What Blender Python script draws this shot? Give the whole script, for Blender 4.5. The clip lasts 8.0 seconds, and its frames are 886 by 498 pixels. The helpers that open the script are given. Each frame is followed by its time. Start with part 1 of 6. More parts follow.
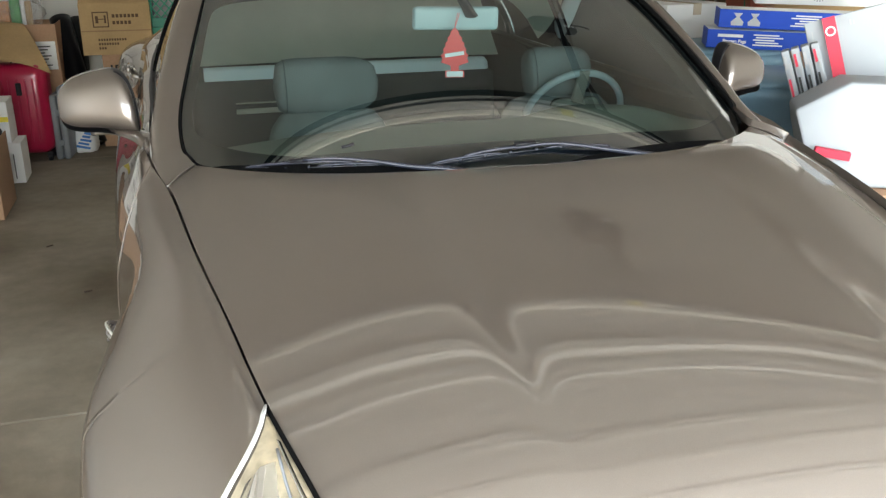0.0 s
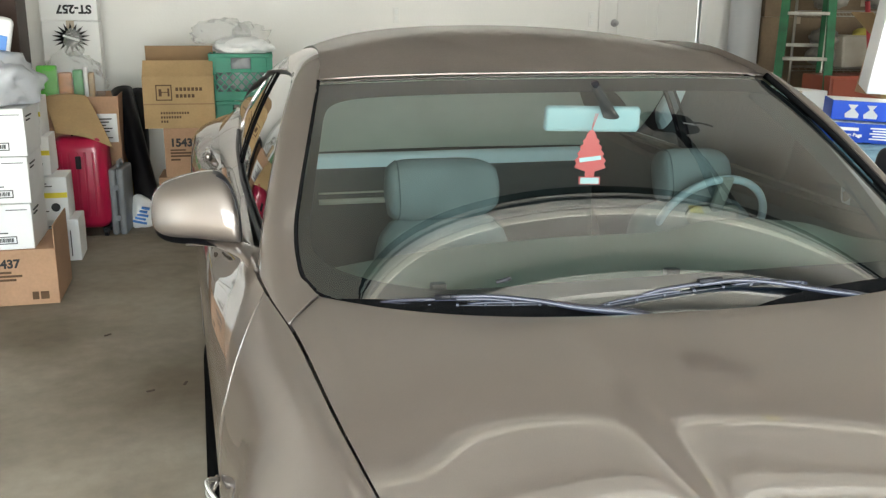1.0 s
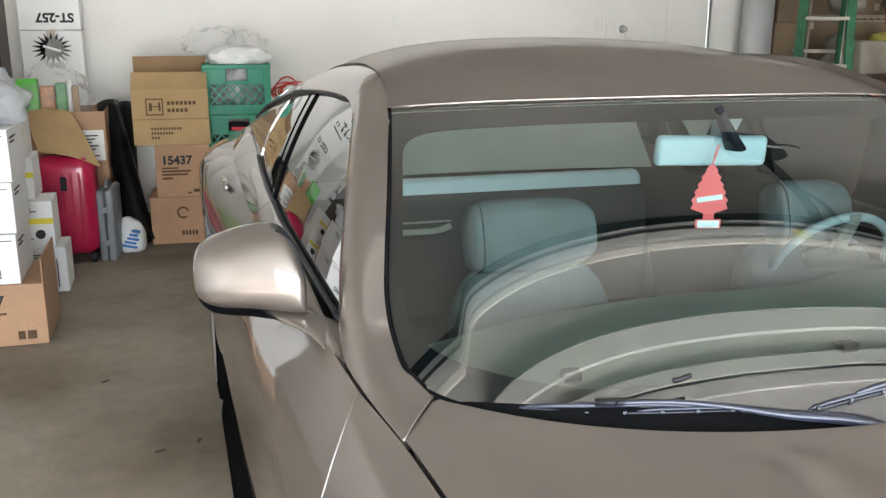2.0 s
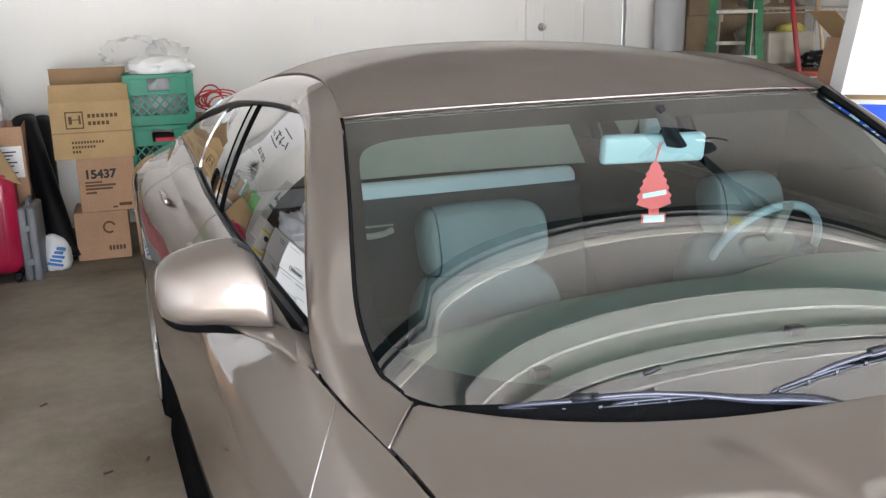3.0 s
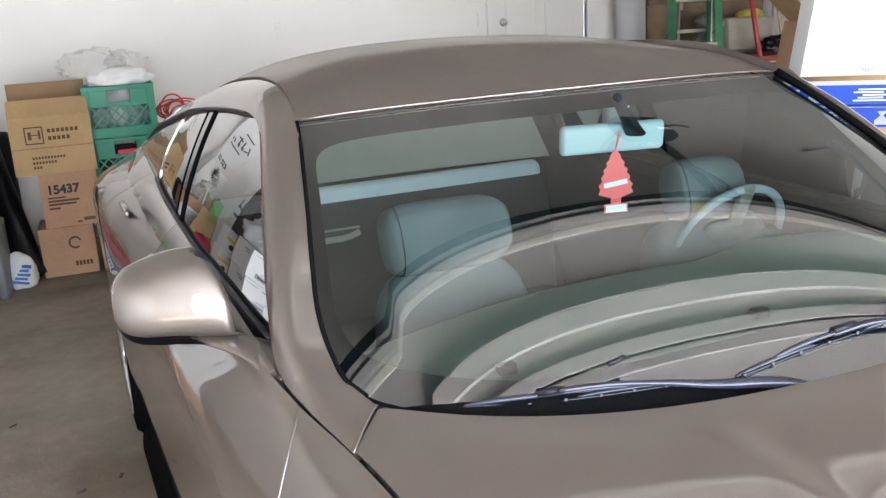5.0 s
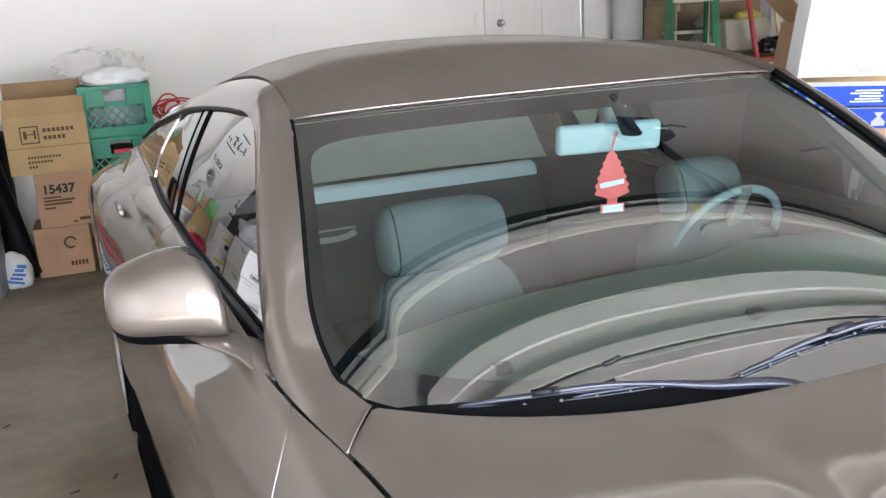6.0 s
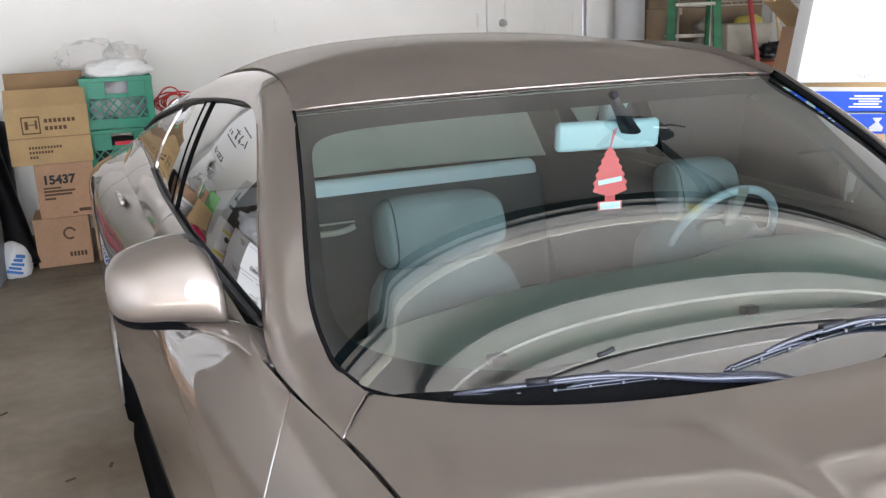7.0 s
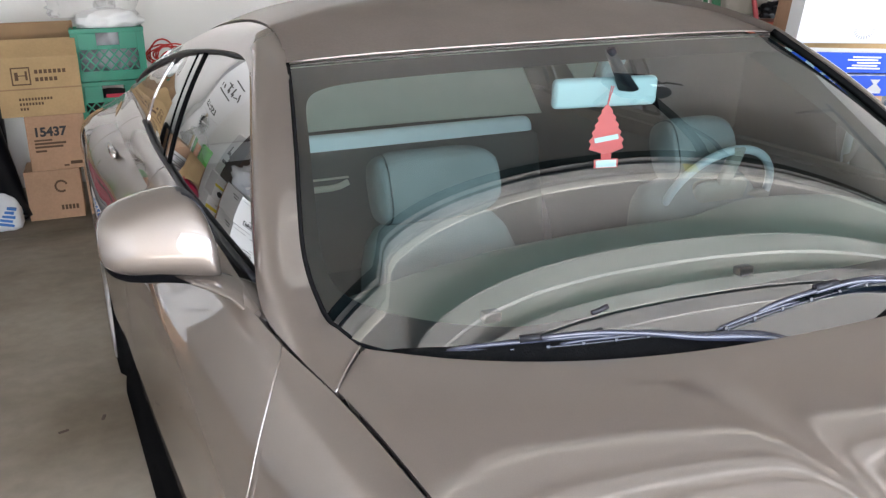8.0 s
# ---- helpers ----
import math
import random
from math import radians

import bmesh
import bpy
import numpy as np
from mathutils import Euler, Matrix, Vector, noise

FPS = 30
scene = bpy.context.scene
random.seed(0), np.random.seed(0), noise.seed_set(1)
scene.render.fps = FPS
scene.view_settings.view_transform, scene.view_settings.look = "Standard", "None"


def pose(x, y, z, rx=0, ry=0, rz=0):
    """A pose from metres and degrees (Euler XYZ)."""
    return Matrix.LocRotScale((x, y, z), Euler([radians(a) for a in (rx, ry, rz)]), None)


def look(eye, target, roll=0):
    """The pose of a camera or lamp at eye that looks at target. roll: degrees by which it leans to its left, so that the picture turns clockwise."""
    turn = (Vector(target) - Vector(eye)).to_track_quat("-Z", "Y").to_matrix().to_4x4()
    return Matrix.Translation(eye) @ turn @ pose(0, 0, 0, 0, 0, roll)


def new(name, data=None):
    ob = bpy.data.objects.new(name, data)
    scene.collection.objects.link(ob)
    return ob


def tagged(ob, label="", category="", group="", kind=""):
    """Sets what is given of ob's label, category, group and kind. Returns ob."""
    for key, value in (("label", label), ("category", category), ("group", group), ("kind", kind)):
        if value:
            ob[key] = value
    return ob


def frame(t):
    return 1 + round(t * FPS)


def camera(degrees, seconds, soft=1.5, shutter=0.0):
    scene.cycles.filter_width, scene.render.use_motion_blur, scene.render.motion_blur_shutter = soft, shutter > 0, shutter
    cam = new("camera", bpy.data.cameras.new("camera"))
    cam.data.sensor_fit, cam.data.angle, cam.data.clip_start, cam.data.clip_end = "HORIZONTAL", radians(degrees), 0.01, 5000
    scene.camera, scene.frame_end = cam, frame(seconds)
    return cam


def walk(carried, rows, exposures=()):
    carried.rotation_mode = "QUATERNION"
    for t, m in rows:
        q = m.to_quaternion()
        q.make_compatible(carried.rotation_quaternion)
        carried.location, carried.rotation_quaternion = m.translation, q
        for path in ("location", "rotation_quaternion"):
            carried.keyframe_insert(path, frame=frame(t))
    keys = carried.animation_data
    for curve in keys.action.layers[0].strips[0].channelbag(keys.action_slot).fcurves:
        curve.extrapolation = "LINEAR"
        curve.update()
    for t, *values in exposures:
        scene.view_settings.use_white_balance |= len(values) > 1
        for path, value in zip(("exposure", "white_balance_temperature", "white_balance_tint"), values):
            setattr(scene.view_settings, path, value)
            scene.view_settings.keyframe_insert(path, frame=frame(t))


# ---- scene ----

import functools
import itertools

# ---- camera ----
cam = camera(52.1, 8.0, 1.35)
PATH = [
    (0, (-0.806, -2.62, 1.463), (-0.277, -0.804, 0.814), -0.4),
    (0.5, (-0.931, -2.445, 1.5), (-0.419, -0.597, 0.933), 0.1),
    (1, (-0.959, -2.208, 1.516), (-0.483, -0.335, 1.002), 0.5),
    (1.2, (-0.971, -2.104, 1.538), (-0.506, -0.225, 1.036), 1.1),
    (2.3, (-1.153, -1.702, 1.529), (-0.558, 0.137, 1.016), 0.0),
    (2.5, (-1.168, -1.722, 1.536), (-0.513, 0.095, 1.017), 0.3),
    (3, (-1.185, -1.745, 1.551), (-0.493, 0.061, 1.043), -1.2),
    (3.5, (-1.161, -1.736, 1.553), (-0.457, 0.066, 1.045), -2.5),
    (4, (-1.151, -1.735, 1.548), (-0.427, 0.057, 1.034), -3.3),
    (4.5, (-1.157, -1.742, 1.546), (-0.418, 0.044, 1.033), -3.5),
    (6, (-1.149, -1.733, 1.539), (-0.4, 0.05, 1.029), -3.3),
    (6.5, (-1.148, -1.744, 1.536), (-0.395, 0.038, 1.026), -2.8),
    (7, (-1.158, -1.752, 1.529), (-0.405, 0.03, 1.019), -2.2),
    (7.5, (-1.158, -1.75, 1.534), (-0.396, 0.028, 1.026), -1.5),
    (8, (-1.157, -1.744, 1.522), (-0.403, 0.009, 0.924), -1.4),
]
walk(cam, [(t, look(eye, target, roll)) for t, eye, target, roll in PATH], [(0, 3.01, 6380, 5), (0.5, 3.60, 6350, 3), (1.0, 3.62, 6250, 4), (2.5, 3.77, 6000, 11), (3.5, 3.77, 5950, 13), (8.0, 3.75, 5880, 13)])

# ---- world and light ----
world = bpy.data.worlds.new("world")
scene.world = world
world.use_nodes = True
wn = world.node_tree
sky = wn.nodes.new("ShaderNodeTexSky")
sky.sky_type = "NISHITA"
sky.sun_disc = False
sky.sun_elevation = radians(66)
sky.sun_rotation = radians(160)
sky.air_density = 1.3
sky.dust_density = 2.0
wn.links.new(sky.outputs[0], wn.nodes["Background"].inputs[0])
wn.nodes["Background"].inputs[1].default_value = 0.10
sun = new("sun", bpy.data.lights.new("sun", "SUN"))
sun.data.energy = 5.0
sun.data.angle = radians(0.6)
sun.data.color = (1.0, 0.95, 0.88)
sun.matrix_world = look((1.5, -4.1, 9.8), (0, 0, 0))
opening_light = new("opening_light", bpy.data.lights.new("opening_light", "AREA"))
opening_light.data.shape = "RECTANGLE"
opening_light.data.size, opening_light.data.size_y = 5.4, 2.0
opening_light.data.energy = 25
opening_light.data.color = (0.98, 0.98, 1.0)
opening_light.matrix_world = look((0.2, -2.85, 1.15), (0.2, 5, 1.35))
scene.view_settings.exposure = 3.4

# ---- materials ----


def mat(name, base, rough=0.6, metal=0.0, var=0.0, scale=6.0, bump=0.0, bump_scale=60.0, second=None, coat=0.0, spec=0.5, var2=0.0, scale2=40.0):
    m = bpy.data.materials.new(name)
    m.use_nodes = True
    nt = m.node_tree
    b = nt.nodes["Principled BSDF"]
    b.inputs["Base Color"].default_value = (*base, 1)
    b.inputs["Roughness"].default_value = rough
    b.inputs["Metallic"].default_value = metal
    b.inputs["Specular IOR Level"].default_value = spec
    b.inputs["Coat Weight"].default_value = coat
    b.inputs["Coat Roughness"].default_value = 0.012
    co = nt.nodes.new("ShaderNodeTexCoord")
    last = None
    if var or second:
        n = nt.nodes.new("ShaderNodeTexNoise")
        n.inputs["Scale"].default_value = scale
        n.inputs["Detail"].default_value = 6
        nt.links.new(co.outputs["Object"], n.inputs["Vector"])
        mix = nt.nodes.new("ShaderNodeMix")
        mix.data_type = "RGBA"
        mix.inputs[6].default_value = (*[c * (1 - var) for c in base], 1)
        mix.inputs[7].default_value = (*(second or [min(1, c * (1 + var)) for c in base]), 1)
        ramp = nt.nodes.new("ShaderNodeMapRange")
        ramp.inputs[1].default_value, ramp.inputs[2].default_value = 0.32, 0.68
        nt.links.new(n.outputs[0], ramp.inputs[0])
        nt.links.new(ramp.outputs[0], mix.inputs[0])
        last = mix.outputs[2]
    if var2:
        n2 = nt.nodes.new("ShaderNodeTexNoise")
        n2.inputs["Scale"].default_value = scale2
        n2.inputs["Detail"].default_value = 4
        nt.links.new(co.outputs["Object"], n2.inputs["Vector"])
        mp = nt.nodes.new("ShaderNodeMapRange")
        mp.inputs[1].default_value, mp.inputs[2].default_value = 0.3, 0.7
        mp.inputs[3].default_value, mp.inputs[4].default_value = 1 - var2, 1 + var2 * 0.5
        nt.links.new(n2.outputs[0], mp.inputs[0])
        mul = nt.nodes.new("ShaderNodeMix")
        mul.data_type = "RGBA"
        mul.blend_type = "MULTIPLY"
        mul.inputs[0].default_value = 1
        mul.inputs[6].default_value = (*base, 1)
        if last:
            nt.links.new(last, mul.inputs[6])
        nt.links.new(mp.outputs[0], mul.inputs[7])
        last = mul.outputs[2]
    if last:
        nt.links.new(last, b.inputs["Base Color"])
    if bump:
        nb = nt.nodes.new("ShaderNodeTexNoise")
        nb.inputs["Scale"].default_value = bump_scale
        nb.inputs["Detail"].default_value = 5
        nt.links.new(co.outputs["Object"], nb.inputs["Vector"])
        bp = nt.nodes.new("ShaderNodeBump")
        bp.inputs["Strength"].default_value = bump
        bp.inputs["Distance"].default_value = 0.01
        nt.links.new(nb.outputs[0], bp.inputs["Height"])
        nt.links.new(bp.outputs[0], b.inputs["Normal"])
    return m


def glass_mat(name, tint, ior=1.5, gloss=(1, 1, 1), rough=0.0, film=1.0):
    m = bpy.data.materials.new(name)
    m.use_nodes = True
    nt = m.node_tree
    nt.nodes.remove(nt.nodes["Principled BSDF"])
    tr = nt.nodes.new("ShaderNodeBsdfTransparent")
    tr.inputs[0].default_value = (*tint, 1)
    gl = nt.nodes.new("ShaderNodeBsdfGlossy")
    gl.inputs[0].default_value = (*gloss, 1)
    gl.inputs["Roughness"].default_value = rough
    fr = nt.nodes.new("ShaderNodeFresnel")
    fr.inputs[0].default_value = ior
    mx = nt.nodes.new("ShaderNodeMixShader")
    gain = nt.nodes.new("ShaderNodeMath")
    gain.operation, gain.use_clamp = "MULTIPLY", True
    gain.inputs[1].default_value = film
    nt.links.new(fr.outputs[0], gain.inputs[0])
    nt.links.new(gain.outputs[0], mx.inputs[0])
    nt.links.new(tr.outputs[0], mx.inputs[1])
    nt.links.new(gl.outputs[0], mx.inputs[2])
    nt.links.new(mx.outputs[0], nt.nodes["Material Output"].inputs[0])
    return m


M_PAINT = mat("bronze_paint", (0.154, 0.131, 0.114), 0.54, 0.82, var2=0.06, scale2=900, coat=1.0)
M_PAINT.node_tree.nodes["Principled BSDF"].inputs["Coat IOR"].default_value = 1.85
M_PAINT.node_tree.nodes["Principled BSDF"].inputs["Specular Tint"].default_value = (0.72, 0.60, 0.50, 1)
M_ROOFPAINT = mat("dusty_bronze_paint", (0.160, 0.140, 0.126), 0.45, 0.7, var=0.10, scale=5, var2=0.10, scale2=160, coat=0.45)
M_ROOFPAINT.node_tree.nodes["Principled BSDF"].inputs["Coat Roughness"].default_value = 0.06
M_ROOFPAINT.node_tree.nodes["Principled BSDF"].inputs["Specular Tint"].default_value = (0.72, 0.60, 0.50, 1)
M_GLASS = glass_mat("windshield_glass", (0.62, 0.92, 0.91), 2.42)
M_SIDEGLASS = glass_mat("side_glass", (0.28, 0.31, 0.30), 2.8, film=1.55)
M_FRIT = mat("black_glass_band", (0.010, 0.011, 0.012), 0.7, spec=0.0)
M_GLOSSBLACK = mat("gloss_black", (0.01, 0.01, 0.011), 0.05, coat=1.0)
M_GLOSSBLACK.node_tree.nodes["Principled BSDF"].inputs["Coat IOR"].default_value = 1.5
M_BLACK = mat("black_plastic", (0.010, 0.010, 0.012), 0.45, var=0.2, scale=30, spec=0.2)
M_RUBBER = mat("black_rubber", (0.005, 0.005, 0.005), 0.75, bump=0.2, bump_scale=200, spec=0.0)
M_WIPERARM = mat("satin_black_arm", (0.026, 0.028, 0.040), 0.24, spec=0.5, var=0.15, scale=40)
M_RAIL = mat("dull_spring_steel", (0.07, 0.07, 0.08), 0.35, 0.9)
M_WIPER = mat("wiper_black", (0.006, 0.007, 0.012), 0.2, spec=0.25)
M_CHROME = mat("chrome", (0.8, 0.8, 0.8), 0.08, 1.0)
M_SILVER = mat("silver_alloy", (0.55, 0.55, 0.56), 0.3, 1.0)
M_LAMP = glass_mat("lamp_lens", (0.88, 0.88, 0.85), 1.5)
M_LAMPIN = mat("lamp_reflector", (0.62, 0.55, 0.42), 0.3, 0.3, var=0.35, scale=30)
M_LAMPRIM = mat("lamp_rim", (0.62, 0.62, 0.60), 0.25, 0.0)
M_SEAT = mat("grey_beige_cloth", (0.15, 0.153, 0.147), 0.85, var=0.12, scale=9, bump=0.25, bump_scale=350, var2=0.08, scale2=120)
# Seat cloth darkened in its colour, for the dim back of the cabin.
M_SEATDARK = mat("darkened_seat_cloth", (0.065, 0.066, 0.062), 0.88, var=0.12, scale=9, bump=0.25, bump_scale=350)
M_SEATMESH = mat("ribbed_seat_cloth", (0.15, 0.15, 0.14), 0.9, var=0.3, scale=90, bump=0.5, bump_scale=260)
M_DASH = mat("beige_dash_plastic", (0.180, 0.165, 0.135), 0.65, var=0.08, scale=5, bump=0.04, bump_scale=500)
M_BEIGECLOTH = mat("plain_beige_cloth", (0.52, 0.49, 0.40), 0.95, var=0.08, scale=4)
M_LINER = mat("headliner", (0.70, 0.67, 0.55), 0.95, var=0.05)
M_TRIM = mat("grey_door_trim", (0.055, 0.053, 0.048), 0.7, var=0.06)
M_CARPET = mat("dark_carpet", (0.05, 0.048, 0.045), 0.95, bump=0.4, bump_scale=300)
M_MIRROR = mat("mirror", (0.85, 0.87, 0.87), 0.03, 1.0)
M_RED = mat("red_card", (0.92, 0.12, 0.11), 0.6)
M_WHITEP = mat("white_print", (0.82, 0.82, 0.8), 0.6)
M_INK = mat("black_ink", (0.015, 0.015, 0.015), 0.6)
M_CARD = mat("cardboard", (0.44, 0.30, 0.145), 0.85, var=0.1, scale=4, bump=0.08, bump_scale=40, var2=0.06, scale2=60)
M_CARD2 = mat("cardboard_pink", (0.43, 0.26, 0.155), 0.85, var=0.1, scale=3, bump=0.08, bump_scale=40, var2=0.07, scale2=70)
M_CARDIN = mat("cardboard_inside", (0.30, 0.19, 0.10), 0.9, var=0.12, scale=5)
M_BROWNINK = mat("brown_ink", (0.10, 0.055, 0.025), 0.8)
# White paper greyed in its colour against the strong light by the opening.
M_GREYPAPER = mat("greyed_white_paper", (0.36, 0.385, 0.41), 0.55, var=0.04, scale=3, bump=0.05, bump_scale=30)
M_WHITEBOX = mat("white_carton", (0.80, 0.80, 0.79), 0.6, var=0.03, scale=3, bump=0.04, bump_scale=30)
M_TAPE = mat("packing_tape", (0.55, 0.47, 0.36), 0.25)
M_GREY = mat("grey_plastic", (0.19, 0.20, 0.21), 0.5, var=0.12, scale=6, bump=0.1, bump_scale=150)
M_REDCASE = mat("red_shell", (0.38, 0.006, 0.045), 0.3, coat=0.4, var=0.08, scale=3)
M_GREEN = mat("green_plastic", (0.008, 0.23, 0.13), 0.45, var=0.1, scale=5)
M_LADDER = mat("green_fibreglass", (0.008, 0.105, 0.035), 0.5, var=0.25, scale=10)
M_WALL = mat("white_wall_paint", (0.84, 0.825, 0.79), 0.75, var=0.02, scale=1.5, bump=0.12, bump_scale=70)
M_DOOR = mat("white_door_paint", (0.82, 0.81, 0.78), 0.45, var=0.015, scale=2)
# Darker than the walls: the ceiling's lack of light is in its colour.
M_CEIL = mat("dimmed_ceiling_board", (0.54, 0.52, 0.478), 0.85, var=0.03, scale=2, bump=0.06, bump_scale=90)
M_GDOOR = mat("garage_door_steel", (0.37, 0.36, 0.335), 0.5, var=0.03, scale=2)
M_LIFT = mat("pale_lift_bar", (0.66, 0.64, 0.56), 0.5, var=0.04)
M_STRUT = mat("grey_strut_paint", (0.40, 0.39, 0.36), 0.5, var=0.05)
M_STEEL = mat("galvanised_steel", (0.5, 0.5, 0.5), 0.35, 0.9, var=0.15, scale=12)
M_HEATER = mat("grey_enamel", (0.50, 0.51, 0.52), 0.35, var=0.03)
M_BLUE = mat("blue_print_carton", (0.010, 0.065, 0.48), 0.55, var=0.05, spec=0.3)
M_BIN = mat("light_blue_plastic", (0.17, 0.28, 0.36), 0.5, var=0.12, scale=4, bump=0.1, bump_scale=80)
M_CRIMSON = mat("red_print", (0.60, 0.015, 0.05), 0.5)
M_YELLOW = mat("yellow_print", (0.75, 0.62, 0.03), 0.5)
M_LABEL = mat("faded_yellow_label", (0.50, 0.45, 0.14), 0.6)
M_ORANGE = mat("dull_red_enamel", (0.22, 0.045, 0.02), 0.5)
M_LIME = mat("green_print", (0.12, 0.5, 0.05), 0.5)
M_BLUELIGHT = mat("blue_label", (0.05, 0.20, 0.55), 0.5)
M_TUBE = mat("black_film_roll", (0.005, 0.005, 0.006), 0.3, spec=0.25)
M_WIRE = mat("zinc_wire", (0.45, 0.43, 0.38), 0.35, 0.9)
M_REDCORD = mat("red_cord", (0.55, 0.03, 0.02), 0.5)
M_DRIVE = mat("driveway_concrete", (0.66, 0.63, 0.58), 0.9, var=0.1, scale=1.2, bump=0.2, bump_scale=60)


def floor_mat():
    m = mat("garage_concrete", (0.25, 0.215, 0.175), 0.85, var=0.0, spec=0.25, bump=0.12, bump_scale=45)
    nt = m.node_tree
    b = nt.nodes["Principled BSDF"]
    co = nt.nodes["Texture Coordinate"]
    n1 = nt.nodes.new("ShaderNodeTexNoise")
    n1.inputs["Scale"].default_value, n1.inputs["Detail"].default_value = 1.0, 5
    n2 = nt.nodes.new("ShaderNodeTexNoise")
    n2.inputs["Scale"].default_value, n2.inputs["Detail"].default_value = 14, 6
    for n in (n1, n2):
        nt.links.new(co.outputs["Object"], n.inputs["Vector"])
    r = nt.nodes.new("ShaderNodeValToRGB")
    r.color_ramp.elements[0].position, r.color_ramp.elements[0].color = 0.36, (0.145, 0.117, 0.080, 1)
    r.color_ramp.elements[1].position, r.color_ramp.elements[1].color = 0.62, (0.30, 0.262, 0.205, 1)
    nt.links.new(n1.outputs[0], r.inputs[0])
    r2 = nt.nodes.new("ShaderNodeMapRange")
    r2.inputs[1].default_value, r2.inputs[2].default_value, r2.inputs[3].default_value, r2.inputs[4].default_value = 0.3, 0.7, 0.90, 1.06
    nt.links.new(n2.outputs[0], r2.inputs[0])
    mul = nt.nodes.new("ShaderNodeMix")
    mul.data_type, mul.blend_type = "RGBA", "MULTIPLY"
    mul.inputs[0].default_value = 1
    nt.links.new(r.outputs[0], mul.inputs[6])
    nt.links.new(r2.outputs[0], mul.inputs[7])
    nt.links.new(mul.outputs[2], b.inputs["Base Color"])
    return m


M_FLOOR = floor_mat()

# ---- mesh helpers ----


def finish(name, bm, material, parent=None, label="", smooth=False):
    bmesh.ops.recalc_face_normals(bm, faces=bm.faces)
    me = bpy.data.meshes.new(name)
    bm.to_mesh(me)
    bm.free()
    mats = material if isinstance(material, (list, tuple)) else [material]
    for m in mats:
        me.materials.append(m)
    if smooth:
        for p in me.polygons:
            p.use_smooth = True
    ob = new(name, me)
    if parent:
        ob.parent = parent
    if label:
        tagged(ob, label)
    return ob


def part(name, bm, material, parent, label="", smooth=False):
    return finish(name, bm, material, parent, label, smooth)


def outward(ob, centre):
    """Turn an open sheet's faces away from a point."""
    me = ob.data
    if sum((p.center - Vector(centre)).dot(p.normal) * p.area for p in me.polygons) < 0:
        me.flip_normals()


def thing(name, loc, label, category, group="", kind="", rz=0):
    e = new(name)
    e.matrix_world = pose(*loc, 0, 0, rz)
    return tagged(e, label, category, group, kind)


def box(bm, lo, hi, bevel=0.0, m=None, seg=2, mi=0):
    r = bmesh.ops.create_cube(bm, size=1)
    vs = r["verts"]
    for v in vs:
        v.co = Vector([lo[i] + (v.co[i] + 0.5) * (hi[i] - lo[i]) for i in range(3)])
    fs = {f for v in vs for f in v.link_faces}
    if bevel:
        es = {e for v in vs for e in v.link_edges}
        rb = bmesh.ops.bevel(bm, geom=list(es), offset=bevel, segments=seg, affect="EDGES", profile=0.5)
        fs = set(rb["faces"]) | {f for f in fs if f.is_valid}
        fs |= {f for v in rb["verts"] for f in v.link_faces}
    vv = {v for f in fs for v in f.verts}
    for f in fs:
        f.material_index = mi
    if m:
        bmesh.ops.transform(bm, matrix=m, verts=list(vv))
    return vv


def cyl(bm, p0, p1, r0, r1=None, seg=20, caps=True):
    p0, p1 = Vector(p0), Vector(p1)
    d = p1 - p0
    m = Matrix.Translation((p0 + p1) / 2) @ d.to_track_quat("Z", "Y").to_matrix().to_4x4()
    return bmesh.ops.create_cone(bm, cap_ends=caps, segments=seg, radius1=r0, radius2=r0 if r1 is None else r1, depth=d.length, matrix=m)["verts"]


def tube(bm, pts, r, seg=8):
    """A round tube along points."""
    pts = [Vector(p) for p in pts]
    rings = []
    for i, p in enumerate(pts):
        d = (pts[min(i + 1, len(pts) - 1)] - pts[max(i - 1, 0)]).normalized()
        q = d.to_track_quat("Z", "Y")
        rings.append([bm.verts.new(p + q @ Vector((r * math.cos(a), r * math.sin(a), 0))) for a in [2 * math.pi * k / seg for k in range(seg)]])
    for a, b in zip(rings, rings[1:]):
        for k in range(seg):
            bm.faces.new((a[k], a[(k + 1) % seg], b[(k + 1) % seg], b[k]))
    bm.faces.new(rings[0][::-1])
    bm.faces.new(rings[-1])


def grid(bm, f, us, vs, skirt=0.0):
    """A sheet of points f(u, v); skirt: the depth to which its rim is turned in."""
    vv = [[bm.verts.new(f(u, v)) for v in vs] for u in us]
    faces = []
    for i in range(len(us) - 1):
        for j in range(len(vs) - 1):
            q = (vv[i][j], vv[i + 1][j], vv[i + 1][j + 1], vv[i][j + 1])
            if (q[0].co - q[1].co).length + (q[2].co - q[3].co).length > 1e-5:
                faces.append(bm.faces.new(q))
    if skirt:
        bm.normal_update()
        rim = [e for e in bm.edges if e.is_boundary]
        nrm = {v: v.normal.copy() for e in rim for v in e.verts}
        for e in rim:
            e.smooth = False
        ex = bmesh.ops.extrude_edge_only(bm, edges=rim)["geom"]
        newv = [g for g in ex if isinstance(g, bmesh.types.BMVert)]
        byco = {tuple(v.co): n for v, n in nrm.items()}
        for v in newv:
            v.co -= byco[tuple(v.co)] * skirt
    return vv


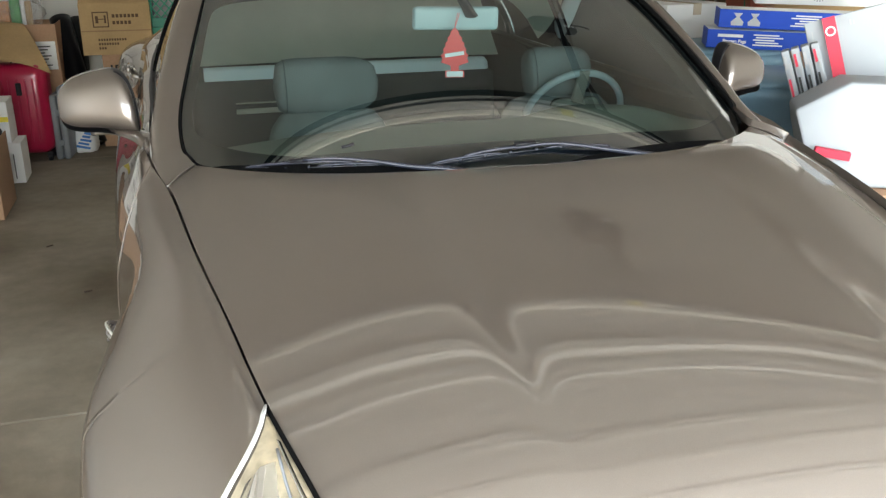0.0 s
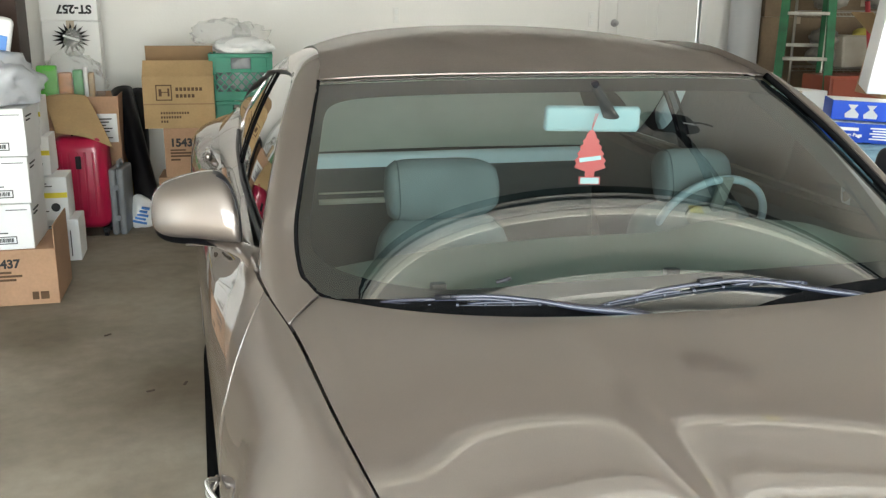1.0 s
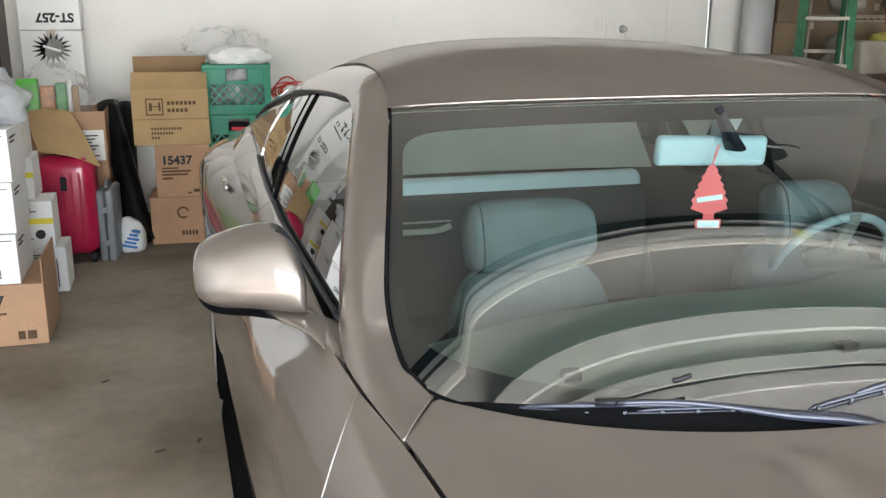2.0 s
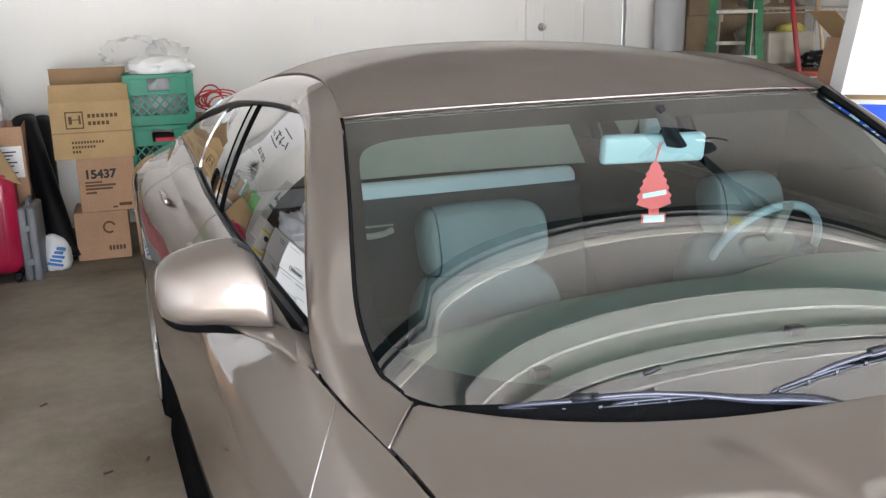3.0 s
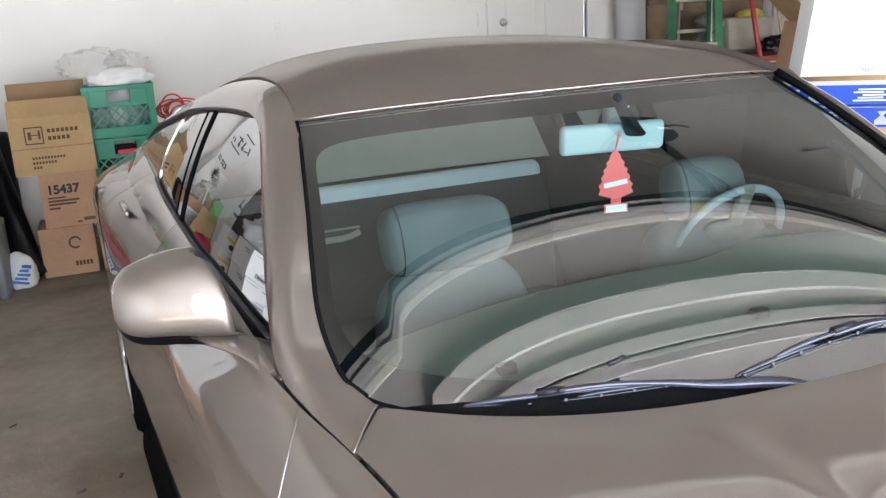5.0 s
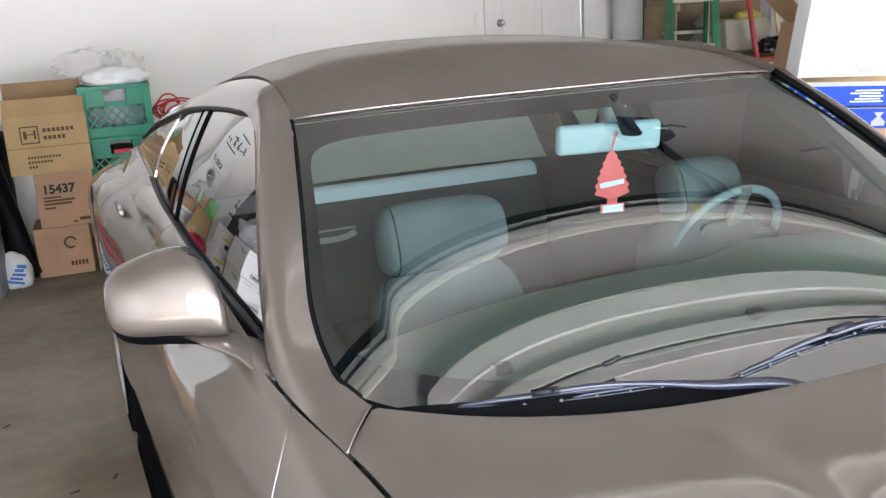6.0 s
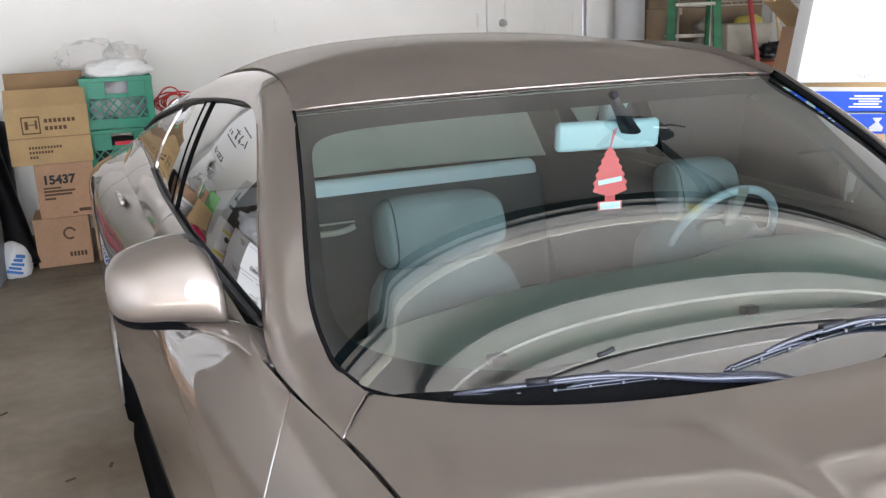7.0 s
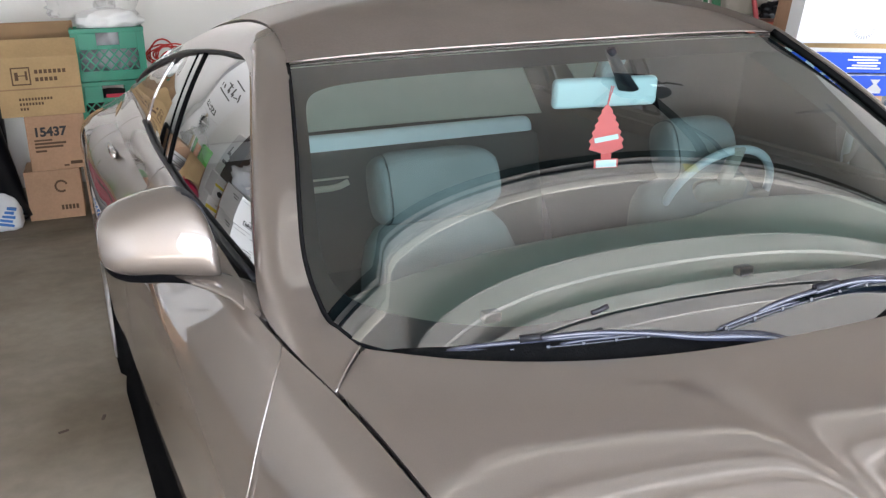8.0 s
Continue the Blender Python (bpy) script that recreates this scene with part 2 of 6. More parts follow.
def spline(keys):
    """A smooth function through keys (y, a, b, ...), by y."""
    k = np.array(keys, float)
    y, v = k[:, 0], k[:, 1:]
    d = np.gradient(v, y, axis=0) if len(y) > 2 else np.repeat((v[1:] - v[:1]) / (y[1] - y[0]), 2, 0)

    def f(t):
        t = min(max(t, y[0]), y[-1])
        i = min(int(np.searchsorted(y, t, side="right")) - 1, len(y) - 2)
        h = y[i + 1] - y[i]
        u = (t - y[i]) / h
        a, b = 2 * u**3 - 3 * u**2 + 1, u**3 - 2 * u**2 + u
        return a * v[i] + b * h * d[i] + (1 - a) * v[i + 1] + (u**3 - u**2) * h * d[i + 1]
    return f


def lin(a, b, n):
    return [a + (b - a) * i / (n - 1) for i in range(n)]


# ---- the garage ----


def slab(name, lo, hi, material, label, category, bevel=0.0):
    bm = bmesh.new()
    box(bm, lo, hi, bevel)
    return tagged(finish(name, bm, material), label, category, kind="structure")


WX0, WX1, WY1, WY0, CZ = -3.3, 5.4, 5.604, -2.75, 2.75
bm = bmesh.new()
xs = [WX0, WX1]
for lo, hi in (((WX0, WY0, -0.12), (WX1, 0.235, 0)), ((WX0, 0.243, -0.12), (WX1, 4.142, 0)), ((WX0, 4.152, -0.12), (WX1, WY1, 0.0))):
    box(bm, lo, hi, 0.004, seg=1)
box(bm, (WX0, WY0, -0.14), (WX1, WY1, -0.006))
tagged(finish("floor", bm, M_FLOOR), "stained beige concrete garage floor with control joints", "floor", kind="structure")
slab("ground", (-400, -400, -0.2), (400, 400, -0.125), M_DRIVE, "pale concrete driveway outside the garage", "ground")
slab("wall_left", (WX0 - 0.15, WY0, 0), (WX0, WY1 + 0.15, CZ), M_WALL, "white painted garage side wall", "wall")
slab("wall_right", (WX1, WY0, 0), (WX1 + 0.15, WY1 + 0.15, CZ), M_WALL, "white painted garage side wall", "wall")
slab("ceiling", (WX0 - 0.15, WY0 - 0.15, CZ), (WX1 + 0.15, WY1 + 0.15, CZ + 0.15), M_CEIL, "board garage ceiling, coloured dim for its lack of light", "ceiling")
DX0, DX1, DZ = 2.51, 3.46, 2.15
bm = bmesh.new()
box(bm, (WX0, WY1, 0), (DX0, WY1 + 0.15, CZ))
box(bm, (DX1, WY1, 0), (WX1, WY1 + 0.15, CZ))
box(bm, (DX0, WY1, DZ), (DX1, WY1 + 0.15, CZ))
tagged(finish("wall_back", bm, M_WALL), "white painted garage back wall", "wall", kind="structure")
OX0, OX1, OZ = -2.55, 2.95, 2.2
bm = bmesh.new()
box(bm, (WX0 - 0.15, WY0 - 0.15, 0), (OX0, WY0, CZ))
box(bm, (OX1, WY0 - 0.15, 0), (WX1 + 0.15, WY0, CZ))
box(bm, (OX0, WY0 - 0.15, OZ), (OX1, WY0, CZ))
tagged(finish("wall_front", bm, M_WALL), "white garage front wall with the wide door opening", "wall", kind="structure")
# house door with its casing, switch plate, outlet plate
door = thing("door_1", (DX0, WY1, 0), "white painted house door with brass deadbolt and knob", "door", kind="structure")
bm = bmesh.new()
box(bm, (0.012, 0.03, 0.01), (DX1 - DX0 - 0.012, 0.07, DZ - 0.01), 0.003)
part("door_leaf", bm, M_DOOR, door)
for z0, z1 in ((0.25, 0.95), (1.12, 1.95)):
    for x0, x1 in ((0.13, 0.43), (0.53, 0.83)):
        bm = bmesh.new()
        box(bm, (x0, 0.024, z0), (x1, 0.032, z1), 0.006)
        part("door_panel", bm, M_DOOR, door)
for nm, z, r in (("deadbolt", 1.397, 0.030), ("door_knob", 1.247, 0.032)):
    bm = bmesh.new()
    cyl(bm, (0.11, 0.03, z), (0.11, 0.018, z), r + 0.006, r, 20)
    bmesh.ops.create_uvsphere(bm, u_segments=16, v_segments=10, radius=r * 0.85, matrix=Matrix.Translation((0.11, -0.012, z)) @ Matrix.Diagonal((1, 0.8, 1, 1)))
    cyl(bm, (0.11, 0.02, z), (0.11, -0.012, z), r * 0.45, None, 12)
    part(nm, bm, M_STEEL, door, "worn metal", True)
bm = bmesh.new()
for lo, hi in (((DX0 - 0.065, WY1 - 0.018, 0), (DX0, WY1 + 0.03, DZ + 0.065)), ((DX1, WY1 - 0.018, 0), (DX1 + 0.065, WY1 + 0.03, DZ + 0.065)), ((DX0, WY1 - 0.018, DZ), (DX1, WY1 + 0.03, DZ + 0.065))):
    box(bm, lo, hi, 0.004)
tagged(finish("trim", bm, M_DOOR), "white painted door casing", "trim", kind="structure")


def wall_plate(name, x, z, w, h, label, category):
    e = thing(name, (x, WY1, z), label, category)
    bm = bmesh.new()
    box(bm, (-w / 2, -0.008, -h / 2), (w / 2, 0.001, h / 2), 0.003)
    part("plate", bm, M_DOOR, e)
    for dz in (-0.026, 0.026):
        bm = bmesh.new()
        box(bm, (-w * 0.26, -0.011, dz - 0.018), (w * 0.26, -0.006, dz + 0.018), 0.003)
        part("socket", bm, M_WHITEP, e)


wall_plate("wall_outlet", 0.597, 1.455, 0.055, 0.13, "white outlet plate on the painted wall", "outlet")
wall_plate("light_switch", 2.383, 1.43, 0.06, 0.13, "off-white switch plate beside the door", "switch")
bm = bmesh.new()
box(bm, (WX0, WY1 - 0.014, 0.0), (DX0 - 0.066, WY1, 0.09), 0.003)
tagged(finish("baseboard", bm, M_DOOR), "white painted baseboard", "baseboard", kind="structure")

# the open garage door, lying in its tracks under the ceiling
gd = thing("garage_door", (0.2, 0, 2.19), "open sectional steel garage door in overhead tracks", "garage door")
for k in range(5):
    y1 = -0.10 - 0.47 * k
    y0 = y1 - 0.464
    bm = bmesh.new()
    box(bm, (-2.45, y0, 0), (2.45, y1, 0.02), 0.004)
    box(bm, (-2.45, y0, -0.028), (2.45, y0 + 0.045, 0.0), 0.004)
    box(bm, (-2.45, y1 - 0.045, -0.028), (2.45, y1, 0.0), 0.004)
    sec = part("door_section", bm, M_GDOOR, gd)
    for x in (-2.4, 2.4):
        bm = bmesh.new()
        box(bm, (x - 0.05, y0 + 0.046, -0.010), (x + 0.05, y1 - 0.046, -0.0005), 0.003)
        part("stile", bm, M_GDOOR, sec)
bm = bmesh.new()
box(bm, (-2.44, -0.455, -0.060), (2.44, -0.450, -0.0005), 0.001)
box(bm, (-2.44, -0.395, -0.060), (2.44, -0.390, -0.0005), 0.001)
box(bm, (-2.44, -0.449, -0.060), (2.44, -0.396, -0.055), 0.001)
part("strut", bm, M_STRUT, gd, "painted stiffening strut")
bm = bmesh.new()
box(bm, (-2.44, -0.099, -0.024), (2.44, -0.074, 0.012), 0.004)
part("edge_seal", bm, M_RUBBER, gd, "black rubber edge seal")
bm = bmesh.new()
box(bm, (-2.44, -0.124, -0.031), (2.44, -0.115, -0.0285), 0.001)
part("seal_retainer", bm, M_BLACK, gd, "dark seal retainer")
bm = bmesh.new()
box(bm, (-2.40, -0.182, -0.034), (2.40, -0.160, -0.0285), 0.003)
part("lift_bar", bm, M_LIFT, gd, "pale lift bar")
bm = bmesh.new()
box(bm, (0.445, -0.158, -0.0318), (0.510, -0.127, -0.0287), 0.001)
part("warning_label", bm, M_LABEL, gd, "yellow warning label")
for x in (-2.49, 2.49):
    bm = bmesh.new()
    box(bm, (x - 0.02, -2.9 + 0.2, -0.05), (x + 0.02, 1.0, 0.02), 0.004)
    part("track", bm, M_STEEL, gd, "galvanised track")
for x in (-2.49, 2.49):
    for y in (-0.3, 0.9):
        bm = bmesh.new()
        box(bm, (x - 0.015, y, 0.015), (x + 0.015, y + 0.03, CZ - 2.19), 0.002)
        part("track_hanger", bm, M_STEEL, gd)
op = thing("garage_door_opener", (1.00, 0.76, 2.42), "dark garage door opener with lamp hung from the ceiling", "opener")
bm = bmesh.new()
box(bm, (-0.15, -0.13, -0.075), (0.15, 0.13, 0.08), 0.06, seg=4)
part("motor_housing", bm, M_BLACK, op)
bm = bmesh.new()
box(bm, (0.03, -0.05, -0.079), (0.11, -0.025, -0.070), 0.003)
part("lamp_cover", bm, M_WHITEP, op)
bm = bmesh.new()
box(bm, (-0.022, -3.48, -0.02), (0.022, -0.13, 0.02), 0.003)
part("rail", bm, M_BLACK, op, "dark drive rail")
bm = bmesh.new()
tube(bm, [(0.0, -0.50, -0.02), (0.03, -0.60, -0.035), (0.06, -0.76, -0.07), (0.065, -0.85, -0.15), (0.065, -0.88, -0.222)], 0.014, 8)
part("door_arm", bm, M_BLACK, op, "bent door arm", True)
for x in (-0.12, 0.12):
    bm = bmesh.new()
    box(bm, (x - 0.012, -0.02, 0.08), (x + 0.012, 0.02, CZ - 2.42), 0.002)
    part("hanger", bm, M_STEEL, op)
bm = bmesh.new()
tube(bm, [(0.13, 0.02, -0.03), (0.17, 0.02, -0.06), (0.22, 0.0, -0.07), (0.25, 0.0, -0.06)], 0.010, 6)
part("release_cord", bm, M_BLACK, op, "", True)


# ---- the car: x across (0 is its middle), y back from the side mirrors, z up ----
CX = -0.07
car = thing("car", (CX, 0, 0), "bronze metallic four-door sedan parked nose out in the garage", "car")

# top edge of the body side: bonnet gap, then the window line, then the boot gap
T = spline([(-1.93, 0.54, 0.70), (-1.75, 0.59, 0.765), (-1.634, 0.617, 0.795), (-1.444, 0.659, 0.834), (-1.21, 0.696, 0.877), (-0.976, 0.734, 0.914), (-0.627, 0.779, 0.956), (-0.464, 0.811, 0.973), (-0.352, 0.824, 0.983), (0, 0.849, 0.970), (0.5, 0.864, 0.963), (1.0, 0.870, 0.970), (1.5, 0.870, 0.992), (1.8, 0.864, 1.008), (2.2, 0.82, 1.015), (2.6, 0.75, 1.01), (2.8, 0.70, 0.985), (2.9, 0.62, 0.94)])
S1 = spline([(-1.93, 0.575, 0.692), (-1.75, 0.63, 0.757), (-1.45, 0.700, 0.826), (-1.2, 0.738, 0.868), (-0.95, 0.785, 0.903), (-0.627, 0.835, 0.915), (-0.352, 0.852, 0.945), (0, 0.880, 0.925), (0.5, 0.901, 0.916), (1.0, 0.914, 0.922), (1.5, 0.934, 0.948), (1.8, 0.952, 0.972), (2.2, 0.935, 0.975), (2.6, 0.82, 0.955), (2.8, 0.73, 0.93), (2.9, 0.64, 0.89)])
W0 = spline([(-1.93, 0.63, 0.62), (-1.75, 0.73, 0.67), (-1.45, 0.838, 0.725), (-1.2, 0.880, 0.765), (-0.98, 0.880, 0.79), (-0.78, 0.868, 0.80), (-0.5, 0.893, 0.815), (0, 0.925, 0.835), (0.6, 0.941, 0.845), (1.2, 0.960, 0.86), (1.8, 0.990, 0.89), (2.4, 0.950, 0.89), (2.8, 0.80, 0.83), (2.9, 0.69, 0.79)])
W = spline([(-1.93, 0.67, 0.53), (-1.75, 0.80, 0.56), (-1.45, 0.918, 0.62), (-1.2, 0.948, 0.655), (-0.98, 0.930, 0.665), (-0.78, 0.900, 0.675), (-0.5, 0.915, 0.685), (0, 0.935, 0.695), (0.6, 0.955, 0.70), (1.2, 0.972, 0.705), (1.8, 0.992, 0.71), (2.4, 0.95, 0.71), (2.8, 0.82, 0.69), (2.9, 0.71, 0.66)])
L = spline([(-1.93, 0.67, 0.34), (-1.75, 0.80, 0.35), (-1.45, 0.885, 0.36), (-0.95, 0.922, 0.37), (-0.5, 0.912, 0.37), (0, 0.925, 0.375), (0.6, 0.945, 0.38), (1.2, 0.962, 0.385), (1.8, 0.985, 0.39), (2.4, 0.94, 0.41), (2.8, 0.82, 0.43), (2.9, 0.71, 0.44)])
B = spline([(-1.93, 0.63, 0.20), (-1.45, 0.85, 0.19), (-0.5, 0.875, 0.20), (0.6, 0.905, 0.20), (1.2, 0.92, 0.21), (1.8, 0.94, 0.22), (2.4, 0.89, 0.25), (2.9, 0.66, 0.30)])
AXLE_F, AXLE_R, AXLE_Z, ARCH = -0.85, 1.82, 0.325, 0.365


@functools.lru_cache(None)
def side_curve(y):
    k = [f(y) for f in (T, S1, W0, W, L, B)]
    return spline([(i, *p) for i, p in enumerate(k)])


def low_v(y):
    """Where the side ends below: at the sill or at a wheel arch."""
    z = 0.0
    for c in (AXLE_F, AXLE_R):
        if abs(y - c) < ARCH:
            z = max(z, AXLE_Z + math.sqrt(ARCH**2 - (y - c) ** 2))
    if z < side_curve(y)(5)[1]:
        return 5.0
    lo, hi = 0.0, 5.0
    for _ in range(30):
        m = (lo + hi) / 2
        lo, hi = (m, hi) if side_curve(y)(m)[1] > z else (lo, m)
    return lo


def side_pt(y, v):
    s, z = side_curve(y)(v)
    return Vector((s, y, z))


def side_panel(name, y0, y1, side, label="", n=None, v0=0.0, parent=None, lean=None):
    """One panel of the body side; lean(v) shifts its front edge, to follow a slanted gap."""
    bm = bmesh.new()
    n = n or max(8, int((y1 - y0) / 0.05))
    ys = lin(y0, y1, n)
    for c in (AXLE_F, AXLE_R):
        ys += [q for q in (c + ARCH * math.cos(a * math.pi / 22) for a in range(23)) if y0 < q < y1]
    ys = sorted(set(round(q, 4) for q in ys))
    vs = lin(0, 1, 26)

    def f(y, t):
        v = v0 + (low_v(y) - v0) * t
        yy = y
        if lean:
            yy = y + lean(v)[0] * max(0, 1 - (y - y0) / 0.25) + lean(v)[1] * max(0, 1 - (y1 - y) / 0.25)
        p = side_pt(yy, v)
        return Vector((p.x * side, p.y, p.z))
    grid(bm, f, ys, vs, 0.018)
    return part(name, bm, M_PAINT, parent or car, label, True)


def door_gap(v):
    """How far the gap between wing and door swings forward lower down."""
    return -0.085 * math.sin(math.pi * min(1, (v + 0.05) / 4.6))


# greenhouse lines
D = spline([(-0.352, 0.815, 0.992), (-0.22, 0.795, 1.075), (-0.08, 0.76, 1.175), (0.06, 0.72, 1.27), (0.2, 0.688, 1.325), (0.5, 0.675, 1.336), (0.85, 0.672, 1.318), (1.2, 0.675, 1.287), (1.6, 0.692, 1.232), (2.0, 0.722, 1.155), (2.2, 0.735, 1.10)])
E_ = spline([(0.1, 0.633, 1.338), (0.22, 0.610, 1.372), (0.35, 0.598, 1.393), (0.5, 0.588, 1.400), (0.9, 0.575, 1.384), (1.3, 0.565, 1.342), (1.7, 0.555, 1.283)])
BELT = spline([(-0.352, 0.812, 0.992), (-0.15, 0.812, 1.000), (0.2, 0.812, 1.010), (0.6, 0.810, 1.016), (0.8, 0.812, 1.020), (1.2, 0.798, 1.030), (1.6, 0.785, 1.040), (2.0, 0.770, 1.046), (2.3, 0.755, 1.045)])
ROOF = spline([(0.02, 1.342), (0.1, 1.357), (0.3, 1.410), (0.55, 1.451), (0.9, 1.459), (1.3, 1.424), (1.7, 1.345)])
GL = spline([(-0.552, 0.708, 0.985), (-0.3, 0.688, 1.118), (-0.1, 0.663, 1.222), (0.1, 0.632, 1.337)])


def a_pillar(side):
    """From the hood's corner up between glass and door, and back along the roof."""
    bm = bmesh.new()
    keys = [(0, -0.556, 0.714, 0.985)]
    for k, u in ((0.06, 0.04), (0.14, 0.09), (0.25, 0.2), (0.4, 0.38), (0.55, 0.58), (0.68, 0.8), (0.8, 1.0)):
        p = glass_pt(EDGE(u)[0] + 0.004, u)
        keys.append((k, p.y, p.x, p.z + 0.002))
    for k, y in ((0.88, 0.2), (1, 0.35), (1.15, 0.55), (1.4, 0.9), (1.7, 1.3), (2, 1.7)):
        keys.append((k, y, E_(y)[0] - 0.004, E_(y)[1] - 0.001))
    inner = spline(keys)
    keys = [(0, -0.632, 0.777, 0.958), (0.1, -0.5, 0.802, 0.974), (0.22, -0.355, 0.814, 0.993), (0.35, -0.22, 0.793, 1.075), (0.5, -0.08, 0.758, 1.175), (0.66, 0.06, 0.72, 1.268), (0.82, 0.19, 0.690, 1.322)]
    for k, y in ((1, 0.35), (1.15, 0.55), (1.4, 0.9), (1.7, 1.3), (2, 1.7)):
        keys.append((k, y, D(y)[0], D(y)[1]))
    outer = spline(keys)

    def f(u, v):
        p, q = inner(u), outer(u)
        p, q = Vector((p[1], p[0], p[2])), Vector((q[1], q[0], q[2]))
        m = p.lerp(q, v)
        u1 = min(1, u)
        bulge = math.sin(math.pi * v) * (0.004 + 0.018 * min(1, u1 * 4) - 0.008 * max(0, u1 - 0.6) / 0.4 + 0.008 * math.sin(math.pi * u1))
        out = Vector((0.62, -0.40 * (1 - u1), 0.62 + 0.12 * u1)).normalized()
        m += out * bulge
        return Vector((m.x * side, m.y, m.z))
    grid(bm, f, lin(0, 1, 34) + lin(1.03, 2, 28), lin(0, 1, 12), 0.02)
    return part("a_pillar", bm, M_PAINT, car, "", True)


def barrel(z):
    """How far out the side glass stands at a height: an even curve that leans in more towards the roof."""
    n, q = 8, 0.811
    for i in range(n):
        q -= math.tan(radians(15.4 + 55 * ((i + 0.5) / n * (z - 1.01)))) * (z - 1.01) / n
    return q


def upper_pt(y, v, side, off=0.0):
    """The side above the belt line: v from the belt (0) to the roof moulding (1)."""
    d, t = D(y), BELT(y)
    z = t[1] + (d[1] - 0.006 - t[1]) * v
    rear = t[0] + (d[0] - 0.012 - t[0]) * v + 0.018 * math.sin(math.pi * v)
    k = min(1, max(0, (y - 0.85) / 0.6))
    k = k * k * (3 - 2 * k)
    u = max(0, 0.5 - y)
    front = barrel(z) - 0.0157 * u - 0.026 * u * u
    return Vector((side * (front * (1 - k) + rear * k - off), y, z))


def c_pillar(side):
    """Painted quarter behind the rear door: from the belt up to the back window."""
    bm = bmesh.new()
    rw = spline([(0, 1.7, 0.558, 1.275), (0.5, 2.0, 0.64, 1.16), (1, 2.30, 0.70, 1.045)])
    ow = spline([(0, 1.7, 0.698, 1.216), (0.35, 1.92, 0.716, 1.172), (0.6, 2.08, 0.732, 1.125), (0.8, 2.2, 0.745, 1.075), (1, 2.34, 0.765, 1.036)])

    def f(u, v):
        a, b = rw(u), ow(u)
        m = Vector((a[1], a[0], a[2])).lerp(Vector((b[1], b[0], b[2])), v)
        m += Vector((0.6, 0.2, 0.75)) * math.sin(math.pi * v) * 0.02
        return Vector((m.x * side, m.y, m.z))
    grid(bm, f, lin(0, 1, 18), lin(0, 1, 8), 0.02)
    pillar = part("c_pillar", bm, M_PAINT, car, "", True)
    bm = bmesh.new()
    grid(bm, lambda y, v: upper_pt(y, v, side, -0.002), lin(1.475, 2.24, 22), lin(0, 1, 14), 0.012 * side)
    part("quarter_skin", bm, M_PAINT, pillar, "", True)


def shoulder(side):
    """The rounded ledge of the doors between the crease and the belt moulding."""
    def f(y, v):
        a, b = T(y), BELT(y)
        m = Vector((a[0], y, a[1])).lerp(Vector((b[0] + 0.004, y, b[1] - 0.003)), v)
        m += Vector((0.25, 0, 0.75)) * 0.010 * math.sin(math.pi * v) * min(1, (y + 0.35) / 0.3)
        return Vector((m.x * side, m.y, m.z))
    for y0, y1 in ((-0.345, 0.785), (0.791, 1.62), (1.626, 2.32)):
        bm = bmesh.new()
        grid(bm, f, lin(y0, y1, 24), lin(0, 1, 8), 0.010 * side)
        part("shoulder", bm, M_PAINT, car, "", True)


def roof_pt(y, s):
    e = E_(y)
    c = ROOF(y)[0]
    k = min(1, abs(s) / e[0])
    front = 1 - min(1, max(0, (y - 0.1) / 0.5))
    return Vector((s, y - 0.085 * (1 - k * k) * front, c + (e[1] - c) * (0.55 * k**2 + 0.45 * k**5)))


def roof():
    bm = bmesh.new()
    grid(bm, lambda y, t: roof_pt(y, t * E_(y)[0]), lin(0.1, 1.7, 32), lin(-1, 1, 25), 0.003)
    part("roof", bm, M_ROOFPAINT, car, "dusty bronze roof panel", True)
    bm = bmesh.new()
    grid(bm, lambda y, t: roof_pt(y, t * 0.99 * E_(y)[0]) - Vector((0, 0, 0.035)), lin(0.12, 1.68, 12), lin(-1, 1, 13), 0.01)
    part("headliner", bm, M_LINER, car, "pale cloth headliner", True)
    # Added panel that gives the upper cabin view an even beige.
    bm = bmesh.new()
    grid(bm, lambda t, u: Vector((t * (0.66 + 0.05 * u), 1.66 - 0.19 * u - 0.06 * t * t, 1.285 - 0.335 * u - 0.03 * t * t * (1 - u))), lin(-1, 1, 17), lin(0, 1, 8), 0.006)
    part("rear_fill_panel", bm, M_BEIGECLOTH, car, "added beige panel closing the view before the back window", True)


def HOOD_BACK(a):
    """The hood's rear edge at a from the middle: y and z."""
    q = min(a, 0.711) ** 2
    return -0.832 + 0.215 * q + 0.63 * q * q, 0.998 - 0.010 * q - 0.030 * q * q




def hood_rear_y(s):
    a = abs(s)
    return HOOD_BACK(a)[0] if a <= 0.711 else -0.56 - (a - 0.711) * 1.0


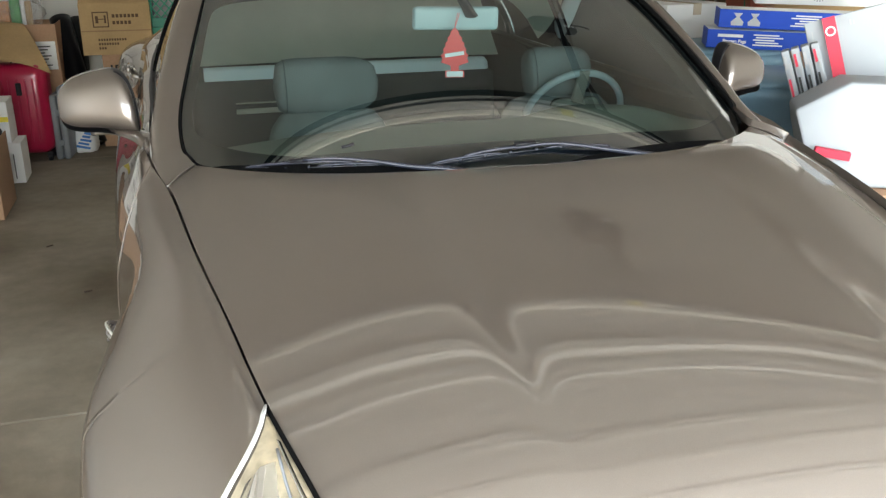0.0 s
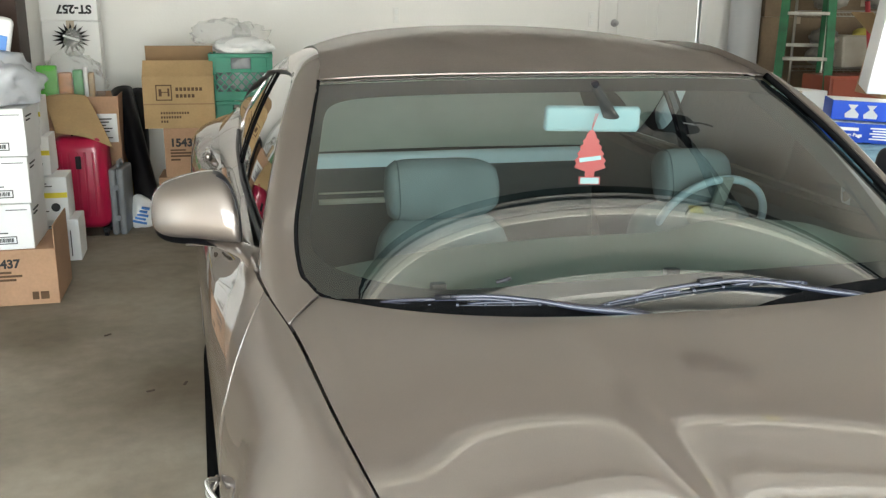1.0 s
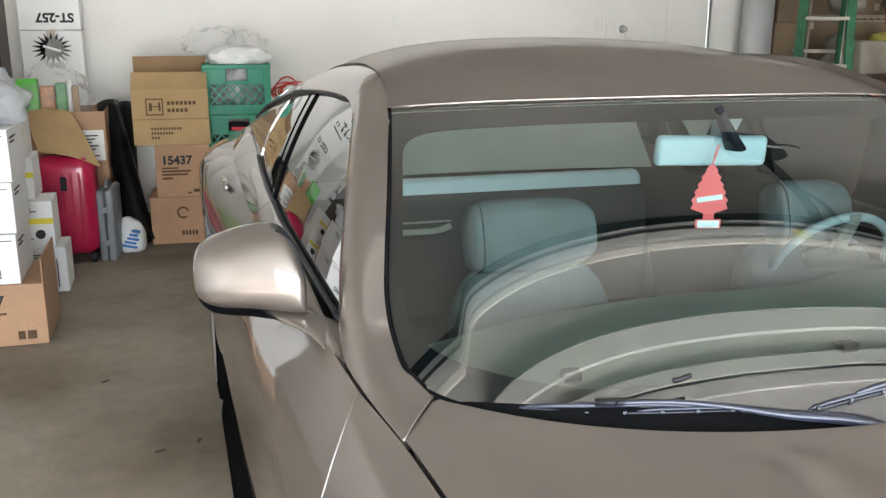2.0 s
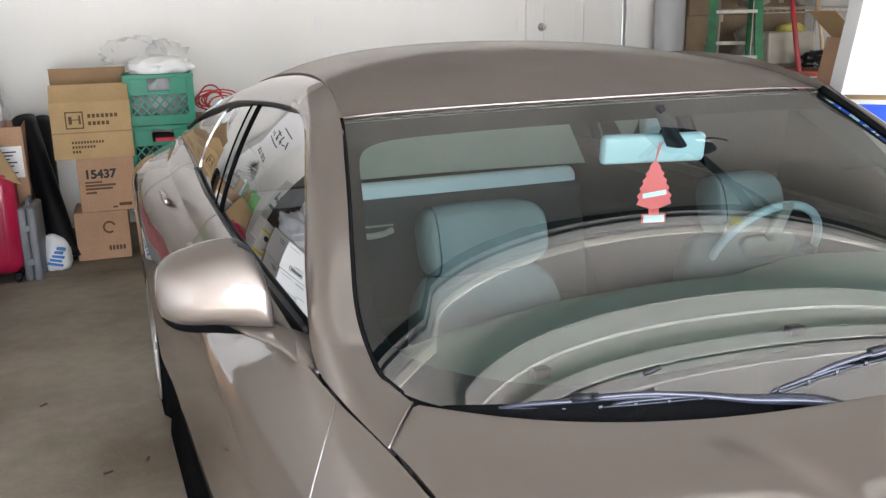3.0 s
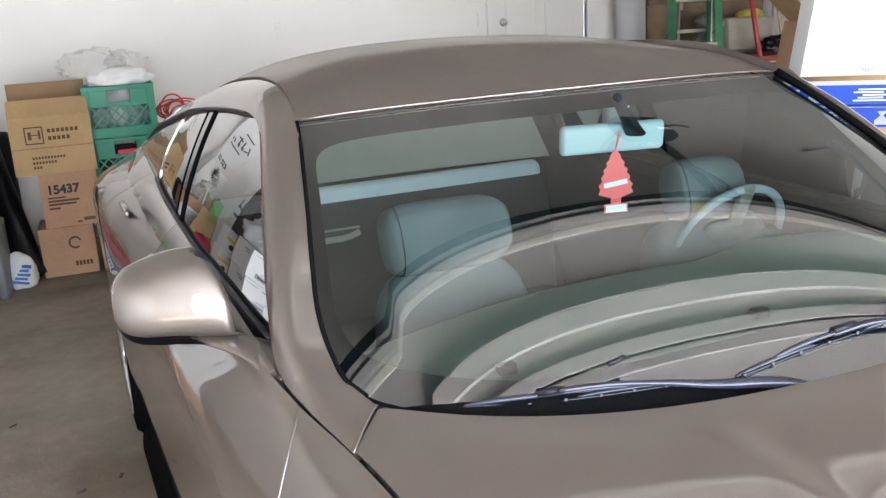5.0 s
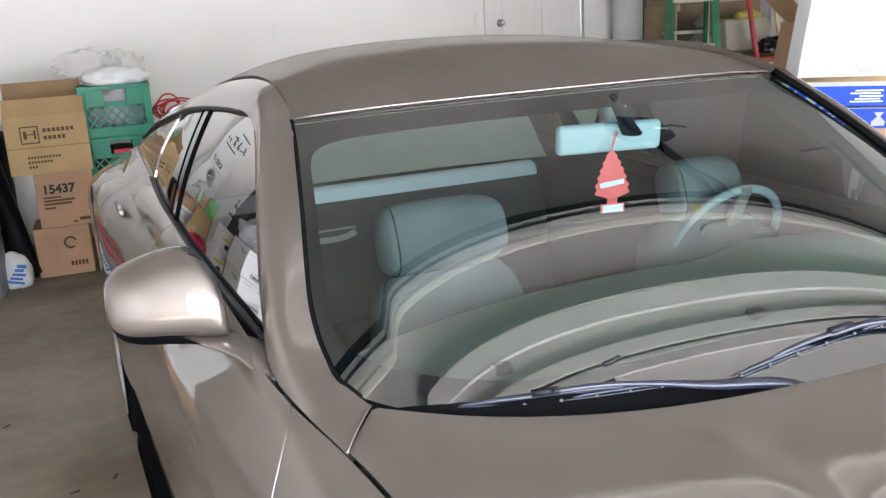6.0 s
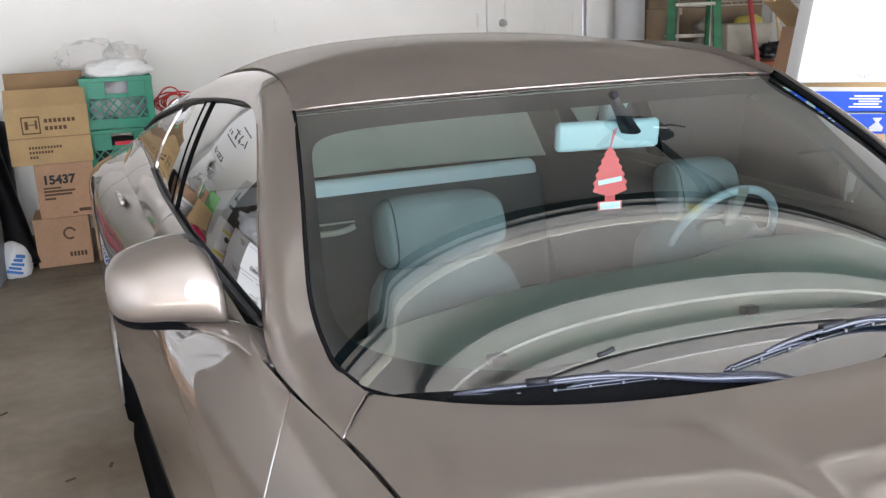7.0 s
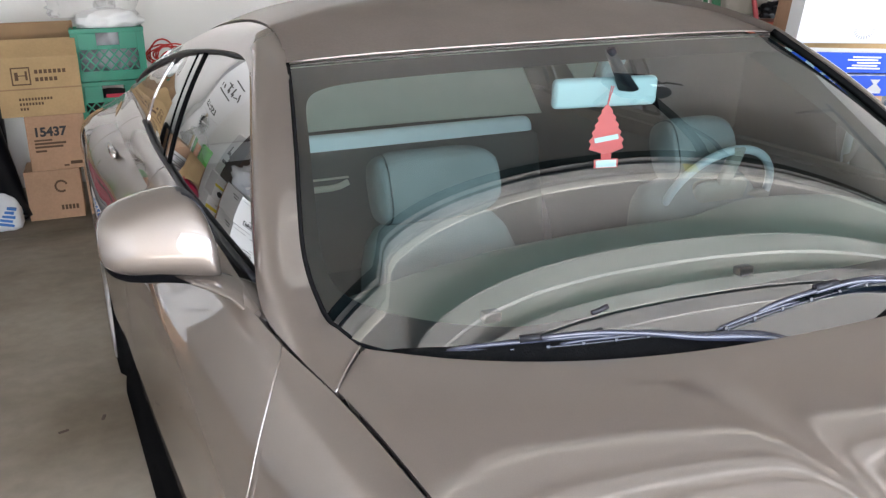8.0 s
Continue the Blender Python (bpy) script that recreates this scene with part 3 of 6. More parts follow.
def hood_pt(t, u):
    """t across from -1 to 1, u from the front (0) to the back (1)."""
    y = -1.86 + (1.86 - 0.63) * u
    s = t * (T(y)[0] - 0.004)
    yr = hood_rear_y(t * (T(-0.63)[0] - 0.004)) - 0.003
    bow = 0.075 * (1 - t * t)
    yy = -1.86 - bow + (yr + 1.86 + bow) * u
    a = abs(s)
    z = T(yy if yy < -0.627 else -0.627)[1] + max(0, yy + 0.627) * 0.3
    crown = (1 - t * t) * (0.064 + 0.04 * max(0, -0.88 - yy)) + (1 - t**4) * 0.018
    crease = 0.338 - 0.04 * (1 - u)
    dome = -0.014 / (1 + math.exp((a - crease) / 0.014)) * math.sin(math.pi * min(1, max(0, u * 1.08 - 0.04))) ** 0.4
    nose = -0.06 * max(0, (0.18 - u) / 0.18) ** 2
    z += crown + dome + nose
    if u > 0.58:
        k = ((u - 0.58) / 0.42) ** 2
        zb = HOOD_BACK(min(a, 0.711))[1] - max(0, a - 0.711) * 0.4
        zb += (T(min(yy, -0.627))[1] - T(-0.627)[1]) * t**8
        z = z + (zb + dome * min(1, (1 - u) / 0.12) - z) * k
    return Vector((s, yy, z))


def hood():
    bm = bmesh.new()
    ts = sorted(set(lin(-1, 1, 41) + [q * k for q in (1, -1) for k in lin(0.30, 0.58, 30) + lin(0.9, 1, 9)]))
    grid(bm, hood_pt, ts, lin(0, 1, 40), 0.02)
    return part("hood", bm, M_PAINT, car, "bronze hood with two pressed creases", True)


EDGE = spline([(-0.02, 0.86), (-0.012, 0.92), (0, 0.985), (0.015, 1.015), (0.06, 1.04), (0.12, 1.052), (0.24, 1.06), (0.4, 1.05), (0.61, 1.03), (0.94, 1.0), (1, 0.995)])


def glass_bulge(u):
    """The pane's rise over its chord: straight in the lower half, bent over towards the roof."""
    if u < 0.5:
        return 1.9 * u
    k = (u - 0.5) / 0.5
    return 0.95 * (2 * k**3 - 3 * k**2 + 1) + 0.95 * (k**3 - 2 * k**2 + k) - 1.5 * (k**3 - k**2)


def glass_pt(t, u):
    """t across from -1 to 1, u from the foot (0) to the roof (1)."""
    a = 0.708 * abs(t)
    k = max(0, a - 0.65)
    y0, z0 = HOOD_BACK(min(a, 0.65))[0] + 1.15 * k + 0.03, HOOD_BACK(min(a, 0.65))[1] - 0.11 * k - 0.02 * (1 - t * t) - 0.002
    y1, z1 = 0.095 - 0.085 * (1 - t * t), 1.336 + 0.017 * (1 - t * t)
    s = math.copysign(1, t) * (a + (0.630 * abs(t) - a) * u)
    z = z0 + (z1 - z0) * u + 0.031 * glass_bulge(u) * (1 - 0.6 * t * t)
    return Vector((s, y0 + (y1 - y0) * u, z))


def pane_pt(w, v):
    """w and v from rim to rim of the pane, with its rounded lower corners."""
    u = -0.02 + 1.02 * v
    return glass_pt(w * EDGE(u)[0], u)


def windshield():
    bm = bmesh.new()
    grid(bm, pane_pt, lin(-1, 1, 141), [0, 0.004, 0.009, 0.014, 0.02, 0.027, 0.035] + lin(0.045, 1, 90))
    g = part("windshield", bm, M_GLASS, car, "green-tinted windshield glass", True)
    outward(g, (0, 0.6, 0.7))
    g.visible_shadow = False
    bm = bmesh.new()

    def ring(k):
        """Round the pane, k from the rim (0) to the clear glass (1)."""
        pts = []
        n = 320
        for i in range(n):
            a = 2 * math.pi * (i + 0.5) / n
            c, s = math.cos(a), math.sin(a)
            e = 0.17 if s > 0 else 0.2
            x, y = math.copysign(abs(c) ** e, c), math.copysign(abs(s) ** e, s)
            m = max(abs(x), abs(y))
            xo, yo = x / m, y / m
            xi, yi = x * 0.968, y * (0.81 if y > 0 else 0.80 - 0.10 * max(0, 1 - (x / 0.7) ** 2))
            pts.append((xo + (xi - xo) * k, 0.5 + 0.5 * (yo + (yi - yo) * k)))
        return pts
    rows = []
    for k in lin(0, 1, 7):
        rows.append([bm.verts.new(pane_pt(x, y) + Vector((0, 0.006, -0.009))) for x, y in ring(k)])
    for a, b in zip(rows, rows[1:]):
        for i in range(len(a)):
            j = (i + 1) % len(a)
            bm.faces.new((a[i], a[j], b[j], b[i]))
    part("black_border", bm, M_FRIT, g, "black ceramic band round the glass", True)
    for side in (-1, 1):
        bm = bmesh.new()
        tube(bm, [pane_pt(side * 1.004, v) + Vector((0, 0, 0.001)) for v in lin(0.03, 1, 30)], 0.0045, 6)
        part("rubber_seal", bm, M_RUBBER, car, "", True)
    bm = bmesh.new()
    tube(bm, [pane_pt(1.0, v) + Vector((0.002, -0.002, 0.008)) for v in lin(0.10, 0.99, 30)], 0.0085, 10)
    part("pillar_moulding", bm, M_RUBBER, car, "black moulding between glass and pillar", True)
    for side in (-1, 1):
        bm = bmesh.new()
        grid(bm, lambda v, k: pane_pt(side, 0.05 + 0.94 * v) + Vector((side * 0.006 * k, 0.008 + 0.075 * k, -0.010 - 0.05 * k)), lin(0, 1, 24), lin(0, 1, 4), 0.004)
        part("pillar_trim", bm, M_TRIM, car, "dark grey trim inside the pillar", True)
    bm = bmesh.new()
    tube(bm, [pane_pt(t, 1.0) + Vector((0, 0.002, -0.003)) for t in lin(-1, 1, 30)], 0.004, 6)
    part("roof_seal", bm, M_RUBBER, car, "black seal between glass and roof", True)


def cowl():
    bm = bmesh.new()

    def f(t, u):
        s = 0.70 * t
        y, z = HOOD_BACK(abs(s))
        return Vector((s, y - 0.05 + 0.16 * u, z - 0.045 + 0.0 * u))
    grid(bm, f, lin(-1, 1, 30), lin(0, 1, 4), 0.01)
    part("cowl", bm, M_BLACK, car, "black plastic cowl", True)
    # Black sheets on the glass stand for blade shadow and the cowl gap.
    for t0, t1 in ((-0.97, -0.20), (0.02, 0.80)):
        bm = bmesh.new()
        grid(bm, lambda q, v: glass_pt(t0 + (t1 - t0) * q, -0.03 + (0.012 + 0.058 * math.sin(math.pi * q) ** 0.7) * v) + Vector((0, -0.002, 0.004)), lin(0, 1, 30), lin(0, 1, 5), 0.002)
        part("blade_shade", bm, M_RUBBER, car, "black sheet for wiper blade shadow and dark cowl gap", True)


def loft(bm, pts, ws, hs, seg=10, p=0.6):
    """A flat rounded bar along points; ws, hs: half width and half height at each."""
    pts = [Vector(q) for q in pts]
    rings = []
    for i, q in enumerate(pts):
        d = (pts[min(i + 1, len(pts) - 1)] - pts[max(i - 1, 0)]).normalized()
        side = d.cross(Vector((0, 0, 1))).normalized()
        up = side.cross(d)
        ring = []
        for k in range(seg):
            a = 2 * math.pi * k / seg
            x, z = math.copysign(abs(math.cos(a)) ** p, math.cos(a)), math.copysign(abs(math.sin(a)) ** p, math.sin(a))
            ring.append(bm.verts.new(q + side * x * ws[i] + up * z * hs[i]))
        rings.append(ring)
    for a, b in zip(rings, rings[1:]):
        for k in range(seg):
            bm.faces.new((a[k], a[(k + 1) % seg], b[(k + 1) % seg], b[k]))
    bm.faces.new(rings[0][::-1])
    bm.faces.new(rings[-1])


def wiper(arm_pts, blade_pts):
    """An arm from its pivot to the blade's middle, and the blade's bridge, yokes, claws and rubber."""
    f = spline([(i, *p) for i, p in enumerate(arm_pts)])
    n = 26
    us = lin(0, len(arm_pts) - 1, n)
    bm = bmesh.new()
    loft(bm, [f(u) for u in us], [0.015 - 0.0105 * min(1, i / 18) for i in range(n)], [(0.0085 - 0.0055 * min(1, i / 16)) * min(1, 0.4 + i / 5) for i in range(n)], 12, 0.5)
    arm = part("wiper_arm", bm, M_WIPERARM, car, "satin black wiper arm along the hood's rear edge", True)
    g = spline([(i, *p) for i, p in enumerate(blade_pts)])
    m = len(blade_pts) - 1

    def bar(name, u0, u1, lift, sag, w, h, material, label="", dy=0.0):
        k = 18
        pts = []
        for i in range(k):
            q = i / (k - 1)
            pts.append(g(u0 + (u1 - u0) * q) + np.array((0, dy, lift - sag * (2 * q - 1) ** 4)))
        bm = bmesh.new()
        loft(bm, pts, [w * (0.45 + 0.55 * math.sin(math.pi * i / (k - 1)) ** 0.5) for i in range(k)], [h] * k, 8, 0.5)
        return part(name, bm, material, arm, label, True)
    bar("bridge", m * 0.20, m * 0.82, 0.015, 0.006, 0.0052, 0.0030, M_WIPERARM, "satin black bridge")
    for c in (0.20, 0.80):
        bar("yoke", m * (c - 0.19), m * (c + 0.19), 0.0075, 0.004, 0.0040, 0.0024, M_WIPERARM)
    for dy in (-0.0035, 0.0035):
        bar("spring_rail", m * 0.03, m * 0.97, 0.0030, 0, 0.0013, 0.0011, M_RAIL, "dull metal spring rail", dy)
    bar("rubber_strip", 0.0, m, -0.0040, 0, 0.0042, 0.0062, M_WIPER)
    for k in range(8):
        q = m * (0.04 + 0.92 * k / 7)
        bm = bmesh.new()
        loft(bm, [g(q - 0.02) + np.array((0, 0, 0.003)), g(q + 0.02) + np.array((0, 0, 0.003))], [0.0062] * 2, [0.0045] * 2, 8)
        part("claw", bm, M_WIPER, arm)
    bm = bmesh.new()
    loft(bm, [g(m * 0.46) + np.array((0, 0, 0.019)), g(m * 0.56) + np.array((0, 0, 0.019))], [0.0065] * 2, [0.0050] * 2, 10)
    part("adapter", bm, M_BLACK, arm, "black plastic adapter", True)
    bm = bmesh.new()
    b = Vector(arm_pts[0])
    cyl(bm, b + Vector((0, 0, -0.04)), b + Vector((0, 0, -0.002)), 0.014, 0.010, 16)
    part("pivot_cap", bm, M_BLACK, arm, "", True)


def sq(x, p):
    return math.copysign(abs(x) ** p, x)


def side_mirror(side):
    """A wedge-shaped cap over a black lower shell, on a painted foot from the door's corner."""
    holder = new("side_mirror")
    holder.parent = car
    at = Vector((side * (0.945 if side < 0 else 0.99), -0.07, 1.06))
    def top(x):
        if x > 0.4:
            return -0.07 + 0.157 * (1 - ((x - 0.4) / 0.6) ** 2.4) ** 0.42
        return -0.012 + (0.099 - 0.042 * ((0.4 - x) / 1.4) ** 1.5) * (1 - abs(min(x, 0)) ** 7) ** 0.36

    def low(x):
        return -0.016 - 0.050 * (1 - abs(x) ** 4) ** 0.3 if x < 0 else -0.066 - 0.010 * x

    def f(x, a):
        """x from the outer end (-1) to the inner one (1); a round the section."""
        n = 3.2 if x < 0 else 6
        front = 0.078 * (1 - abs(x) ** n) ** (1 / n) + 0.004
        back = 0.030 * (1 - abs(x) ** 4) ** 0.25 + 0.002
        t, b = top(x), low(x)
        cy, cz = sq(math.cos(a), 0.78), sq(math.sin(a), 0.6)
        z = (t + b) / 2 + (t - b) / 2 * cz
        y = (-front if cy > 0 else back) * abs(cy) - 0.036 * x + 0.03 * max(0, z) / 0.09
        return Vector((-side * (0.104 if x > 0 else 0.096) * x, y, z)) + at
    xs = sorted([-math.cos(math.pi * i / 34) for i in range(35)])
    n = 40

    def shell(pts_of):
        bm = bmesh.new()
        rows = [[bm.verts.new(pts_of(x, 2 * math.pi * j / n)) for j in range(n)] for x in xs]
        for p, q in zip(rows, rows[1:]):
            for j in range(n):
                bm.faces.new((p[j], p[(j + 1) % n], q[(j + 1) % n], q[j]))
        bm.faces.new(rows[0][::-1])
        bm.faces.new(rows[-1])
        return bm
    part("mirror_cap", shell(f), M_PAINT, holder, "", True)

    def lower(x, a):
        p = f(x, a)
        cut = at.z + low(x) + 0.010
        return Vector((at.x + (p.x - at.x) * 0.97, p.y + 0.010, min(p.z, cut) - 0.011))
    part("lower_shell", shell(lower), M_BLACK, holder, "black lower shell", True)

    def rim(x, a):
        p = f(x, a)
        return Vector((at.x + (p.x - at.x) * 1.01 - side * 0.002, max(p.y, at.y - 0.020 - 0.036 * x), at.z + (p.z - at.z) * 0.985 + 0.001))
    part("housing_rim", shell(rim), M_BLACK, holder, "gloss black rim behind the cap", True)
    bm = bmesh.new()
    foot = spline([(0, 0.955, -0.055, 0.978), (1, 0.905, -0.085, 0.984), (2, 0.865, -0.145, 0.988), (3, 0.815, -0.24, 0.984), (4, 0.785, -0.34, 0.968)])
    pts = [foot(u) for u in lin(0, 4, 16)]
    loft(bm, [(side * (p[0] + (0.04 * (1 - k / 15) if side > 0 else 0)), p[1], p[2]) for k, p in enumerate(pts)], lin(0.026, 0.040, 16), lin(0.009, 0.009, 16), 16, 0.8)
    part("mirror_foot", bm, M_PAINT, holder, "", True)
    bm = bmesh.new()
    for v in box(bm, (-0.060, 0, -0.052), (0.060, 0.006, 0.030), 0.003):
        v.co += at + Vector((-side * 0.012, 0.020, 0.0))
    part("mirror_glass", bm, M_MIRROR, holder, "mirror glass")


def side_window(side):
    """The glass of both doors with its dark pillar, under the roof rail."""
    def wpt(y, v, off=0.0):
        return upper_pt(y, v, side, off)
    for nm, y0, y1 in (("front_window", -0.222, 0.775), ("rear_window_pane", 0.865, 1.405)):
        bm = bmesh.new()
        grid(bm, lambda y, v: wpt(y, v), lin(y0, y1, 24), lin(0, 1, 12))
        g = part(nm, bm, M_SIDEGLASS, car, "dark tinted side glass", True)
        outward(g, (0, 0.8, 1.0))
    bm = bmesh.new()
    grid(bm, lambda y, v: wpt(y, v, -0.003), lin(0.778, 0.862, 6), lin(0, 1, 12), 0.008 * side)
    part("b_pillar_trim", bm, M_GLOSSBLACK, car, "gloss black door pillar", True)
    bm = bmesh.new()
    grid(bm, lambda y, v: wpt(y, v, -0.004), lin(1.408, 1.470, 6), lin(0, 1, 12), 0.008 * side)
    part("rear_door_frame", bm, M_PAINT, car, "painted frame of the rear door", True)
    bm = bmesh.new()
    grid(bm, lambda y, v: wpt(y, v * 0.985, 0.0), lin(-0.345, -0.228, 8), lin(0, 1, 7), 0.003 * side)
    part("sail_panel", bm, M_PAINT, car, "painted sail panel by the mirror", True)
    for y, r in ((-0.225, 0.004), (0.776, 0.005), (0.864, 0.004)):
        bm = bmesh.new()
        tube(bm, [wpt(y, v, -0.002) for v in lin(0.0, 1.0, 12)], r, 6)
        part("window_seal", bm, M_RUBBER, car, "", True)
    bm = bmesh.new()
    ys = lin(-0.345, 2.24, 52)
    loft(bm, [wpt(y, 1.0, -0.007) for y in ys], [0.004 + 0.006 * max(0, min(1, (y - 0.75) / 0.5)) for y in ys], [0.004 + 0.004 * max(0, min(1, (y - 0.75) / 0.5)) for y in ys], 8)
    part("window_moulding", bm, M_BLACK, car, "black window moulding", True)
    bm = bmesh.new()
    tube(bm, [wpt(y, 0.0, -0.006) + Vector((0, 0, 0.004)) for y in lin(-0.225, 1.47, 40)], 0.0065, 6)
    part("belt_moulding", bm, M_BLACK, car, "black belt moulding", True)


def rear_glass():
    bm = bmesh.new()

    def f(t, u):
        a = Vector((0.558 * t, 1.712 - 0.02 * (1 - t * t), 1.272 + 0.05 * (1 - t * t)))
        b = Vector((0.695 * t, 2.29 + 0.10 * (1 - t * t), 1.045 + 0.01 * (1 - t * t)))
        return a.lerp(b, u) + Vector((0, 0, 0.02 * math.sin(math.pi * u)))
    grid(bm, f, lin(-1, 1, 21), lin(0, 1, 9))
    g = part("back_window", bm, M_GLASS, car, "tinted back window", True)
    outward(g, (0, 1.2, 0.7))
    g.visible_shadow = False
    bm = bmesh.new()

    def lid(t, u):
        s = t * (0.77 - 0.07 * u)
        y = 2.29 + 0.10 * (1 - t * t) + u * (0.50 - 0.04 * t * t)
        z = 1.03 + 0.012 * (1 - t * t) + 0.02 * u - 0.05 * u * u
        if u > 0.9:
            z += 0.012 * math.sin((u - 0.9) / 0.1 * math.pi / 2)
        return Vector((s, y, z))
    grid(bm, lid, lin(-1, 1, 21), lin(0, 1, 14), 0.02)
    part("trunk_lid", bm, M_PAINT, car, "", True)
    bm = bmesh.new()

    def tail(t, u):
        s = t * (0.68 + 0.06 * u)
        return Vector((s, 2.80 + 0.07 * (1 - t * t) + 0.10 * math.sin(u * 1.9), 1.0 - 0.36 * u))
    grid(bm, tail, lin(-1, 1, 17), lin(0, 1, 8), 0.02)
    part("trunk_face", bm, M_PAINT, car, "", True)


def bumper(name, front):
    bm = bmesh.new()

    def f(t, u):
        a = abs(t)
        if front:
            s = (0.0 + 0.90 * math.sin(min(1, a) * math.pi / 2)) * (1 if t > 0 else -1)
            y = -1.98 + 0.36 * (1 - math.cos(a * math.pi / 2)) ** 1.3
            z = 0.62 - 0.42 * u
            y += 0.05 * (u - 0.4) ** 2 + 0.02
        else:
            s = (0.90 * math.sin(a * math.pi / 2)) * (1 if t > 0 else -1)
            y = 2.96 - 0.32 * (1 - math.cos(a * math.pi / 2)) ** 1.3
            z = 0.68 - 0.42 * u
            y -= 0.08 * (u - 0.3) ** 2
        return Vector((s, y, z))
    grid(bm, f, lin(-1, 1, 41), lin(0, 1, 10), 0.02)
    part(name, bm, M_PAINT, car, "", True)


def nose():
    bm = bmesh.new()

    def f(t, u):
        p = hood_pt(t * 0.62, 0)
        q = Vector((t * 0.42, -1.965 + 0.05 * t * t, 0.615))
        m = p.lerp(q, u)
        return m + Vector((0, 0.004, -0.004))
    grid(bm, f, lin(-1, 1, 21), lin(0, 1, 6), 0.01)
    g = part("grille", bm, M_BLACK, car, "black grille", True)
    for k in range(4):
        bm = bmesh.new()
        tube(bm, [f(t, 0.15 + 0.22 * k) + Vector((0, -0.006, 0)) for t in lin(-0.95, 0.95, 16)], 0.007, 6)
        part("grille_bar", bm, M_CHROME, g, "chrome bar", True)


def headlight(side):
    """The lamp between hood, wing and bumper: a clear cover over a bright bowl."""
    e = new("headlight")
    e.parent = car
    def f(u, v, off=0.0):
        y = -1.455 - 0.445 * u
        c = side_curve(y)
        k = 2.0 * math.sin(min(1, u * 1.9) * math.pi / 2) ** 0.85
        s, z = c(0.02 + k * v)
        return Vector(((s - off) * side, y - 0.02 * u * v, z + 0.006 - off))
    bm = bmesh.new()
    grid(bm, f, lin(0, 1, 22), lin(0, 1, 14), 0.01)
    g = part("lens", bm, M_LAMP, e, "clear lamp cover", True)
    outward(g, (0, -1.2, 0.4))
    g.visible_shadow = False
    bm = bmesh.new()
    grid(bm, lambda u, v: f(u, v, 0.0030), lin(0.04, 0.98, 18), lin(0.10, 0.97, 12))
    part("bowl", bm, M_LAMPIN, e, "pale ribbed bowl", True)
    bm = bmesh.new()
    grid(bm, lambda u, v: f(u, v, 0.0022), lin(0.05, 0.98, 16), lin(0.02, 0.10, 3))
    part("turn_lamp_strip", bm, M_LAMPIN, e, "amber-tinged strip along the hood gap", True)
    bm = bmesh.new()
    tube(bm, [f(u, 0, -0.001) for u in lin(0, 1, 14)], 0.0035, 6)
    part("inner_rim", bm, M_RUBBER, e, "black lamp rim along the hood", True)
    bm = bmesh.new()
    tube(bm, [f(u, 1, -0.001) for u in lin(0, 1, 24)], 0.0035, 8)
    part("outer_rim", bm, M_LAMPRIM, e, "pale clear outer rim", True)
    for k, (v0, v1, u0, u1) in enumerate(((0.22, 0.34, 0.16, 0.95), (0.50, 0.92, 0.24, 0.50))):
        bm = bmesh.new()
        grid(bm, lambda u, v: f(u, v, -0.0015 + 0.006 * abs(2 * (v - v0) / (v1 - v0) - 1)), lin(u0, u1, 12), lin(v0, v1, 7))
        part("reflector", bm, M_CHROME, e, "bright reflector", True)
    bm = bmesh.new()
    tube(bm, [f(u, 0.44, 0.001) for u in lin(0.2, 0.9, 12)], 0.0022, 6)
    part("divider", bm, M_GREY, e, "grey divider", True)


def wheel(side, y):
    e = new("wheel")
    e.parent = car
    e.matrix_local = pose(side * (0.835 if y < 0 else 0.872), y, AXLE_Z)
    prof = [(0.23, -0.10), (0.25, -0.105), (0.305, -0.10), (0.322, -0.08), (0.325, 0), (0.322, 0.08), (0.305, 0.10), (0.25, 0.106), (0.235, 0.10)]
    bm = bmesh.new()
    n = 40
    rows = [[bm.verts.new((w * side, r * math.cos(2 * math.pi * i / n), r * math.sin(2 * math.pi * i / n))) for r, w in prof] for i in range(n)]
    for i in range(n):
        for j in range(len(prof) - 1):
            bm.faces.new((rows[i][j], rows[(i + 1) % n][j], rows[(i + 1) % n][j + 1], rows[i][j + 1]))
    part("tyre", bm, M_RUBBER, e, "", True)
    bm = bmesh.new()
    lip = [(0.232, -0.09), (0.236, 0.085), (0.245, 0.100), (0.240, 0.108), (0.226, 0.104), (0.220, 0.080), (0.205, 0.035), (0.02, 0.030)]
    rows = [[bm.verts.new((w * side, r * math.cos(2 * math.pi * i / n), r * math.sin(2 * math.pi * i / n))) for r, w in lip] for i in range(n)]
    for i in range(n):
        for j in range(len(lip) - 1):
            bm.faces.new((rows[i][j], rows[(i + 1) % n][j], rows[(i + 1) % n][j + 1], rows[i][j + 1]))
    rim = part("rim", bm, M_SILVER, e, "bright alloy rim", True)
    for k in range(7):
        bm = bmesh.new()
        box(bm, (0.055, -0.026, 0.04), (0.098, 0.026, 0.225), 0.008, Matrix.Rotation(2 * math.pi * k / 7, 4, "X"))
        if side < 0:
            bmesh.ops.scale(bm, vec=(-1, 1, 1), verts=bm.verts)
        part("spoke", bm, M_SILVER, rim)
    bm = bmesh.new()
    cyl(bm, (side * 0.03, 0, 0), (side * 0.105, 0, 0), 0.062, 0.045, 20)
    part("hub_cap", bm, M_SILVER, rim)


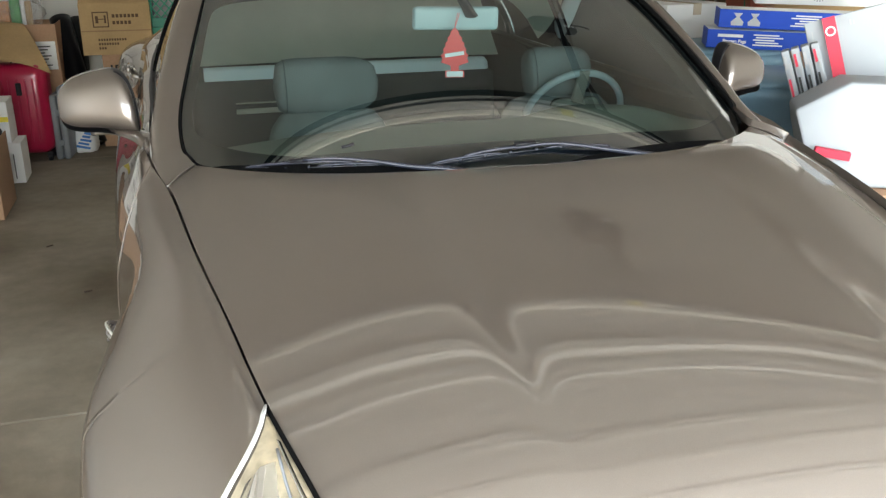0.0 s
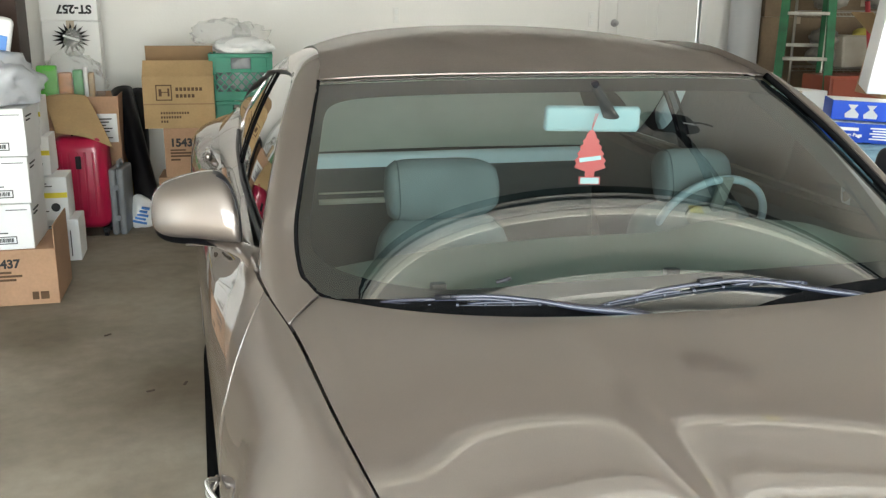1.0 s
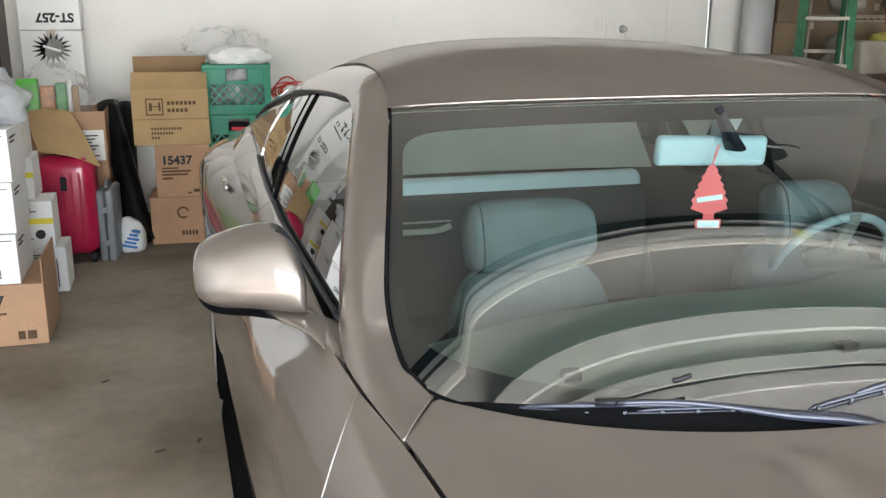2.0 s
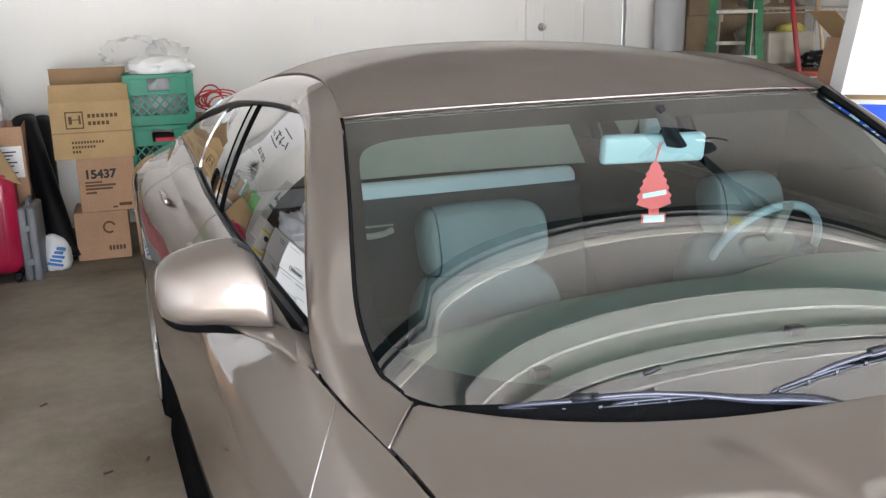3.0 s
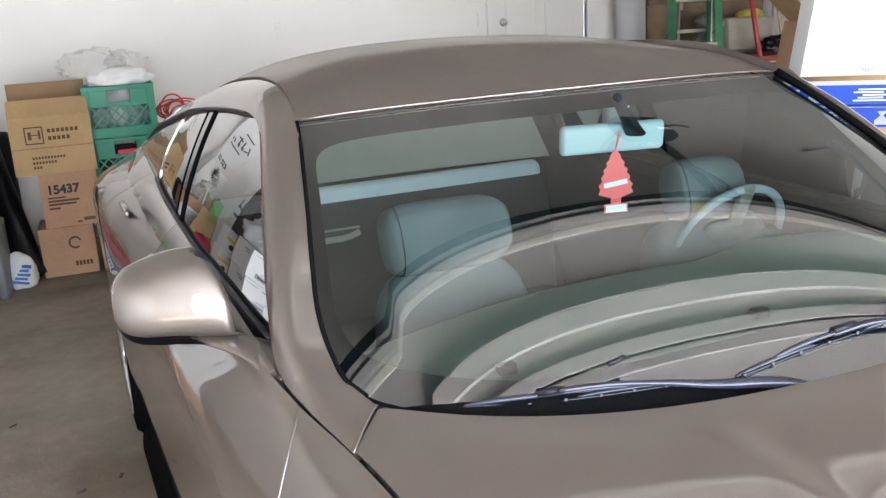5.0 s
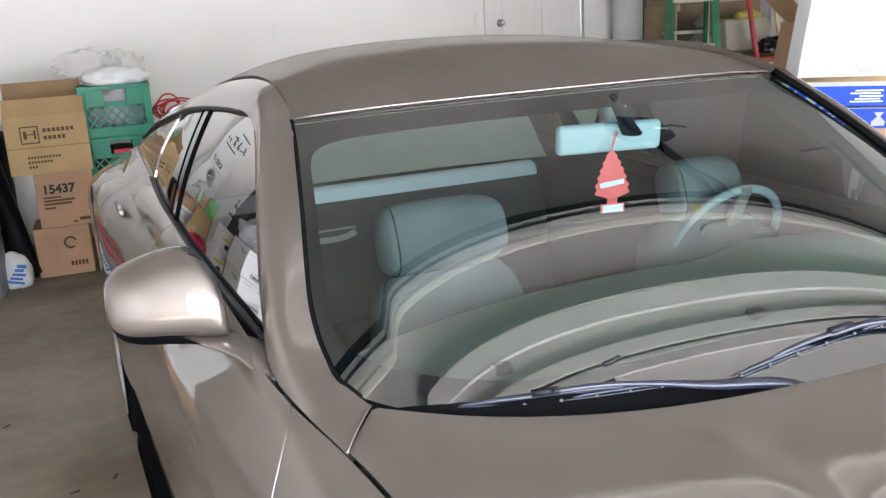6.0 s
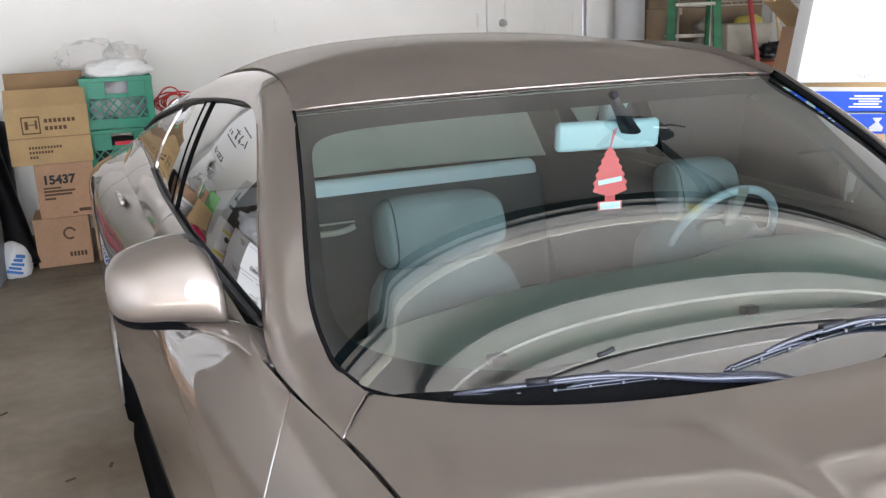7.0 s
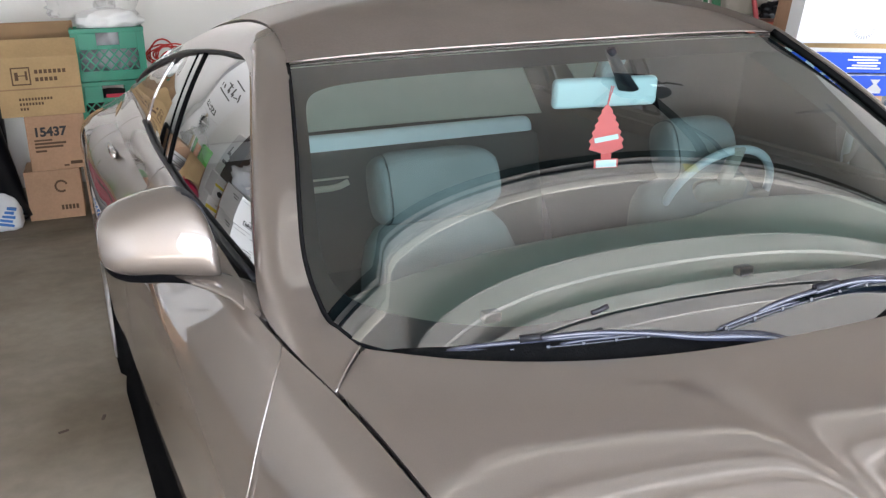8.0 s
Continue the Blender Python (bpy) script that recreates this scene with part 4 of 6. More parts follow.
def door_handle(side, y):
    bm = bmesh.new()
    p = side_pt(y, 0.55)
    for v in box(bm, (-0.010, -0.095, -0.012), (0.010, 0.095, 0.012), 0.008, seg=3):
        v.co += Vector((side * (p.x + 0.012), p.y, p.z + 0.004))
    part("door_handle", bm, M_PAINT, car, "body-coloured door handle", True)


def fender_badge(side):
    """A small chrome lozenge standing off the wing ahead of the door."""
    bm = bmesh.new()
    n = 12
    at = Vector((side * 0.918, -0.616, 0.63))
    for dz, w in ((0.0, 0.055), (0.020, 0.045), (-0.020, 0.045)):
        pts = [at + Vector((side * 0.020 * math.sin(math.pi * i / n), -w + 2 * w * i / n, dz * math.sin(math.pi * i / n))) for i in range(n + 1)]
        tube(bm, pts, 0.0055, 8)
    part("badge", bm, M_CHROME, car, "small chrome badge", True)


def pillow(bm, rows, p=0.6, n=36, axis="z"):
    """A padded form from rings (height, half width, half depth, shift of depth) along an axis."""
    rings = []
    for h, w, d, sh in rows:
        ring = []
        for i in range(n):
            a = 2 * math.pi * i / n
            c, q = sq(math.cos(a), p), sq(math.sin(a), p)
            ring.append(bm.verts.new((w * c, d * q + sh, h) if axis == "z" else (h, d * q + sh, w * c)))
        rings.append(ring)
    for a, b in zip(rings, rings[1:]):
        for i in range(n):
            bm.faces.new((a[i], a[(i + 1) % n], b[(i + 1) % n], b[i]))
    bm.faces.new(rings[0][::-1])
    bm.faces.new(rings[-1])


def seat(name, x, y, z, tilt, label, wide=0.42, head=0.138):
    e = new(name)
    e.parent = car
    e.matrix_local = pose(x, y, z)
    tagged(e, label)
    bm = bmesh.new()
    box(bm, (-0.25, -0.30, -0.10), (0.25, 0.22, 0.06), 0.05, seg=4)
    part("cushion", bm, M_SEAT, e, "", True)
    m = Matrix.Translation((0, 0.22, 0.02)) @ Matrix.Rotation(radians(tilt), 4, "X")
    h = wide / 2
    bm = bmesh.new()
    prof = spline([(0, 1.18, 0.07), (0.15, 1.16, 0.075), (0.30, 1.08, 0.072), (0.40, 1.0, 0.068), (0.47, 0.93, 0.064), (0.52, 0.80, 0.055), (0.545, 0.62, 0.040), (0.555, 0.35, 0.020)])
    pillow(bm, [(q, h * prof(q)[0], prof(q)[1], 0) for q in lin(0, 0.44, 16) + lin(0.45, 0.555, 18)], 0.62)
    bmesh.ops.transform(bm, matrix=m, verts=list(bm.verts))
    back = part("backrest", bm, M_SEAT, e, "", True)
    bm = bmesh.new()
    pillow(bm, [(q, h * 0.62, 0.006, -0.066) for q in lin(0.06, 0.30, 8)], 0.4)
    bmesh.ops.transform(bm, matrix=m, verts=list(bm.verts))
    part("mesh_insert", bm, M_SEATMESH, back, "ribbed cloth insert", True)
    bm = bmesh.new()
    rows = []
    for q in lin(-1, 1, 29):
        k = max(0.0, 1 - abs(q) ** (6 if q < 0 else 3.5)) ** (0.3 if q < 0 else 0.42)
        rows.append((head * q, 0.012 + 0.072 * k, 0.010 + 0.054 * k, -0.02 * q * q))
    pillow(bm, rows, 0.68, 32, "x")
    bmesh.ops.transform(bm, matrix=m @ Matrix.Translation((0, -0.02, 0.617)), verts=list(bm.verts))
    hr = part("headrest", bm, M_SEAT, e, "padded cloth headrest", True)
    for sx in (-1,):
        bm = bmesh.new()
        q = 0.80
        k = max(0.0, 1 - q**6) ** 0.3
        ring = [(sx * head * q, (0.0105 + 0.0545 * k) * sq(math.sin(a), 0.68) - 0.02 * q * q, (0.0125 + 0.0725 * k) * sq(math.cos(a), 0.68)) for a in lin(0, 2 * math.pi, 40)]
        tube(bm, ring, 0.0016, 5)
        bmesh.ops.transform(bm, matrix=m @ Matrix.Translation((0, -0.02, 0.617)), verts=list(bm.verts))
        part("seam", bm, M_CARPET, hr, "dark stitched seam", True)
    for q in (-0.06, 0.06):
        bm = bmesh.new()
        cyl(bm, m @ Vector((q, 0, 0.50)), m @ Vector((q, -0.02, 0.60)), 0.007, None, 10)
        part("headrest_post", bm, M_SILVER, e)


def rear_bench():
    """The bench across the back of the cabin, with its folded pocket flap."""
    e = new("rear_seat")
    e.parent = car
    tagged(e, "rear bench in seat cloth darkened for the dim cabin")
    bm = bmesh.new()
    box(bm, (-0.66, 0.78, 0.30), (0.66, 1.36, 0.46), 0.05, seg=3)
    part("cushion", bm, M_SEATDARK, e, "", True)
    bm = bmesh.new()
    box(bm, (-0.68, -0.06, 0.0), (0.68, 0.06, 0.54), 0.045, Matrix.Translation((0, 1.34, 0.36)) @ Matrix.Rotation(radians(-8), 4, "X"), 4)
    back = part("backrest", bm, M_SEATDARK, e, "", True)
    for z, t in ((0.800, 0.006), (0.765, 0.022)):
        bm = bmesh.new()
        loft(bm, [(x, 1.335 - 0.004, z + 0.012 * max(0, (x + 0.20) / 0.06) ** 2 * (t > 0.01)) for x in lin(-0.50, -0.13, 12)], [0.010] * 12, [t / 2] * 12, 10)
        part("pocket_flap", bm, M_BEIGECLOTH, back, "pale stitched flap", True)


def interior():
    bm = bmesh.new()
    box(bm, (-0.74, -0.75, 0.22), (0.74, 2.2, 0.30), 0.02)
    part("cabin_floor", bm, M_CARPET, car, "dark carpet")
    for side in (-1, 1):
        bm = bmesh.new()
        grid(bm, lambda y, v: Vector((side * (T(y)[0] - 0.075), y, 0.3 + (T(y)[1] - 0.33) * v)), lin(-0.5, 1.95, 14), lin(0, 1, 5))
        part("door_lining", bm, M_TRIM, car, "dark grey door lining")
    bm = bmesh.new()

    def dash(t, u):
        s = 0.74 * t
        y0 = HOOD_BACK(min(0.70, abs(s)))[0] + 0.09
        y1 = -0.13 - 0.18 * abs(t) ** 2.2
        y = y0 + (y1 - y0) * min(1, u / 0.75)
        z = 0.925 + 0.012 * (1 - t * t) + 0.03 * math.sin(min(1, u / 0.75) * math.pi * 0.62)
        hood_ = 0.038 * math.exp(-((s - 0.45) / 0.19) ** 4) * max(0, min(1, (u - 0.35) / 0.25))
        if u > 0.75:
            k = (u - 0.75) / 0.25
            z -= 0.42 * k
            y += 0.03 * math.sin(k * 2.6)
        return Vector((s, y, z + hood_))
    grid(bm, dash, lin(-1, 1, 61), lin(0, 0.6, 16) + lin(0.63, 1, 13))
    d = part("dashboard", bm, M_DASH, car, "beige grained dashboard", True)
    for t0, t1 in ((-0.86, -0.06), (0.06, 0.86)):
        bm = bmesh.new()
        loft(bm, [dash(t, 0.16) for t in lin(t0, t1, 24)], [0.012] * 24, [0.003] * 24)
        part("defroster_grille", bm, M_BLACK, d, "black defroster slot", True)
    bm = bmesh.new()
    for c in (-0.10, 0.02):
        p = dash(c / 0.74, 0.80)
        box(bm, (c - 0.05, p.y + 0.01, p.z - 0.06), (c + 0.05, p.y + 0.035, p.z + 0.0), 0.008)
    part("air_vent", bm, M_BLACK, d)
    for t, u in ((-0.62, 0.30), (0.08, 0.30)):
        bm = bmesh.new()
        p = dash(t, u)
        box(bm, (p.x - 0.016, p.y - 0.010, p.z - 0.004), (p.x + 0.016, p.y + 0.012, p.z + 0.016), 0.003)
        part("sensor_clip", bm, M_BLACK, d, "small black clip")
    # steering wheel
    e = new("steering_wheel")
    e.parent = car
    e.matrix_local = Matrix.Translation((0.515, 0.13, 0.90)) @ Matrix.Rotation(radians(-64), 4, "X")
    bm = bmesh.new()
    n, r, rr = 48, 0.170, 0.0115
    rows = [[bm.verts.new(((r + rr * math.cos(b)) * math.cos(a), (r + rr * math.cos(b)) * math.sin(a), rr * math.sin(b))) for b in [2 * math.pi * j / 10 for j in range(10)]] for a in [2 * math.pi * i / n for i in range(n)]]
    for i in range(n):
        for j in range(10):
            bm.faces.new((rows[i][j], rows[(i + 1) % n][j], rows[(i + 1) % n][(j + 1) % 10], rows[i][(j + 1) % 10]))
    part("rim", bm, M_WHEELRIM, e, "pale grey steering wheel rim", True)
    bm = bmesh.new()
    box(bm, (-0.085, -0.07, -0.02), (0.085, 0.07, 0.03), 0.025, seg=3)
    for a in (0, 180, 270):
        m = Matrix.Rotation(radians(a), 4, "Z")
        box(bm, (0.05, -0.02, -0.012), (0.18, 0.02, 0.008), 0.006, m)
    part("hub", bm, M_DASH, e, "", True)
    # Small white patch on one upper side of the hub.
    bm = bmesh.new()
    box(bm, (-0.075, 0.02, 0.031), (-0.015, 0.085, 0.036), 0.003, None, 2)
    part("hub_patch", bm, M_WHITEP, e, "white patch on the wheel hub")
    seat("front_seat", -0.303, -0.260, 0.428, -18, "grey-beige cloth front seat", 0.39, head=0.158)
    seat("front_seat", 0.474, -0.200, 0.424, -18, "grey-beige cloth front seat", head=0.114)
    rear_bench()
    bm = bmesh.new()
    grid(bm, lambda x, y: Vector((x * (0.70 - 0.02 * (y - 1.42)), y, 0.868 + 0.15 * ((y - 1.42) / 0.94) ** 1.2 + 0.012 * (1 - x * x))), lin(-1, 1, 13), lin(1.42, 2.36, 10), 0.02)
    part("parcel_shelf", bm, M_TRIM, car, "dark cloth parcel shelf")
    e = new("folded_sunshade")
    e.parent = car
    bm = bmesh.new()
    prof = [(1.372, 0.880), (1.3815, 0.934), (1.389, 0.943), (1.402, 0.947), (1.430, 0.944), (1.430, 0.880)]
    rows = []
    for x in lin(-0.62, 0.630, 40) + [0.640, 0.648, 0.654]:
        k = 1 - 0.55 * max(0, (x - 0.63) / 0.024) ** 2
        rows.append([bm.verts.new((x, 1.40 + (y - 1.40) * k, 0.905 + (z - 0.905) * k + 0.0008 * noise.noise((x * 9, z * 30, 0)))) for y, z in prof])
    for p, q in zip(rows, rows[1:]):
        for i in range(len(prof)):
            j = (i + 1) % len(prof)
            bm.faces.new((p[i], p[j], q[j], q[i]))
    bm.faces.new(rows[0][::-1])
    bm.faces.new(rows[-1])
    part("film_panel", bm, M_SHADE, e, "silvery folded sunshade behind the rear seats")
    bm = bmesh.new()
    box(bm, (-0.10, -0.25, 0.3), (0.10, 0.75, 0.62), 0.03, seg=3)
    part("centre_console", bm, M_DASH, car)
    # inside mirror with its stalk
    e = new("inside_mirror")
    e.parent = car
    bm = bmesh.new()
    m = Matrix.Translation((0.07, 0.0, 1.24)) @ Matrix.Rotation(radians(6), 4, "X") @ Matrix.Rotation(radians(-8), 4, "Z")
    box(bm, (-0.128, -0.014, -0.034), (0.128, 0.012, 0.034), 0.013, m, 4)
    part("mirror_housing", bm, M_MIRRORBACK, e, "pale grey housing", True)
    bm = bmesh.new()
    loft(bm, [(0.050, -0.045, 1.338), (0.068, -0.043, 1.308), (0.090, -0.040, 1.276), (0.108, -0.034, 1.248)], [0.012, 0.014, 0.020, 0.030], [0.010, 0.011, 0.012, 0.010], 14, 0.8)
    part("stalk", bm, M_BLACK, e, "", True)


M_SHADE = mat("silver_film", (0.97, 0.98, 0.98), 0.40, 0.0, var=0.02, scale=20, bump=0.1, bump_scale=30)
M_WHEELRIM = mat("pale_grey_leather", (0.34, 0.36, 0.36), 0.35, var=0.06, scale=30)
M_MIRRORBACK = mat("pale_grey_plastic", (0.46, 0.52, 0.51), 0.45, var=0.03)
hood()
roof()
windshield()
cowl()
rear_glass()
nose()
bumper("front_bumper", True)
bumper("rear_bumper", False)
for side in (-1, 1):
    side_panel("front_fender", -1.60, -0.468, side, lean=lambda v: (0, door_gap(v)))
    side_panel("front_door", -0.462, 0.785, side, lean=lambda v: (door_gap(v), 0))
    side_panel("rear_door", 0.791, 1.62, side)
    side_panel("quarter_panel", 1.626, 2.88, side)
    bm = bmesh.new()
    tube(bm, [Vector((side * (side_pt(-0.463 + door_gap(v), v).x - 0.001), -0.463 + door_gap(v), side_pt(-0.463 + door_gap(v), v).z)) for v in lin(0.03, 4.6, 40)], 0.0022, 6)
    part("door_hem", bm, M_PAINT, car, "rolled front edge of the door", True)
    bm = bmesh.new()
    tube(bm, [Vector((side * (0.714 + 0.063 * k), -0.557 - 0.076 * k, 0.986 - 0.027 * k + 0.004 * math.sin(math.pi * k))) for k in lin(0, 1, 12)], 0.0022, 6)
    part("pillar_hem", bm, M_PAINT, car, "rolled lower edge of the pillar", True)
    a_pillar(side)
    c_pillar(side)
    shoulder(side)
    side_window(side)
    side_mirror(side)
    headlight(side)
    wheel(side, AXLE_F)
    wheel(side, AXLE_R)
    door_handle(side, 0.66)
    door_handle(side, 1.38)
    fender_badge(side)
    for c in (AXLE_F, AXLE_R):
        bm = bmesh.new()
        cyl(bm, (side * 0.60, c, AXLE_Z), (side * 0.875, c, AXLE_Z), 0.372, 0.372, 40)
        bmesh.ops.delete(bm, geom=[f for f in bm.faces if len(f.verts) > 4 and abs(f.calc_center_median().x) > 0.7], context="FACES")
        part("wheel_well", bm, M_BLACK, car)
for side in (-1, 1):
    bm = bmesh.new()
    sec = spline([(0, 0.900, 0.270), (1, 0.945, 0.245), (2, 0.962, 0.195), (3, 0.955, 0.130), (4, 0.86, 0.115)])
    grid(bm, lambda y, v: Vector((side * (sec(v)[0] + 0.014 * (y - 0.4)), y, sec(v)[1])), lin(-0.46, 1.27, 24), lin(0, 4, 17), 0.01)
    part("side_sill", bm, M_RUBBER, car, "black side sill under the doors", True)
bm = bmesh.new()
box(bm, (-0.80, -0.55, 0.20), (0.80, 2.4, 0.26), 0.02)
box(bm, (-0.55, -1.85, 0.22), (0.55, 2.8, 0.40), 0.02)
part("underbody", bm, M_BLACK, car)
interior()


wiper([(-0.11, -0.800, 0.972), (-0.19, -0.788, 0.990), (-0.27, -0.772, 0.999), (-0.345, -0.752, 1.011), (-0.425, -0.730, 1.018), (-0.49, -0.703, 1.013)], [(-0.675, -0.588, 0.971), (-0.56, -0.660, 0.984), (-0.44, -0.712, 0.994), (-0.32, -0.742, 0.996)])
wiper([(0.40, -0.80, 0.962), (0.31, -0.784, 0.984), (0.21, -0.765, 1.000), (0.13, -0.752, 1.014), (0.06, -0.744, 1.020), (-0.02, -0.744, 1.016)], [(-0.23, -0.762, 0.992), (-0.08, -0.748, 1.001), (0.08, -0.737, 1.004), (0.22, -0.742, 1.000)])
bm = bmesh.new()
loft(bm, [(-0.405, -0.700, 1.034), (-0.392, -0.700, 1.036), (-0.378, -0.700, 1.040)], [0.0035] * 3, [0.0035] * 3, 8)
part("washer_nozzle", bm, M_BLACK, car, "small black washer nozzle", True)


# ---- things ----


def carton(name, w, d, h, loc, rz, label, material=None, category="box", group="", tape=True, tilt=None):
    """A closed carton, its origin at the middle of its base; returns the Empty, to which prints are added."""
    e = thing(name, loc, label, category, group, rz=rz)
    if tilt:
        e.matrix_world = pose(*loc, tilt[0], tilt[1], rz)
    bm = bmesh.new()
    box(bm, (-w / 2, -d / 2, 0), (w / 2, d / 2, h), 0.004)
    bmesh.ops.subdivide_edges(bm, edges=bm.edges[:], cuts=2, use_grid_fill=True)
    seed = w * 37 + loc[0] * 11 + loc[2] * 7
    for v in bm.verts:
        v.co += Vector((noise.noise((v.co.x * 5 + seed, v.co.z * 5, v.co.y * 5)), noise.noise((v.co.x * 5, v.co.z * 5 + seed, v.co.y * 5)), 0)) * 0.004
        if v.co.z < 0.02:
            v.co.z = max(v.co.z, 0)
    part("body", bm, material or M_CARD, e)
    if tape:
        bm = bmesh.new()
        box(bm, (-0.028, -d / 2 - 0.004, h - 0.06), (0.028, d / 2 + 0.004, h + 0.003), 0.001, seg=1)
        part("tape", bm, M_TAPE, e)
    return e


def bars(e, rects, material, y, name="print"):
    """Printed bars (x0, z0, x1, z1) on the front face at y."""
    for x0, z0, x1, z1 in rects:
        bm = bmesh.new()
        box(bm, (x0, y - 0.0052, z0), (x1, y + 0.001, z1))
        part(name, bm, material, e)


def side_bars(e, rects, material, x, name="print"):
    for y0, z0, y1, z1 in rects:
        bm = bmesh.new()
        box(bm, (x - 0.001, y0, z0), (x + 0.0052, y1, z1))
        part(name, bm, material, e)


def words(e, text, size, x, y, z, material, rx=90, ry=0, rz=0, name="print"):
    cu = bpy.data.curves.new(name, "FONT")
    cu.body, cu.size, cu.extrude, cu.offset = text, size, 0.0006, size * 0.04
    tmp = bpy.data.objects.new("tmp", cu)
    scene.collection.objects.link(tmp)
    me = bpy.data.meshes.new_from_object(tmp.evaluated_get(bpy.context.evaluated_depsgraph_get()))
    bpy.data.objects.remove(tmp)
    me.materials.clear()
    me.materials.append(material)
    ob = new(name, me)
    ob.parent = e
    ob.matrix_local = pose(x, y, z, rx, ry, rz)
    return ob


def blob(bm, size, seed, rough=0.25, sub=4, flat=0.0, freq=3.0, at=(0, 0, 0)):
    """A crumpled bag: an uneven shell with creases, flattened below."""
    made = bmesh.ops.create_icosphere(bm, subdivisions=sub, radius=1)["verts"]
    for v in made:
        p = v.co.normalized()
        n1 = noise.noise(p * freq * 0.6 + Vector((seed, 0, 0)))
        n2 = 1 - abs(noise.noise(p * freq + Vector((0, seed, 0)))) * 2
        n3 = 1 - abs(noise.noise(p * freq * 2.3 + Vector((0, 0, seed)))) * 2
        r = 1 + rough * (n1 + 0.5 * n2 + 0.3 * n3 - 0.3)
        q = p * r
        v.co = Vector((q.x * size[0], q.y * size[1], max(q.z, -flat) * size[2])) + Vector(at)
    return made


def film_mat(name, colour, clear, rough=0.15):
    m = bpy.data.materials.new(name)
    m.use_nodes = True
    nt = m.node_tree
    b = nt.nodes["Principled BSDF"]
    b.inputs["Base Color"].default_value = (*colour, 1)
    b.inputs["Roughness"].default_value = rough
    tr = nt.nodes.new("ShaderNodeBsdfTransparent")
    mx = nt.nodes.new("ShaderNodeMixShader")
    mx.inputs[0].default_value = 1 - clear
    nt.links.new(tr.outputs[0], mx.inputs[1])
    nt.links.new(b.outputs[0], mx.inputs[2])
    nt.links.new(mx.outputs[0], nt.nodes["Material Output"].inputs[0])
    return m


M_FILM = film_mat("clear_bag_film", (0.80, 0.81, 0.80), 0.80)
M_MILKY = film_mat("milky_bag_film", (0.52, 0.53, 0.55), 0.40, 0.25)

# ---- stack of cardboard boxes by the back wall ----
low = carton("cardboard_box", 0.335, 0.36, 0.322, (-1.185, 4.68, 0), -3, "plain brown cardboard box at the foot of a stack", M_CARD2, tape=False)
bm = bmesh.new()
for i in range(14):
    a0 = 0.5 + i * 0.36
    box(bm, (0.045 + 0.035 * math.cos(a0) - 0.006, -0.1852, 0.215 + 0.035 * math.sin(a0) - 0.006), (0.045 + 0.035 * math.cos(a0) + 0.006, -0.179, 0.215 + 0.035 * math.sin(a0) + 0.006))
part("print", bm, M_BROWNINK, low)
bars(low, [(0.03 + 0.022 * k, 0.06, 0.045 + 0.022 * k, 0.09) for k in range(5)], M_BROWNINK, -0.18)
mid = carton("cardboard_box", 0.35, 0.36, 0.35, (-1.125, 4.68, 0.323), -2, "brown cardboard box with printed number in a stack", M_CARD2, tape=False)
words(mid, "15437", 0.078, -0.135, -0.1845, 0.222, M_INK)
bars(mid, [(-0.135, 0.19, -0.03, 0.20), (-0.135, 0.168, 0.05, 0.18), (-0.135, 0.146, 0.03, 0.158), (-0.135, 0.12, -0.07, 0.132), (0.06, 0.03, 0.14, 0.05), (0.02, 0.02, 0.05, 0.03)], M_BROWNINK, -0.18)
top = thing("cardboard_box", (-1.18, 4.70, 0.674), "open tan cardboard box with printed front on a stack", "box", rz=-1.5)
w, d, h = 0.485, 0.40, 0.36
for lo, hi in (((-w / 2, -d / 2, 0), (w / 2, -d / 2 + 0.006, h)), ((-w / 2, d / 2 - 0.006, 0), (w / 2, d / 2, h)), ((-w / 2, -d / 2 + 0.006, 0), (-w / 2 + 0.006, d / 2 - 0.006, h)), ((w / 2 - 0.006, -d / 2 + 0.006, 0), (w / 2, d / 2 - 0.006, h)), ((-w / 2 + 0.006, -d / 2 + 0.006, 0), (w / 2 - 0.006, d / 2 - 0.006, 0.006))):
    bm = bmesh.new()
    box(bm, lo, hi, 0.0015, seg=1)
    part("side", bm, M_CARD, top)
for nm, y, ang, ln in (("front_flap", -d / 2, 52, 0.17), ("back_flap", d / 2, -8, 0.20)):
    bm = bmesh.new()
    m = Matrix.Translation((0, y + 0.003 * (1 if y < 0 else -1), h)) @ Matrix.Rotation(radians(-ang), 4, "X")
    box(bm, (-w / 2 + 0.002, -0.0025, 0.0), (w / 2 - 0.002, 0.0025, ln), 0.001, m, 1)
    part(nm, bm, M_CARDIN if nm == "back_flap" else M_CARD, top)
bm = bmesh.new()
box(bm, (-w / 2 - 0.001, -d / 2 - 0.003, 0.165), (w / 2 + 0.001, -d / 2 + 0.001, 0.174))
part("crease", bm, M_CARDIN, top)
bm = bmesh.new()
for x0, z0, x1, z1 in ((-0.155, 0.195, -0.045, 0.203), (-0.155, 0.297, -0.045, 0.305), (-0.155, 0.203, -0.147, 0.297), (-0.053, 0.203, -0.045, 0.297)):
    box(bm, (x0, -d / 2 - 0.002, z0), (x1, -d / 2 + 0.001, z1))
for a, b in (((-0.135, 0.225), (-0.115, 0.275)), ((-0.075, 0.225), (-0.062, 0.28)), ((-0.125, 0.25), (-0.07, 0.256))):
    box(bm, (a[0], -d / 2 - 0.002, a[1]), (b[0], -d / 2 + 0.001, b[1]))
part("printed_logo", bm, M_BROWNINK, top)
rnd = random.Random(4)
rects = []
